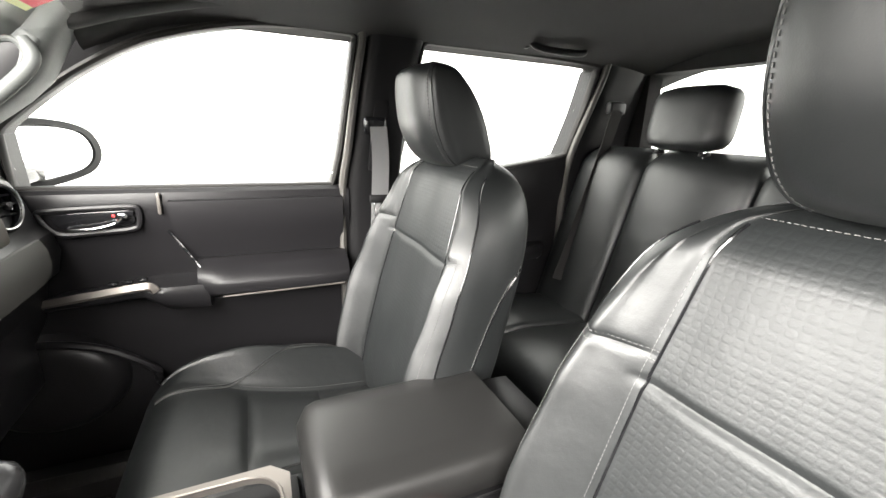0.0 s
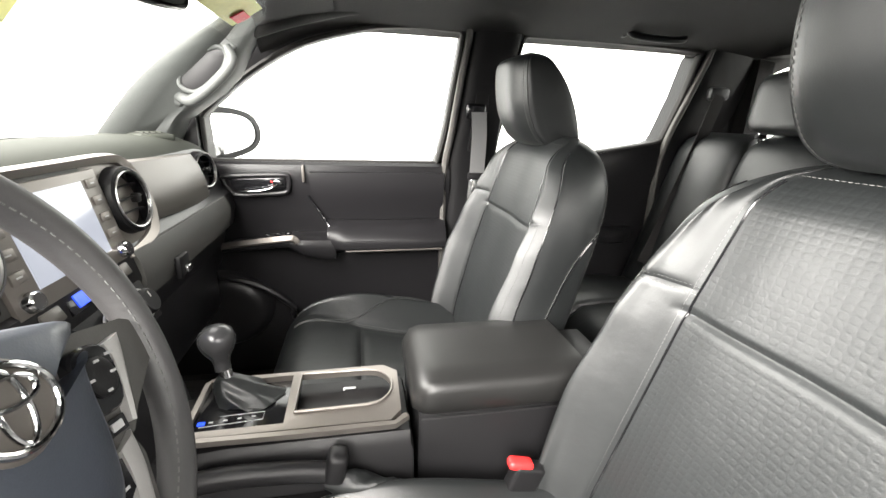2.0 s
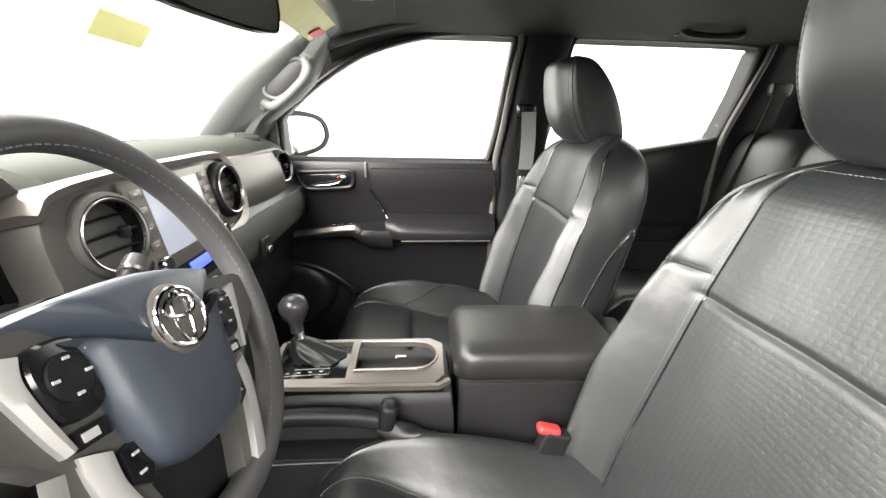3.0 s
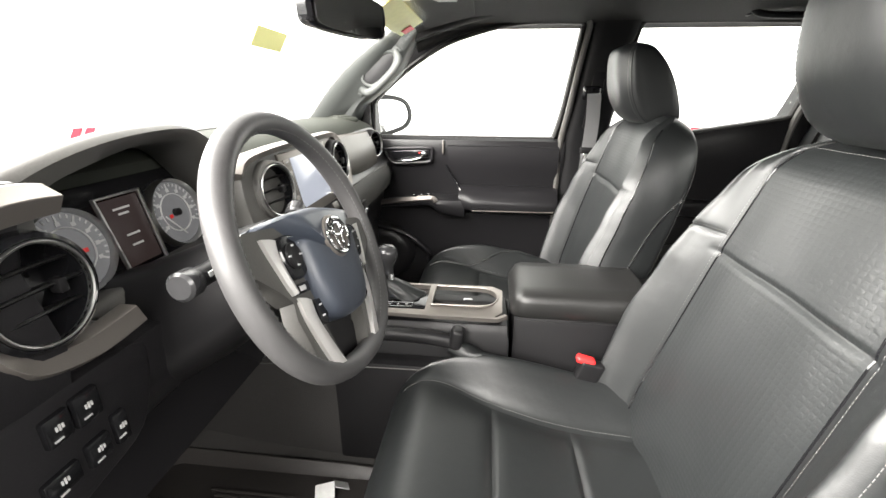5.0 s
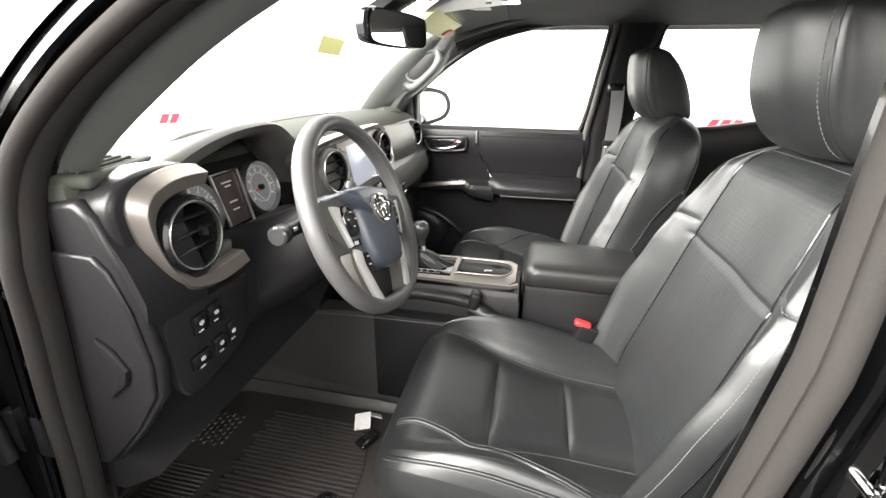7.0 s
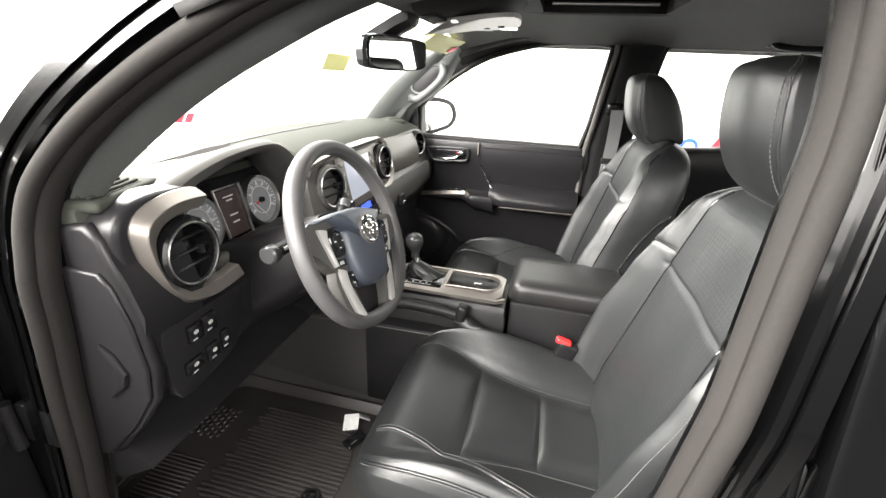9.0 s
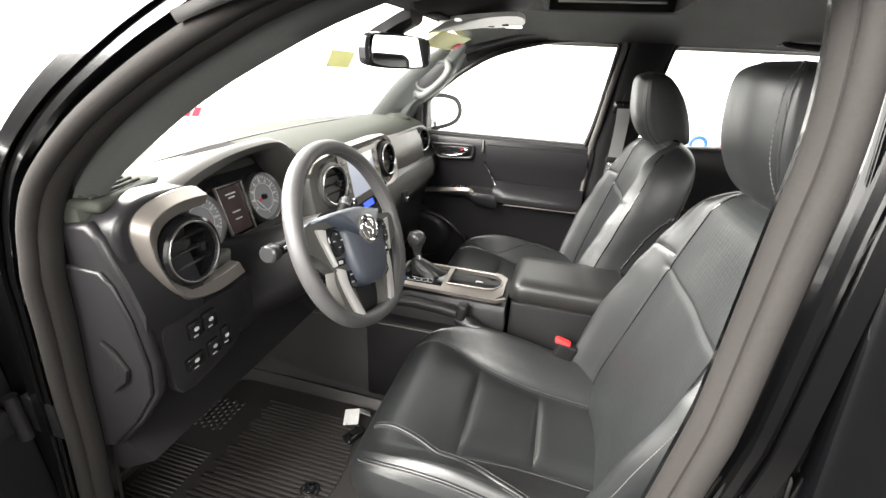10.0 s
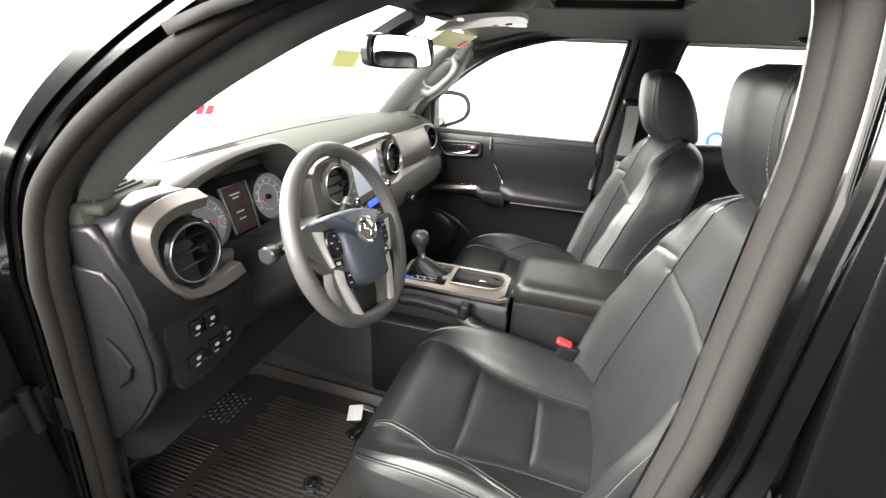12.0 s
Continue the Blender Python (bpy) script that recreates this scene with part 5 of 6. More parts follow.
visor("driver_sun_visor", -0.58, -0.16)


def windscreen_tags():
    t = thing("windscreen_tag", (-0.30, 0.14, 1.575), "yellow paper tag stuck to the windscreen", "sticker")
    part("paper", prism([(0.055, 1.574), (0.100, 1.620), (0.248, 1.616), (0.195, 1.570)], "x", -0.318, -0.3165), YELLOW, t)
    s = thing("windscreen_sticker", (-0.08, 0.38, 1.63), "yellow green sticker with a red bar at the windscreen head", "sticker")
    part("paper", loft([[Vector((-0.165 + 0.16 * u, y, 1.595 + 0.085 * u)) for y in (0.15, 0.56 - 0.04 * u)] + [Vector((-0.166 + 0.16 * u, y, 1.597 + 0.085 * u)) for y in (0.56 - 0.04 * u, 0.15)] for u in (0.55, 1.0)]), YELLOW, s)
    part("red_bar", loft([[Vector((-0.160 + 0.16 * u, y, 1.592 + 0.085 * u)) for y in (0.46, 0.52)] + [Vector((-0.161 + 0.16 * u, y, 1.594 + 0.085 * u)) for y in (0.52, 0.46)] for u in (0.62, 0.80)]), RED, s)


windscreen_tags()


kick = part("trim_kick_panel", prism([(-0.62, 0.60), (-0.43, 0.60), (-0.395, 0.95), (-0.375, 1.06), (-0.62, 1.06)], "y", -0.722, -0.690, 0.006), PLASTIC)
tagged(kick, "black plastic kick panel ahead of the driver doorway", "trim", kind="structure")
sill = part("trim_sill_plate", prism([(-0.42, -0.735), (0.40, -0.735), (0.40, -0.655), (-0.42, -0.655)], "z", 0.575, 0.607, 0.008), PLASTIC)
tagged(sill, "black plastic door sill plate", "trim", kind="structure")


# ---- the opened driver door ----
def driver_door():
    hx, hy = -0.470, -0.772
    d = thing("driver_door", (hx, hy, 0.45), "opened glossy black driver door with black inner trim", "car door")
    m = Matrix.Translation((hx, hy, 0)) @ pose(0, 0, 0, 0, 0, -76)

    def put(data):
        return moved(data, m)
    part("outer_skin", put(prism([(0.02, 0.46), (1.02, 0.46), (1.05, 0.80), (1.06, 1.29), (0.02, 1.27), (0.0, 0.80)], "y", -0.11, -0.06, 0.015)), PAINT, d)
    part("door_card", put(prism([(-0.020, 0.50), (0.98, 0.50), (1.02, 0.80), (1.03, 1.30), (-0.020, 1.28), (-0.020, 0.80)], "y", -0.058, 0.0, 0.012)), DOORSOFT, d)
    part("armrest", put(rbox((0.60, 0.03, 0.98), (0.55, 0.07, 0.07), 0.02, 3)), DOORSOFT, d)
    part("window_frame", put(tube([(0.06, -0.06, 1.28), (0.30, -0.05, 1.47), (0.62, -0.03, 1.64), (0.95, -0.02, 1.68), (1.04, -0.03, 1.62), (1.02, -0.06, 1.30)], 0.025, 8, up=(0, 1, 0))), PAINT, d)
    part("mirror_sail", put(prism([(0.04, 1.27), (0.30, 1.28), (0.24, 1.47), (0.19, 1.43)], "y", -0.08, -0.02, 0.008)), PLASTIC, d, "black mirror sail trim")
    part("door_mirror", put(rbox((0.13, -0.22, 1.38), (0.13, 0.24, 0.18), 0.05, 4)), PAINT, d, "black outer mirror shell")
    part("map_pocket", put(rbox((0.5, 0.015, 0.60), (0.75, 0.05, 0.16), 0.02, 3)), DOORSOFT, d)


driver_door()


# ---- dashboard ----
def vent(parent, c, r, nrm, shell=None, shroud=0.012, depth=0.045):
    """A round vent: a conical shroud, a bright ring at its mouth and three curved slats behind."""
    nrm = Vector(nrm).normalized()
    v = part("air_vent", lathe([(r * 1.36, -depth), (r * 1.27, -0.012), (r * 1.22, 0.0), (r * 1.12, 0.003), (r * 1.07, 0.001)], c, nrm, 44, caps=False), shell or PLASTIC, parent, "round black air vent")
    part("chrome_ring", lathe([(r * 1.085, -0.004), (r * 1.08, 0.0025), (r * 1.05, 0.0045), (r * 1.01, 0.0035), (r * 0.99, -0.002)], c, nrm, 44, caps=False), ALU, v, "bright metal ring")
    part("duct", lathe([(r, 0.001), (r * 0.99, -0.010), (r * 0.93, -0.05), (r * 0.2, -0.055)], c, nrm, 32, caps=False), GLOSS, v)
    side = Vector((0, 1, 0)) - nrm * nrm.y
    side.normalize()
    up = nrm.cross(side)
    if up.z < 0:
        up = -up
    for k in (-0.50, -0.02, 0.46):
        half = r * math.sqrt(max(0.05, 1 - k * k)) * 0.97
        p = Vector(c) + up * (k * r) - nrm * 0.016
        row = [p + side * (half * u) + nrm * (0.006 * (1 - u * u)) + up * (0.003 * (1 - u * u)) for u in (-1, -0.6, -0.2, 0.2, 0.6, 1)]
        part("slat", sweep(row, [(-0.016, -0.0030), (-0.016, -0.0012), (0.0, 0.0026), (0.006, 0.0034), (0.0085, 0.0018), (0.006, -0.0004), (0.0, -0.0006)], up=up), VANE, v)
    part("tab", rbox(Vector(c) + side * (0.45 * r) - nrm * 0.006, (0.014, 0.010, 0.016), 0.003), PLASTIC, v)
    return v


def ring_about(nrm, r, n):
    w = Vector(nrm)
    u = w.orthogonal().normalized()
    q = w.cross(u)
    return [u * (r * math.cos(2 * math.pi * i / n)) + q * (r * math.sin(2 * math.pi * i / n)) for i in range(n)]


def dashboard():
    dash = thing("dashboard", (-0.40, 0.0, 0.90), "dark grey soft dashboard with satin vent surrounds", "dashboard")
    ys = [-0.715, -0.70, -0.66, -0.62, -0.606, -0.600, -0.55, -0.45, -0.35, -0.25, -0.193, -0.186, -0.15, -0.10, 0, 0.10, 0.18, 0.25, 0.32, 0.40, 0.48, 0.56, 0.62, 0.66, 0.70, 0.715]
    rings = []
    for y in ys:
        xw = -0.64 + 0.18 * (abs(y) / 0.70) ** 2
        rec = -0.600 <= y <= -0.190
        e = 0.020 * max(0.0, (abs(y) - 0.60) / 0.115) ** 2
        prof = [(xw - 0.03, 1.376), (xw + 0.05, 1.384), (min(-0.40, xw + 0.20), 1.394 - e), (-0.285, 1.392 - e), (-0.240, 1.376 - e),
                (-0.222, 1.358 - e), (-0.205, 1.300), (-0.190, 1.246), (-0.170, 1.228), (-0.160, 1.185), (-0.172, 1.135), (-0.195, 1.118),
                (-0.215, 1.02), (-0.26, 0.93), (-0.34, 0.88), (-0.60, 0.88), (-0.70, 1.20)]
        if rec:
            prof[4:8] = [(-0.355, 1.372), (-0.360, 1.350), (-0.350, 1.290), (-0.330, 1.222)]
            prof[3] = (-0.37, 1.388)
        if y < -0.19:
            prof[8:13] = [(-0.200, 1.200), (-0.200, 1.150), (-0.215, 1.090), (-0.255, 1.05), (-0.34, 0.97)]
        rings.append([Vector((x, y, z)) for x, z in prof])
    n = len(rings[0])
    shell = loft(rings)
    side = len(shell[1]) - 2
    part("top_pad", subset(shell, lambda i: i < side and i % n < 5), SOFT, dash, "grey grained soft top pad")
    part("face_panel", subset(shell, lambda i: i < side and 5 <= i % n < 8), DOORSOFT, dash)
    part("lower_dash", subset(shell, lambda i: i >= side or i % n >= 8), DOORSOFT, dash)
    # passenger trim band
    rings = []
    for i in range(12):
        y = 0.235 + (0.566 - 0.235) * i / 11
        k = 0.006 * math.sin(math.pi * i / 11)
        zt, zb = 1.364 - 0.012 * i / 11, 1.252 - 0.018 * i / 11
        rings.append([Vector((x + k, y, zb + (zt - zb) * u)) for x, u in ((-0.215, 0), (-0.186, 0.0), (-0.180, 0.12), (-0.184, 0.42), (-0.195, 0.72), (-0.212, 0.97), (-0.232, 1.0))])
    part("trim_band", loft(rings), GREYTRIM, dash, "taupe grey decorative band")
    rings = []
    for i in range(10):
        y = 0.125 + (0.640 - 0.125) * i / 9
        rings.append([Vector((x, y, z)) for x, z in ((-0.20, 1.235), (-0.166, 1.228), (-0.156, 1.205), (-0.154, 1.170), (-0.166, 1.138), (-0.21, 1.130))])
    part("lower_band", loft(rings), HOOD, dash)
    gb = part("glovebox_door", prism([(0.19, 0.905), (0.19, 1.118), (0.63, 1.118), (0.63, 0.905)], "x", -0.235, -0.205, 0.010), DOORSOFT, dash, "black glovebox door")
    part("glovebox_latch", rbox((-0.150, 0.262, 1.158), (0.014, 0.050, 0.046), 0.006), PLASTIC, gb)
    part("latch_lever", rbox((-0.141, 0.266, 1.150), (0.008, 0.026, 0.014), 0.003), CHROME, gb)
    # defroster grille, dash end vents
    part("defroster_slot", loft([[Vector((-0.474 + 0.17 * y * y + dx, y, 1.3935 - 0.004 * (y / 0.6) ** 2 + dz)) for dx, dz in ((-0.012 + 0.012 * y, 0), (0.013, 0.001), (0.013, -0.014), (-0.012 + 0.012 * y, -0.014))] for y in [-0.54 + i * 0.108 for i in range(11)]]), RUBBER, dash)
    part("pad_corner", prism(curve2([(-0.266, -0.712), (-0.262, -0.66), (-0.264, -0.600), (-0.285, -0.566), (-0.36, -0.548), (-0.44, -0.560), (-0.45, -0.62), (-0.40, -0.69), (-0.33, -0.712)], 3), "z", 1.350, 1.4035, 0.010, 3), SOFT, dash, "grey raised corner of the top pad")
    for turn in (pose(-0.296, -0.640, 1.400, 3, 0, 107), pose(-0.322, 0.607, 1.387, 0, 0, -49)):
        base = part("demister", moved(rbox((0, 0, 0), (0.150, 0.078, 0.018), 0.008, 3), turn), SOFT, dash, "grey side demister grille")
        part("slot", moved(rbox((-0.012, 0, 0.0085), (0.110, 0.052, 0.003), 0.001, 1), turn), RUBBER, base)
        for k in range(4):
            part("louvre", moved(rbox((-0.012, -0.0195 + 0.013 * k, 0.0110), (0.109, 0.0045, 0.005), 0.0015, 1), turn), SOFT, base)
    # centre surround with screen and two vents
    tilt = lambda d: moved(d, Matrix.Translation((-0.186, 0, 1.30)) @ pose(0, 0, 0, 0, -12, 0) @ Matrix.Translation((0.186, 0, -1.30)))
    bez = part("centre_surround", tilt(prism(curve2([(-0.245, 1.228), (-0.262, 1.270), (-0.258, 1.330), (-0.235, 1.364), (-0.18, 1.371), (0.10, 1.371), (0.10, 1.226)], 3), "x", -0.245, -0.190, 0.006)), HOOD, dash, "dark grey housing round screen and vent")
    # satin band along the top, wrapping round the passenger side vent
    outer = spline([(-0.262, 1.356, 0), (-0.225, 1.378, 0), (-0.10, 1.386, 0), (0.05, 1.387, 0), (0.185, 1.386, 0), (0.226, 1.373, 0), (0.256, 1.335, 0), (0.266, 1.288, 0), (0.252, 1.242, 0), (0.222, 1.222, 0), (0.160, 1.216, 0), (0.118, 1.214, 0)], 5)
    inner = spline([(-0.256, 1.344, 0), (-0.220, 1.364, 0), (-0.10, 1.371, 0), (0.05, 1.371, 0), (0.172, 1.370, 0), (0.206, 1.360, 0), (0.230, 1.330, 0), (0.236, 1.292, 0), (0.226, 1.258, 0), (0.204, 1.242, 0), (0.158, 1.232, 0), (0.118, 1.230, 0)], 5)
    rings = []
    for a, b in zip(outer, inner):
        m = a.lerp(b, 0.35)
        rings.append([Vector((-0.245, a.x, a.y)), Vector((-0.196, a.x, a.y)), Vector((-0.181, m.x, m.y)), Vector((-0.185, b.x, b.y)), Vector((-0.245, b.x, b.y))])
    part("satin_band", tilt(loft(rings)), SATIN, bez, "satin silver band round the passenger side vent")
    part("vent_field", tilt(prism(curve2([(0.10, 1.224), (0.10, 1.372), (0.18, 1.372), (0.222, 1.350), (0.240, 1.290), (0.220, 1.245), (0.17, 1.228)], 3), "x", -0.245, -0.192, 0.003)), TAUPE, bez)
    part("head_unit", tilt(prism([(-0.122, 1.222), (-0.122, 1.366), (0.122, 1.366), (0.122, 1.222)], "x", -0.192, -0.184, 0.003)), TAUPE, bez, "taupe infotainment panel")
    part("screen", tilt(prism([(-0.078, 1.245), (-0.078, 1.352), (0.078, 1.352), (0.078, 1.245)], "x", -0.186, -0.1825, 0.001)), SCREEN, bez, "pale lit touch screen")
    for s in (-1, 1):
        for k in range(4):
            part("button", tilt(rbox((-0.1835, 0.099 * s, 1.268 + 0.026 * k), (0.004, 0.024, 0.014), 0.0015)), TAUPE, bez)
            part("symbol", tilt(rbox((-0.1812, 0.099 * s, 1.268 + 0.026 * k), (0.0008, 0.009, 0.002), 0)), WHITEMARK, bez)
        part("volume_knob", tilt(lathe([(0.013, -0.002), (0.0125, 0.012), (0.010, 0.015), (0.003, 0.015)], (-0.186, 0.102 * s, 1.238), (1, 0, 0), 20)), CHROME, bez, "chrome rotary knob")
    vent(dash, (-0.176, -0.176, 1.307), 0.045, (1, -0.16, 0.16), HOOD, depth=0.075)
    vent(dash, (-0.176, 0.176, 1.307), 0.045, (1, -0.05, 0.16))
    vent(dash, (-0.194, 0.604, 1.303), 0.040, (1, -0.26, 0.10), depth=0.06)
    # driver side vent in its C-shaped satin frame: a bright outer bevel and a flat inner face
    co = spline([(-0.570, 1.398, 0), (-0.60, 1.402, 0), (-0.64, 1.401, 0), (-0.680, 1.389, 0), (-0.698, 1.366, 0), (-0.696, 1.328, 0), (-0.681, 1.275, 0), (-0.665, 1.243, 0), (-0.645, 1.224, 0), (-0.597, 1.211, 0), (-0.56, 1.211, 0), (-0.524, 1.215, 0)], 4)
    ci = spline([(-0.567, 1.369, 0), (-0.598, 1.369, 0), (-0.628, 1.367, 0), (-0.652, 1.358, 0), (-0.667, 1.340, 0), (-0.671, 1.312, 0), (-0.664, 1.280, 0), (-0.650, 1.262, 0), (-0.634, 1.251, 0), (-0.600, 1.242, 0), (-0.562, 1.241, 0), (-0.522, 1.245, 0)], 4)
    rings = []
    for a, b in zip(co, ci):
        a, b = a + Vector((0.008, 0, 0)), b + Vector((0.005, 0, 0))
        m = a.lerp(b, 0.40)
        x0 = 0.05 * (a.y - 1.30)
        rings.append([Vector((-0.218 - x0, a.x, a.y)), Vector((-0.206 - x0, a.x, a.y)), Vector((-0.204 - x0, *a.lerp(b, 0.06).xy)), Vector((-0.188 - x0, *a.lerp(b, 0.36).xy)), Vector((-0.1875 - x0, *m.xy)), Vector((-0.196 - x0, *a.lerp(b, 0.97).xy)), Vector((-0.199 - x0, b.x, b.y)), Vector((-0.218 - x0, b.x, b.y))])
    part("vent_frame", loft(rings), SATIN, dash, "satin silver C-shaped vent frame", angle=20)
    # moulded corner of the dash that carries the frame
    cb = [(-0.575, 1.398), (-0.60, 1.405), (-0.645, 1.406), (-0.690, 1.394), (-0.710, 1.368), (-0.709, 1.325), (-0.704, 1.270), (-0.696, 1.225), (-0.66, 1.205), (-0.597, 1.196), (-0.53, 1.200), (-0.54, 1.235), (-0.585, 1.25), (-0.60, 1.30), (-0.59, 1.36)]
    part("vent_backing", prism(curve2(cb, 3), "x", -0.272, -0.2125, 0.010, 3), DOORSOFT, dash, "black moulded dash corner")
    vent(dash, (-0.196, -0.606, 1.303), 0.0475, (1, 0.02, 0.06), GLOSS)
    # switch panel under the vent
    sp = part("switch_panel", prism(curve2([(-0.690, 1.205), (-0.655, 1.204), (-0.530, 1.200), (-0.512, 1.178), (-0.522, 1.130), (-0.545, 1.090), (-0.600, 1.074), (-0.680, 1.070), (-0.694, 1.14)], 3), "x", -0.225, -0.198, 0.005), DOORSOFT, dash, "black lower switch panel")
    for y, z, w, h in ((-0.636, 1.172, 0.028, 0.032), (-0.604, 1.172, 0.030, 0.036), (-0.606, 1.116, 0.028, 0.030), (-0.576, 1.120, 0.018, 0.040), (-0.648, 1.116, 0.038, 0.024)):
        b = part("switch", rbox((-0.198, y, z), (0.012, w, h), 0.003), GLOSS, sp)
        for q in (-1, 0, 1):
            part("symbol", rbox((-0.1915, y + 0.0032 * q, z + 0.002), (0.0012, 0.0018, 0.007 - 0.002 * abs(q)), 0), WHITEMARK, b)
        part("symbol", rbox((-0.1915, y - 0.004, z - 0.010), (0.0012, 0.009, 0.0016), 0), WHITEMARK, b)
    # end cap by the door
    cap = [(-0.38, 1.350), (-0.29, 1.378), (-0.248, 1.382), (-0.228, 1.362), (-0.208, 1.290), (-0.198, 1.235), (-0.190, 1.160), (-0.20, 1.10), (-0.25, 1.03), (-0.32, 0.95), (-0.42, 0.92)]
    ec = part("end_cap", prism(cap, "y", -0.722, -0.700, 0.010, 3), DOORSOFT, dash, "black side cap of the dashboard")
    part("end_panel", prism([(-0.37, 1.310), (-0.290, 1.317), (-0.238, 1.315), (-0.222, 1.296), (-0.206, 1.240), (-0.197, 1.160), (-0.206, 1.105), (-0.255, 1.036), (-0.325, 0.957), (-0.41, 0.93)], "y", -0.729, -0.719, 0.005, 3), DOORSOFT, ec)
    part("release_lever", prism([(-0.268, 1.198), (-0.246, 1.182), (-0.230, 1.152), (-0.238, 1.128), (-0.275, 1.096), (-0.256, 1.134), (-0.254, 1.160)], "y", -0.737, -0.727, 0.004), PLASTIC, ec)
    return dash


dash = dashboard()


def cluster():
    c = thing("instrument_cluster", (-0.33, -0.40, 1.22), "instrument cluster with two dials under a dark hood", "instrument cluster")
    # hood: a long straight rise from the vent frame to a flat brow, then a short drop
    top = spline([(-0.600, 1.384, 0), (-0.585, 1.400, 0), (-0.52, 1.420, 0), (-0.44, 1.434, 0), (-0.36, 1.437, 0), (-0.305, 1.434, 0), (-0.268, 1.421, 0), (-0.228, 1.390, 0), (-0.190, 1.335, 0), (-0.172, 1.285, 0)], 5)
    lip = spline([(-0.548, 1.330, 0), (-0.545, 1.366, 0), (-0.520, 1.386, 0), (-0.465, 1.400, 0), (-0.395, 1.412, 0), (-0.315, 1.413, 0), (-0.280, 1.404, 0), (-0.246, 1.376, 0), (-0.206, 1.328, 0), (-0.190, 1.285, 0)], 5)
    rings = []
    for a, b in zip(top, lip):
        h = a.lerp(b, 0.30)
        bk = min(a.y, 1.392)
        rings.append([Vector((-0.47, a.x, bk - 0.02)), Vector((-0.41, a.x, bk + 0.08 * (a.y - bk))), Vector((-0.33, a.x, bk + 0.52 * (a.y - bk))), Vector((-0.262, a.x, a.y)), Vector((-0.246, *a.lerp(b, 0.10).xy)), Vector((-0.240, *h.xy)), Vector((-0.252, b.x, b.y)), Vector((-0.345, b.x, b.y - 0.014)), Vector((-0.362, b.x, b.y + 0.004))])
    part("hood", loft(rings), HOOD, c, "dark grained cluster hood", angle=50)
    m = Matrix.Translation((-0.325, -0.362, 1.283)) @ pose(0, 0, 0, 0, -14, 0)
    part("backplate", moved(rbox((-0.016, 0, 0), (0.014, 0.37, 0.155), 0.004), m), GLOSS, c)
    part("lower_visor", moved(prism([(-0.16, -0.075), (-0.14, -0.060), (0.13, -0.056), (0.15, -0.075), (0.10, -0.100), (-0.12, -0.100)], "x", -0.01, 0.055, 0.012, 3), m), HOOD, c, "dark grained sill below the dials")
    for y, r in ((0.098, 0.053), (-0.098, 0.053)):
        d = part("dial", moved(lathe([(r, -0.004), (r, 0.002), (r * 0.98, 0.004), (r * 0.62, 0.004), (r * 0.60, 0.0015), (r * 0.2, 0.0015)], (0, y, 0), (1, 0, 0), 40), m), GAUGE, c, "pale grey dial with white marks")
        part("dial_ring", moved(lathe([(r * 1.00, 0.0), (r * 1.02, 0.010), (r * 1.06, 0.014), (r * 1.09, 0.010), (r * 1.11, -0.004)], (0, y, 0), (1, 0, 0), 44, caps=False), m), ALU, d, "silver dial ring")
        part("inner_ring", moved(tube([Vector((0.0048, y, 0)) + p for p in ring_about(Vector((1, 0, 0)), r * 0.61, 36)], 0.0012, 6, up=(1, 0, 0), closed=True), m), WHITEMARK, d)
        for i in range(25):
            q = radians(-120 + 240 * i / 24)
            l = 0.010 if i % 3 == 0 else 0.005
            p = Vector((0.005, y + (r * 0.94 - l / 2) * math.sin(q), (r * 0.94 - l / 2) * math.cos(q)))
            part("tick", moved(rbox(p, (0.001, 0.0026, l), 0, 1, pose(0, 0, 0, -math.degrees(q), 0, 0)), m), WHITEMARK, d)
            if i % 3 == 0:
                p = Vector((0.005, y + r * 0.72 * math.sin(q), r * 0.72 * math.cos(q)))
                part("numeral_bar", moved(rbox(p, (0.001, 0.0065, 0.0055), 0), m), WHITEMARK, d)
        part("needle", moved(rbox((0.009, y - 0.016, -0.020), (0.002, 0.0032, 0.050), 0.001, 1, pose(0, 0, 0, -142, 0, 0)), m), WHITEMARK, d)
        part("hub", moved(lathe([(0.007, 0), (0.006, 0.008), (0.002, 0.009)], (0.003, y, 0), (1, 0, 0), 18), m), PLASTIC, d)
        part("warning_lamp", moved(rbox((0.0048, y + (0.018 if y < 0 else -0.014), -0.004), (0.001, 0.007, 0.006), 0), m), REDPLASTIC, d)
    part("info_screen", moved(prism([(-0.036, -0.052), (-0.040, 0.050), (0.036, 0.050), (0.032, -0.052)], "x", 0.0, 0.006, 0.002), m), INFO, c, "small colour info screen")
    for z, w in ((0.034, 0.030), (0.026, 0.018), (-0.006, 0.024), (-0.022, 0.020)):
        part("text_bar", moved(rbox((0.0068, -0.002, z), (0.001, w, 0.003), 0), m), WHITEMARK, c)
    part("screen_frame", moved(tube([Vector((0.009, -0.038, -0.058)), Vector((0.009, -0.042, 0.054)), Vector((0.009, 0.038, 0.054)), Vector((0.009, 0.034, -0.058))], 0.0035, 6, up=(1, 0, 0), closed=True), m), ALU, c)
    return c


cluster()


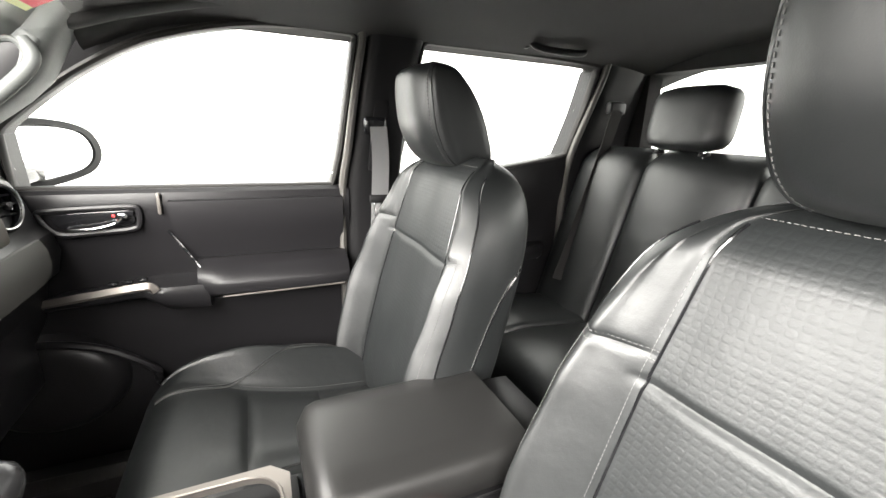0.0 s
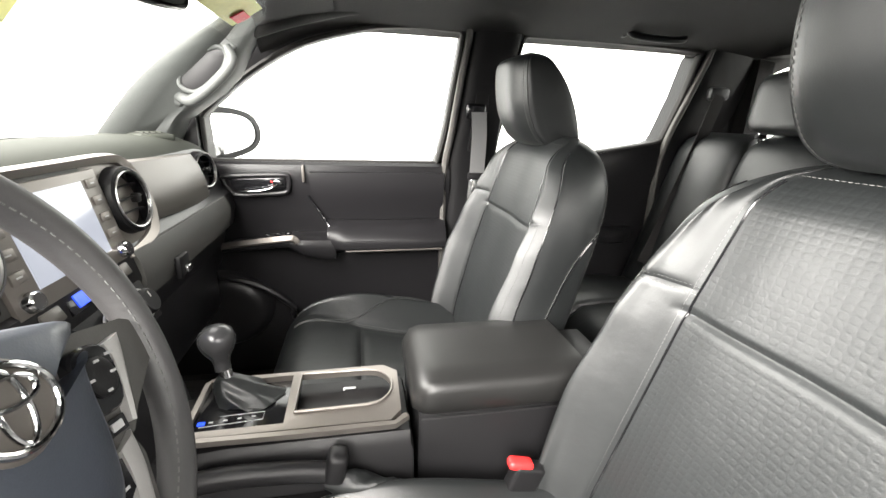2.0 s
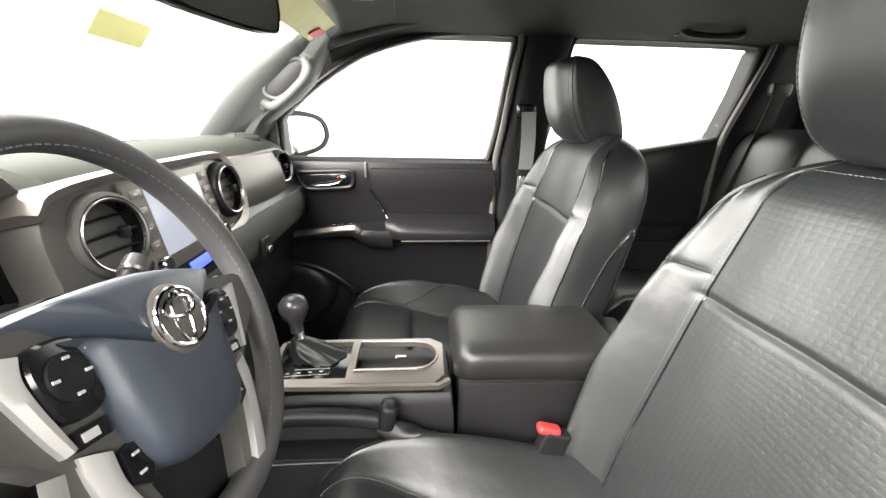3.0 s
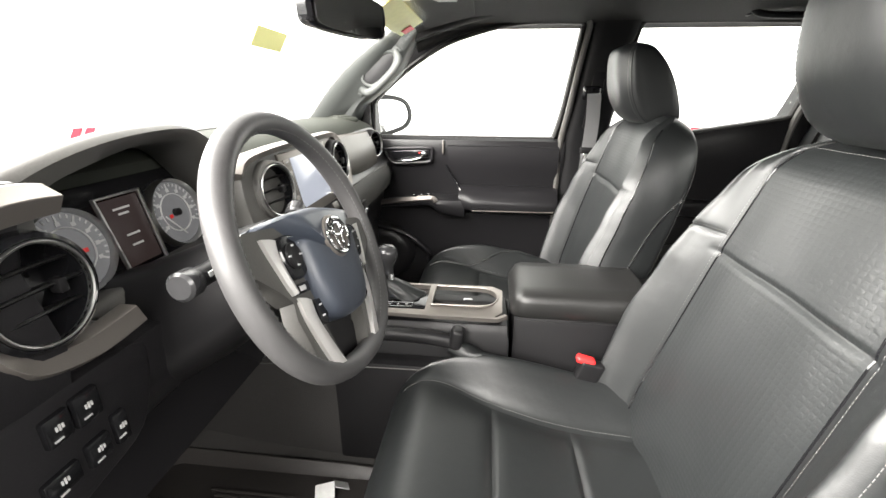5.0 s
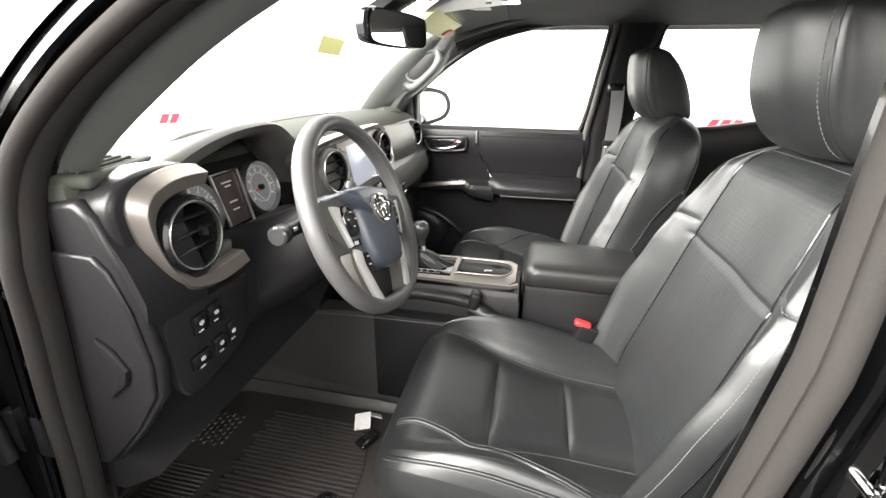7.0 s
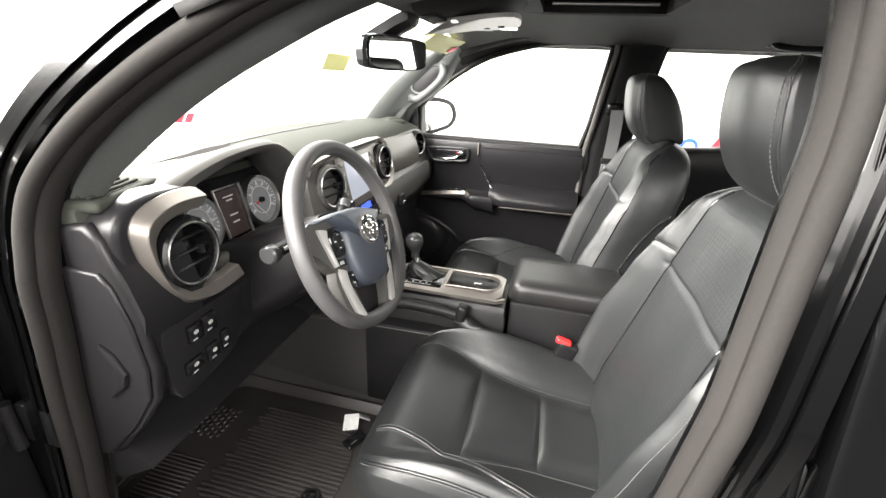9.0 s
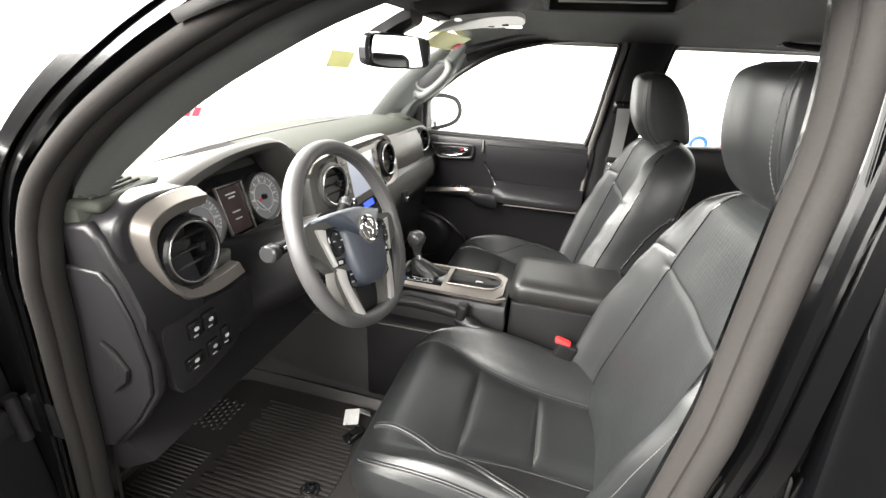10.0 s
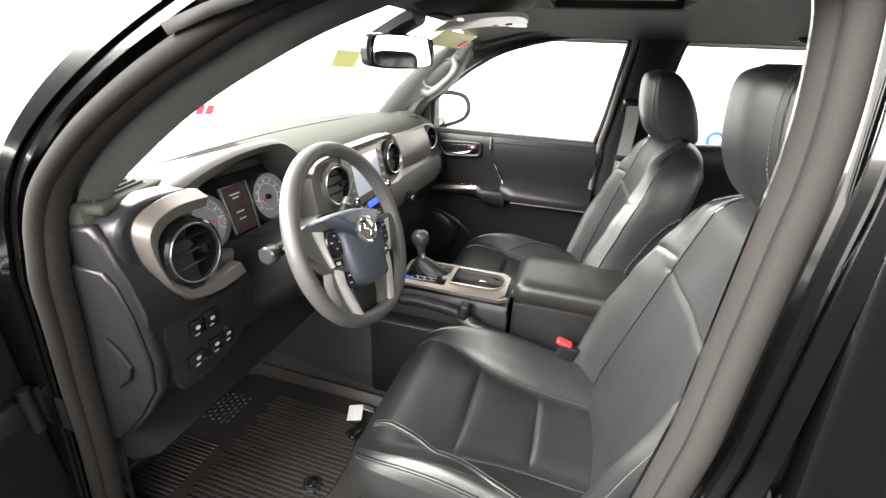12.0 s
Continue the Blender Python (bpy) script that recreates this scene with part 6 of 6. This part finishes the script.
def hvac():
    h = thing("climate_panel", (-0.18, 0.0, 1.05), "black climate control panel with clock and round knobs", "control panel")
    tilt = Matrix.Translation((-0.156, 0, 1.176)) @ pose(0, 0, 0, 0, -24, 0)
    part("panel", moved(prism([(-0.115, -0.060), (-0.120, 0.055), (0.120, 0.055), (0.115, -0.060)], "x", -0.05, 0.0, 0.006), tilt), PLASTIC, h)
    part("clock_bezel", moved(prism([(-0.052, 0.022), (-0.052, 0.050), (0.052, 0.050), (0.052, 0.022)], "x", 0.0, 0.006, 0.003), tilt), GLOSS, h)
    part("clock_display", moved(rbox((0.007, -0.006, 0.036), (0.002, 0.062, 0.018), 0), tilt), BLUE, h, "blue lit clock display")
    for k in range(2):
        part("rocker", moved(rbox((0.004, 0.082 - 0.164 * k, 0.036), (0.010, 0.036, 0.020), 0.003), tilt), GREYTRIM, h)
    for y in (-0.075, 0.0, 0.075):
        kn = part("knob", moved(lathe([(0.022, 0), (0.021, 0.018), (0.018, 0.022), (0.004, 0.022)], (0, y, -0.022), (1, 0, 0), 28), tilt), PLASTIC, h)
        part("knob_ring", moved(tube([Vector((0.006, y, -0.022)) + p for p in ring_about(Vector((1, 0, 0)), 0.0235, 28)], 0.0022, 6, up=(1, 0, 0), closed=True), tilt), ALU, kn)
        part("mark", moved(rbox((0.0225, y, -0.012), (0.001, 0.002, 0.010), 0), tilt), WHITEMARK, kn)
    rings = []
    for x, z, w in ((-0.17, 1.115, 0.125), (-0.145, 1.06, 0.118), (-0.115, 1.01, 0.108), (-0.10, 0.96, 0.10)):
        rings.append([Vector((x + d, a * w, z)) for a, d in ((-1, -0.16), (-1, -0.02), (-0.9, 0.0), (0.9, 0.0), (1, -0.02), (1, -0.16))])
    part("lower_console", loft(rings), DOORSOFT, h)


hvac()


# ---- steering wheel ----
def steering_wheel():
    C = Vector((-0.017, -0.392, 1.280))
    M = Matrix.Translation(C) @ pose(0, 0, 0, 0, -22, 0) @ pose(0, 0, 0, -13.5, 0, 0)     # local x points to the driver, y across, z up; turned a little
    w = thing("steering_wheel", C, "black leather steering wheel with satin spokes and round emblem", "steering wheel")
    R = 0.1765
    N = 96
    P = lambda x, y, z: M @ Vector((x, y, z))
    full = [(0.0142 * math.cos(q), 0.0160 * math.sin(q)) for q in [2 * math.pi * i / 16 for i in range(16)]]
    rings = []
    for i in range(N):
        a = 2 * math.pi * i / N
        k = 1 + 0.10 * max(0, math.cos((a - radians(38)) * 1.0)) ** 12 + 0.10 * max(0, math.cos(a - radians(142))) ** 12
        flat = 0.010 * max(0.0, -math.sin(a)) ** 6
        c = Vector((0, (R) * math.cos(a), (R - flat) * math.sin(a)))
        rad = Vector((0, math.cos(a), math.sin(a)))
        rings.append([M @ (c + rad * (p * k) + Vector((q * k, 0, 0))) for p, q in full])
    data = loft(rings + [rings[0]], True, False)
    grip = lambda i: (radians(8) < (2 * math.pi * (i // 16) / N) < radians(62)) or (radians(118) < (2 * math.pi * (i // 16) / N) < radians(172))
    part("rim", subset(data, lambda i: not grip(i)), WHEEL, w, "smooth black leather rim", angle=60)
    # grips take the same lightened tone as the rim
    perf = leather("perforated_leather", (0.050, 0.048, 0.049), 0.50, 0.07)
    half = lambda i: (i // 16) < N // 4
    part("rim_grip", subset(data, lambda i: grip(i) and half(i)), perf, w, "perforated leather grip section", angle=60)
    part("rim_grip", subset(data, lambda i: grip(i) and not half(i)), perf, w, "perforated leather grip section", angle=60)
    st = dashes([M @ Vector((0.010, (R - 0.0125) * math.cos(a), (R - 0.0125) * math.sin(a))) for a in [2 * math.pi * i / 160 for i in range(161)]], 0.0045, 0.0035, 0.0008)
    part("stitching", st, STITCH, w, "grey rim stitching")
    # hub pad
    hub = curve2([(-0.132, 0.026), (-0.122, 0.036), (-0.080, 0.046), (0.0, 0.053), (0.080, 0.046), (0.122, 0.036), (0.132, 0.026), (0.104, 0.022), (0.080, 0.016), (0.073, -0.006), (0.068, -0.045), (0.056, -0.084), (0.032, -0.099), (0.0, -0.102), (-0.032, -0.099), (-0.056, -0.084), (-0.068, -0.045), (-0.073, -0.006), (-0.080, 0.016), (-0.104, 0.022)], 4)
    rings = [[P(d - 0.9 * max(0.0, abs(y) - 0.085) * (1 if d > 0 else 0), y * k, -0.02 + (z + 0.02) * k) for y, z in hub] for d, k in ((-0.035, 0.94), (-0.012, 1.0), (0.012, 1.0), (0.022, 0.95), (0.027, 0.84), (0.030, 0.5), (0.031, 0.15))]
    part("airbag_cover", loft(rings), HUB, w, "smooth dark blue-grey airbag cover", angle=50)
    em = part("emblem", lathe([(0.030, 0.0), (0.030, 0.004), (0.028, 0.006), (0.005, 0.006)], P(0.0275, 0, 0.006), M.to_3x3() @ Vector((1, 0, 0)), 32), GREYTRIM, w, "round chrome emblem")
    def oval(ry, rz, dz, r):
        return part("emblem_bar", tube([P(0.0350, ry * math.cos(q), 0.006 + dz + rz * math.sin(q)) for q in [2 * math.pi * i / 28 for i in range(28)]], r, 8, up=M.to_3x3() @ Vector((1, 0, 0)), closed=True), CHROME, em)
    oval(0.029, 0.0245, 0, 0.0024)
    oval(0.019, 0.0085, 0.0085, 0.0020)
    oval(0.0095, 0.0215, 0.0, 0.0018)
    for k in range(3):
        part("embossed_mark", loft([[P(0.0275 + d, (0.014 - 0.004 * k) * a, -0.046 - 0.008 * k + b) for a, b in ((-1, -0.0015), (1, -0.0015), (1, 0.0015), (-1, 0.0015))] for d in (0.0, 0.0022)]), GREYTRIM, w)
    # side spokes with switches
    for s in (-1, 1):
        sp = [(0.062 * s, 0.030), (0.100 * s, 0.034), (0.150 * s, 0.032), (0.170 * s, 0.024), (0.170 * s, -0.006), (0.124 * s, -0.040), (0.108 * s, -0.056), (0.060 * s, -0.062)]
        spk = part("spoke", loft([[P(d, y, z) for y, z in sp] for d in (-0.018, 0.003, 0.006)]), HOOD, w)
        # satin piece outside the switches, wide at the rim and folding down
        a = spline([(0.132, 0.022, 0), (0.128, 0.006, 0), (0.121, -0.014, 0), (0.114, -0.034, 0), (0.108, -0.048, 0)], 5)
        b = spline([(0.110, 0.018, 0), (0.113, 0.004, 0), (0.110, -0.014, 0), (0.105, -0.032, 0), (0.101, -0.046, 0)], 5)
        part("spoke_trim", loft([[P(0.004, p.x * s, p.y), P(0.011, p.x * s, p.y), P(0.014, p.lerp(q, 0.5).x * s, p.lerp(q, 0.5).y), P(0.013, q.x * s, q.y), P(0.004, q.x * s, q.y)] for p, q in zip(a, b)]), SILVER, spk, "satin silver strip")
        pd = curve2([(0.072 * s, 0.018), (0.092 * s, 0.022), (0.108 * s, 0.016), (0.110 * s, -0.004), (0.103 * s, -0.028), (0.086 * s, -0.032), (0.070 * s, -0.026), (0.068 * s, -0.004)], 3)
        pad = part("switch_pad", loft([[P(d, 0.089 * s + (y - 0.089 * s) * k, -0.004 + (z + 0.004) * k) for y, z in pd] for d, k in ((0.002, 1.0), (0.0125, 1.0), (0.0145, 0.92), (0.0148, 0.4))]), GLOSS, spk, "glossy black multifunction switch")
        part("switch_disc", loft([[P(d, 0.089 * s + 0.0155 * k * math.cos(q), -0.004 + 0.0165 * k * math.sin(q)) for q in [2 * math.pi * i / 20 for i in range(20)]] for d, k in ((0.012, 1.0), (0.0168, 0.96), (0.0175, 0.8), (0.0165, 0.45), (0.0163, 0.1))]), PLASTIC, spk)
        for dy, dz in ((0.0115, 0), (-0.0115, 0), (0, 0.012), (0, -0.012), (0.017, 0.014)):
            part("symbol", loft([[P(d, 0.089 * s + dy + a, -0.004 + dz + b) for a, b in ((-0.0024, -0.001), (0.0024, -0.001), (0.0024, 0.001), (-0.0024, 0.001))] for d in (0.0138, 0.0182)]), WHITEMARK, pad)
        part("button", loft([[P(d, 0.086 * s + a, -0.043 + b) for a, b in ((-0.013, -0.006), (0.013, -0.006), (0.013, 0.006), (-0.013, 0.006))] for d in (0.0, 0.0105)]), GLOSS, spk)
        part("symbol", loft([[P(d, 0.088 * s + a, -0.043 + b) for a, b in ((-0.006, -0.003), (0.006, -0.003), (0.006, 0.003), (-0.006, 0.003))] for d in (0.0098, 0.0114)]), WHITEMARK, spk)
        # lower spoke: black body, satin face that narrows towards the rim
        lo = [(0.056 * s, -0.054), (0.104 * s, -0.048), (0.110 * s, -0.076), (0.096 * s, -0.136), (0.068 * s, -0.166), (0.034 * s, -0.168), (0.050 * s, -0.125), (0.058 * s, -0.095)]
        ls = part("lower_spoke", loft([[P(d, y, z) for y, z in lo] for d in (-0.016, 0.004)]), HOOD, w)
        ia = spline([(0.100, -0.052, 0), (0.098, -0.080, 0), (0.088, -0.115, 0), (0.076, -0.145, 0), (0.064, -0.166, 0)], 5)
        ib = spline([(0.080, -0.060, 0), (0.079, -0.084, 0), (0.068, -0.115, 0), (0.055, -0.145, 0), (0.040, -0.168, 0)], 5)
        part("spoke_insert", loft([[P(0.001, p.x * s, p.y), P(0.009, p.x * s, p.y), P(0.0125, p.lerp(q, 0.4).x * s, p.lerp(q, 0.4).y), P(0.011, q.x * s, q.y), P(0.001, q.x * s, q.y)] for p, q in zip(ia, ib)]), SILVER, ls, "satin silver spoke insert")
        rk = [(0.062 * s, -0.062), (0.076 * s, -0.064), (0.076 * s, -0.088), (0.062 * s, -0.096), (0.056 * s, -0.084)]
        part("rocker", loft([[P(d, y, z) for y, z in rk] for d in (0.002, 0.012)]), GLOSS, ls)
        for dz in (-0.070, -0.084):
            part("symbol", loft([[P(d, 0.067 * s + a, dz + b) for a, b in ((-0.003, -0.001), (0.003, -0.001), (0.003, 0.001), (-0.003, 0.001))] for d in (0.0115, 0.0128)]), WHITEMARK, ls)
    # rear shell that closes the wheel below the cover
    part("lower_shell", loft([[P(d, 0.060 * k * math.cos(q), -0.135 + 0.040 * k * math.sin(q)) for q in [2 * math.pi * i / 24 for i in range(24)]] for d, k in ((-0.030, 0.8), (-0.022, 1.0), (-0.016, 0.9))]), PLASTIC, w)
    # column, shroud and stalks
    col = thing("steering_column", (-0.16, -0.37, 1.20), "black plastic steering column shroud with two stalks", "steering column")
    ax = M.to_3x3() @ Vector((1, 0, 0))
    rings = []
    for d, ry, rz, dz in ((-0.045, 0.062, 0.058, 0), (-0.09, 0.074, 0.066, -0.006), (-0.15, 0.080, 0.075, -0.015), (-0.22, 0.088, 0.085, -0.025), (-0.30, 0.095, 0.095, -0.03)):
        rings.append([P(d, ry * math.copysign(abs(math.cos(q)) ** 0.7, math.cos(q)), dz + rz * math.copysign(abs(math.sin(q)) ** 0.7, math.sin(q))) for q in [2 * math.pi * i / 28 for i in range(28)]])
    part("shroud", loft(rings), PLASTIC, col)
    part("hub_boss", tube([P(-0.05, 0, 0), P(-0.01, 0, 0)], 0.05, 20, up=(0, 1, 0)), PLASTIC, col)
    for s, e in ((-1, (-0.103, -0.552, 1.288)), (1, (-0.115, -0.235, 1.292))):
        a = P(-0.085, 0.060 * s, 0.02)
        b = Vector(e)
        stalk = part("stalk", tube([a, a.lerp(b, 0.5), a.lerp(b, 0.78)], 0.013, 12, up=(0, 0, 1), scale=[1.2, 0.95, 1.0]), PLASTIC, col)
        part("stalk_knob", tube([a.lerp(b, 0.76), a.lerp(b, 0.79), a.lerp(b, 0.97), b], 0.0165, 16, up=(0, 0, 1), scale=[0.85, 1.0, 1.0, 0.8]), KNOB, stalk, "ribbed grey end knob")
        part("mark", rbox(a.lerp(b, 0.62) + Vector((0.012, 0, 0.004)), (0.002, 0.010, 0.006), 0), WHITEMARK, stalk)


steering_wheel()


# ---- centre console ----
def centre_console():
    c = thing("centre_console", (0.20, 0.01, 0.62), "black centre console with satin surround and padded lid", "centre console")
    # front part under the selector
    rings = []
    for x, z in ((-0.16, 0.955), (-0.08, 0.978), (0.0, 0.985), (0.27, 0.985), (0.275, 0.97)):
        rings.append([Vector((x, y, zz)) for y, zz in ((-0.098, 0.60), (-0.092, 0.86), (-0.078, z - 0.02), (-0.066, z - 0.004), (0.080, z - 0.004), (0.094, z - 0.02), (0.108, 0.86), (0.112, 0.60))])
    part("front_body", loft(rings), PLASTIC, c)
    outer = [(-0.064, -0.050), (-0.052, -0.062), (0.240, -0.062), (0.258, -0.045), (0.260, 0.058), (0.236, 0.080), (-0.052, 0.075), (-0.064, 0.062)]
    hole1 = [(-0.056, -0.052), (0.078, -0.050), (0.078, 0.068), (-0.056, 0.064)]
    hole2 = [(0.092, -0.034), (0.205, -0.032)] + [(0.208 + 0.040 * math.cos(q), 0.018 + 0.049 * math.sin(q)) for q in [-math.pi / 2 + math.pi * i / 10 for i in range(11)]] + [(0.205, 0.068), (0.092, 0.069)]
    bm = bmesh.new()
    for loop in (outer, hole1, hole2):
        vs = [bm.verts.new((x, y, 0.998 + 0.02 * max(0, -x) - 0.012 * max(0.0, -y / 0.07) ** 2)) for x, y in loop]
        for a, b in zip(vs, vs[1:] + vs[:1]):
            bm.edges.new((a, b))
    bmesh.ops.triangle_fill(bm, edges=bm.edges[:], use_beauty=True)
    ext = bmesh.ops.extrude_face_region(bm, geom=bm.faces[:])
    for g in ext["geom"]:
        if isinstance(g, bmesh.types.BMVert):
            g.co.z += 0.012
    bm.verts.index_update()
    data = [tuple(v.co) for v in bm.verts], [tuple(v.index for v in f.verts) for f in bm.faces]
    bm.free()
    part("satin_surround", data, SATIN, c, "satin silver console surround")
    part("side_rail", sweep([Vector((-0.07, -0.072, 0.988)), Vector((0.10, -0.073, 0.986)), Vector((0.245, -0.071, 0.984)), Vector((0.264, -0.055, 0.984))], [(-0.004, 0.012), (-0.006, 0.016), (0.0, 0.022), (0.008, 0.021), (0.008, 0.012)], up=(0, 0, 1)), SATIN, c, "satin silver side rail")
    part("tray_liner", join(prism([(0.085, -0.030), (0.255, -0.030), (0.255, 0.068), (0.085, 0.068)], "z", 0.935, 0.943), prism([(0.082, -0.034), (0.086, -0.034), (0.086, 0.070), (0.082, 0.070)], "z", 0.94, 1.0), prism([(0.252, -0.034), (0.257, -0.034), (0.257, 0.070), (0.252, 0.070)], "z", 0.94, 1.0)), GLOSS, c, "glossy dark cup tray")
    part("tray_edge", tube([Vector((x, y, 1.010)) for x, y in hole2], 0.0025, 6, closed=True), SATIN, c, "bright rim of the tray")
    part("tray_clip", join(rbox((0.175, 0.052, 0.985), (0.022, 0.003, 0.004), 0.001), rbox((0.165, 0.052, 0.978), (0.004, 0.003, 0.014), 0.001)), WHITEMARK, c)
    part("gate_plate", prism([(-0.056, -0.051), (0.077, -0.049), (0.077, 0.067), (-0.056, 0.063)], "z", 0.990, 1.001, 0.002), GLOSS, c, "black selector gate plate")
    for i, (x, y) in enumerate(((-0.030, -0.030), (-0.010, -0.028), (0.010, -0.026), (0.030, -0.024))):
        part("gate_mark", rbox((x, y, 1.0018), (0.006, 0.0025, 0.001), 0), WHITEMARK, c)
    part("gate_outline", tube([(-0.044, -0.040, 1.002), (0.045, -0.033, 1.002), (0.045, -0.015, 1.002), (-0.02, -0.018, 1.002)], 0.0006, 5), WHITEMARK, c)
    part("gate_lamp", rbox((-0.043, -0.032, 1.002), (0.010, 0.007, 0.002), 0), BLUE, c)
    # boot and selector
    rings = []
    for k in range(11):
        u = k / 10
        r = 0.036 * (1 - u) ** 0.8 + 0.014
        z = 1.002 + 0.036 * u
        rings.append([Vector((0.015 - 0.035 * u + r * (1.05 + 0.10 * math.sin(5 * q + 6 * u)) * math.cos(q), 0.026 + 0.012 * u + r * (0.72 + 0.08 * math.sin(4 * q + 9 * u)) * math.sin(q), z + 0.004 * math.sin(6 * q + 3 * u) * (1 - u))) for q in [2 * math.pi * i / 36 for i in range(36)]])
    part("shift_boot", loft(rings), LEATHER, c, "creased leather shift boot", angle=60)
    sh = part("selector_shaft", tube([(-0.019, 0.038, 1.026), (-0.026, 0.043, 1.056)], 0.0105, 12, up=(1, 0, 0)), CHROME, c, "chrome selector collar")
    kn = [(0.0130, 0.0), (0.0125, 0.010), (0.0150, 0.021), (0.0225, 0.033), (0.0275, 0.045), (0.0285, 0.055), (0.0260, 0.065), (0.0175, 0.073), (0.004, 0.076)]
    part("selector_knob", lathe(kn, (-0.027, 0.043, 1.050), (-0.08, 0.02, 1), 28, (1, 0, 0)), KNOB, sh, "dark grey gloss selector knob")
    # storage box with padded lid
    rings = []
    for x in (0.285, 0.295, 0.56, 0.60):
        k = 0.0 if 0.29 < x < 0.58 else 0.006
        rings.append([Vector((x, y, z)) for y, z in ((-0.070 + k, 0.60), (-0.066 + k, 0.985), (-0.060 + k, 1.002), (0.140 - k, 1.002), (0.146 - k, 0.985), (0.150 - k, 0.60))])
    part("storage_box", loft(rings), PLASTIC, c)
    rings = []
    for i in range(21):
        u = i / 20
        x = 0.276 + 0.320 * u
        e = min(1.0, u / 0.12, (1 - u) / 0.06)
        e = math.sqrt(max(0.0, 1 - (1 - e) ** 2))
        zt, zb = 1.030 + 0.032 * (0.20 + 0.80 * e), 1.006
        y0, y1 = -0.070 + 0.022 * (1 - e), 0.152 - 0.022 * (1 - e)
        ym, w = (y0 + y1) / 2, (y1 - y0) / 2
        rings.append([Vector((x, ym + a * w, zb + (zt - zb) * b)) for a, b in ((-0.97, 0), (-1.0, 0.10), (-1.0, 0.45), (-0.985, 0.66), (-0.94, 0.86), (-0.86, 0.955), (-0.5, 1.0), (0, 1.01), (0.5, 1.0), (0.86, 0.955), (0.94, 0.86), (0.985, 0.66), (1.0, 0.45), (1.0, 0.1), (0.97, 0))])
    part("armrest_lid", loft(rings), VINYL, c, "padded black vinyl armrest lid", angle=50)
    part("lid_seam", tube([(0.288, -0.073, 1.003), (0.590, -0.073, 1.003)], 0.0014, 6), PLASTIC, c)
    part("rear_ledge", prism([(0.60, -0.06), (0.66, -0.055), (0.66, 0.135), (0.60, 0.140)], "z", 1.005, 1.030, 0.008), PLASTIC, c, "black rear console latch")
    part("rear_body", rbox((0.635, 0.04, 0.82), (0.07, 0.19, 0.36), 0.02), PLASTIC, c)


centre_console()


def parking_brake():
    b = thing("parking_brake", (0.10, -0.112, 0.86), "black parking brake lever with a leather boot", "brake lever")
    path = spline([(-0.030, -0.112, 0.968), (0.02, -0.112, 0.972), (0.10, -0.112, 0.968), (0.150, -0.112, 0.960)], 6)
    part("handle", sweep(path, circle(0.0145, 14, 0.016), up=(0, 0, 1)), PLASTIC, b)
    part("end_cap", tube([(-0.048, -0.112, 0.966), (-0.030, -0.112, 0.968)], 0.013, 12, up=(0, 0, 1), scale=[0.7, 1.0]), GLOSS, b)
    rings = []
    for k in range(9):
        u = k / 8
        r = 0.013 + 0.007 * math.sin(math.pi * u) + 0.006 * u
        rings.append([Vector((0.140 + 0.115 * u, -0.112 + r * 0.75 * math.cos(q), 0.948 - 0.045 * u + r * (1 + 0.28 * math.sin(3 * q + 11 * u)) * math.sin(q))) for q in [2 * math.pi * i / 24 for i in range(24)]])
    part("boot", loft(rings), LEATHER, b, "wrinkled leather boot", angle=60)
    part("collar", rbox((0.158, -0.112, 0.972), (0.030, 0.036, 0.050), 0.010, 3, pose(0, 0, 0, 0, 12, 0)), PLASTIC, b)
    part("base", prism([(-0.12, -0.135), (0.29, -0.135), (0.29, -0.088), (-0.12, -0.088)], "z", 0.62, 0.905, 0.006), PLASTIC, b)
    rings = []
    for x, zt, zb in ((-0.50, 0.86, 0.60), (-0.34, 0.885, 0.60), (-0.22, 0.900, 0.60), (-0.12, 0.904, 0.60)):
        rings.append([Vector((x, y, z)) for y, z in ((-0.130, zb), (-0.133, zt - 0.01), (-0.128, zt), (-0.07, zt), (-0.07, zb))])
    part("front_skirt", loft(rings), CARPET, b, "carpeted console skirt ahead of the lever")
    part("base_edge", tube(spline([(-0.30, -0.136, 0.885), (-0.20, -0.138, 0.893), (-0.05, -0.138, 0.897), (0.10, -0.137, 0.899), (0.28, -0.137, 0.901)], 4), 0.0014, 6), HOOD, b)


parking_brake()


def buckle(x, y, z, name):
    k = thing(name, (x, y, 0.80), "red and black seat belt buckle beside the console", "belt buckle")
    m = pose(0, 0, 0, 6, 14, 0)
    part("case", rbox((x + 0.004, y, z - 0.050), (0.050, 0.026, 0.100), 0.006, 3, m), PLASTIC, k)
    part("release_button", rbox((x, y - 0.004, z + 0.001), (0.042, 0.022, 0.016), 0.007, 3, m), REDPLASTIC, k, "red release button")
    part("stalk", tube([(x + 0.01, y, 0.84), (x + 0.03, y, 0.70)], 0.012, 10, up=(1, 0, 0)), PLASTIC, k)


buckle(0.436, -0.122, 0.945, "driver_belt_buckle")
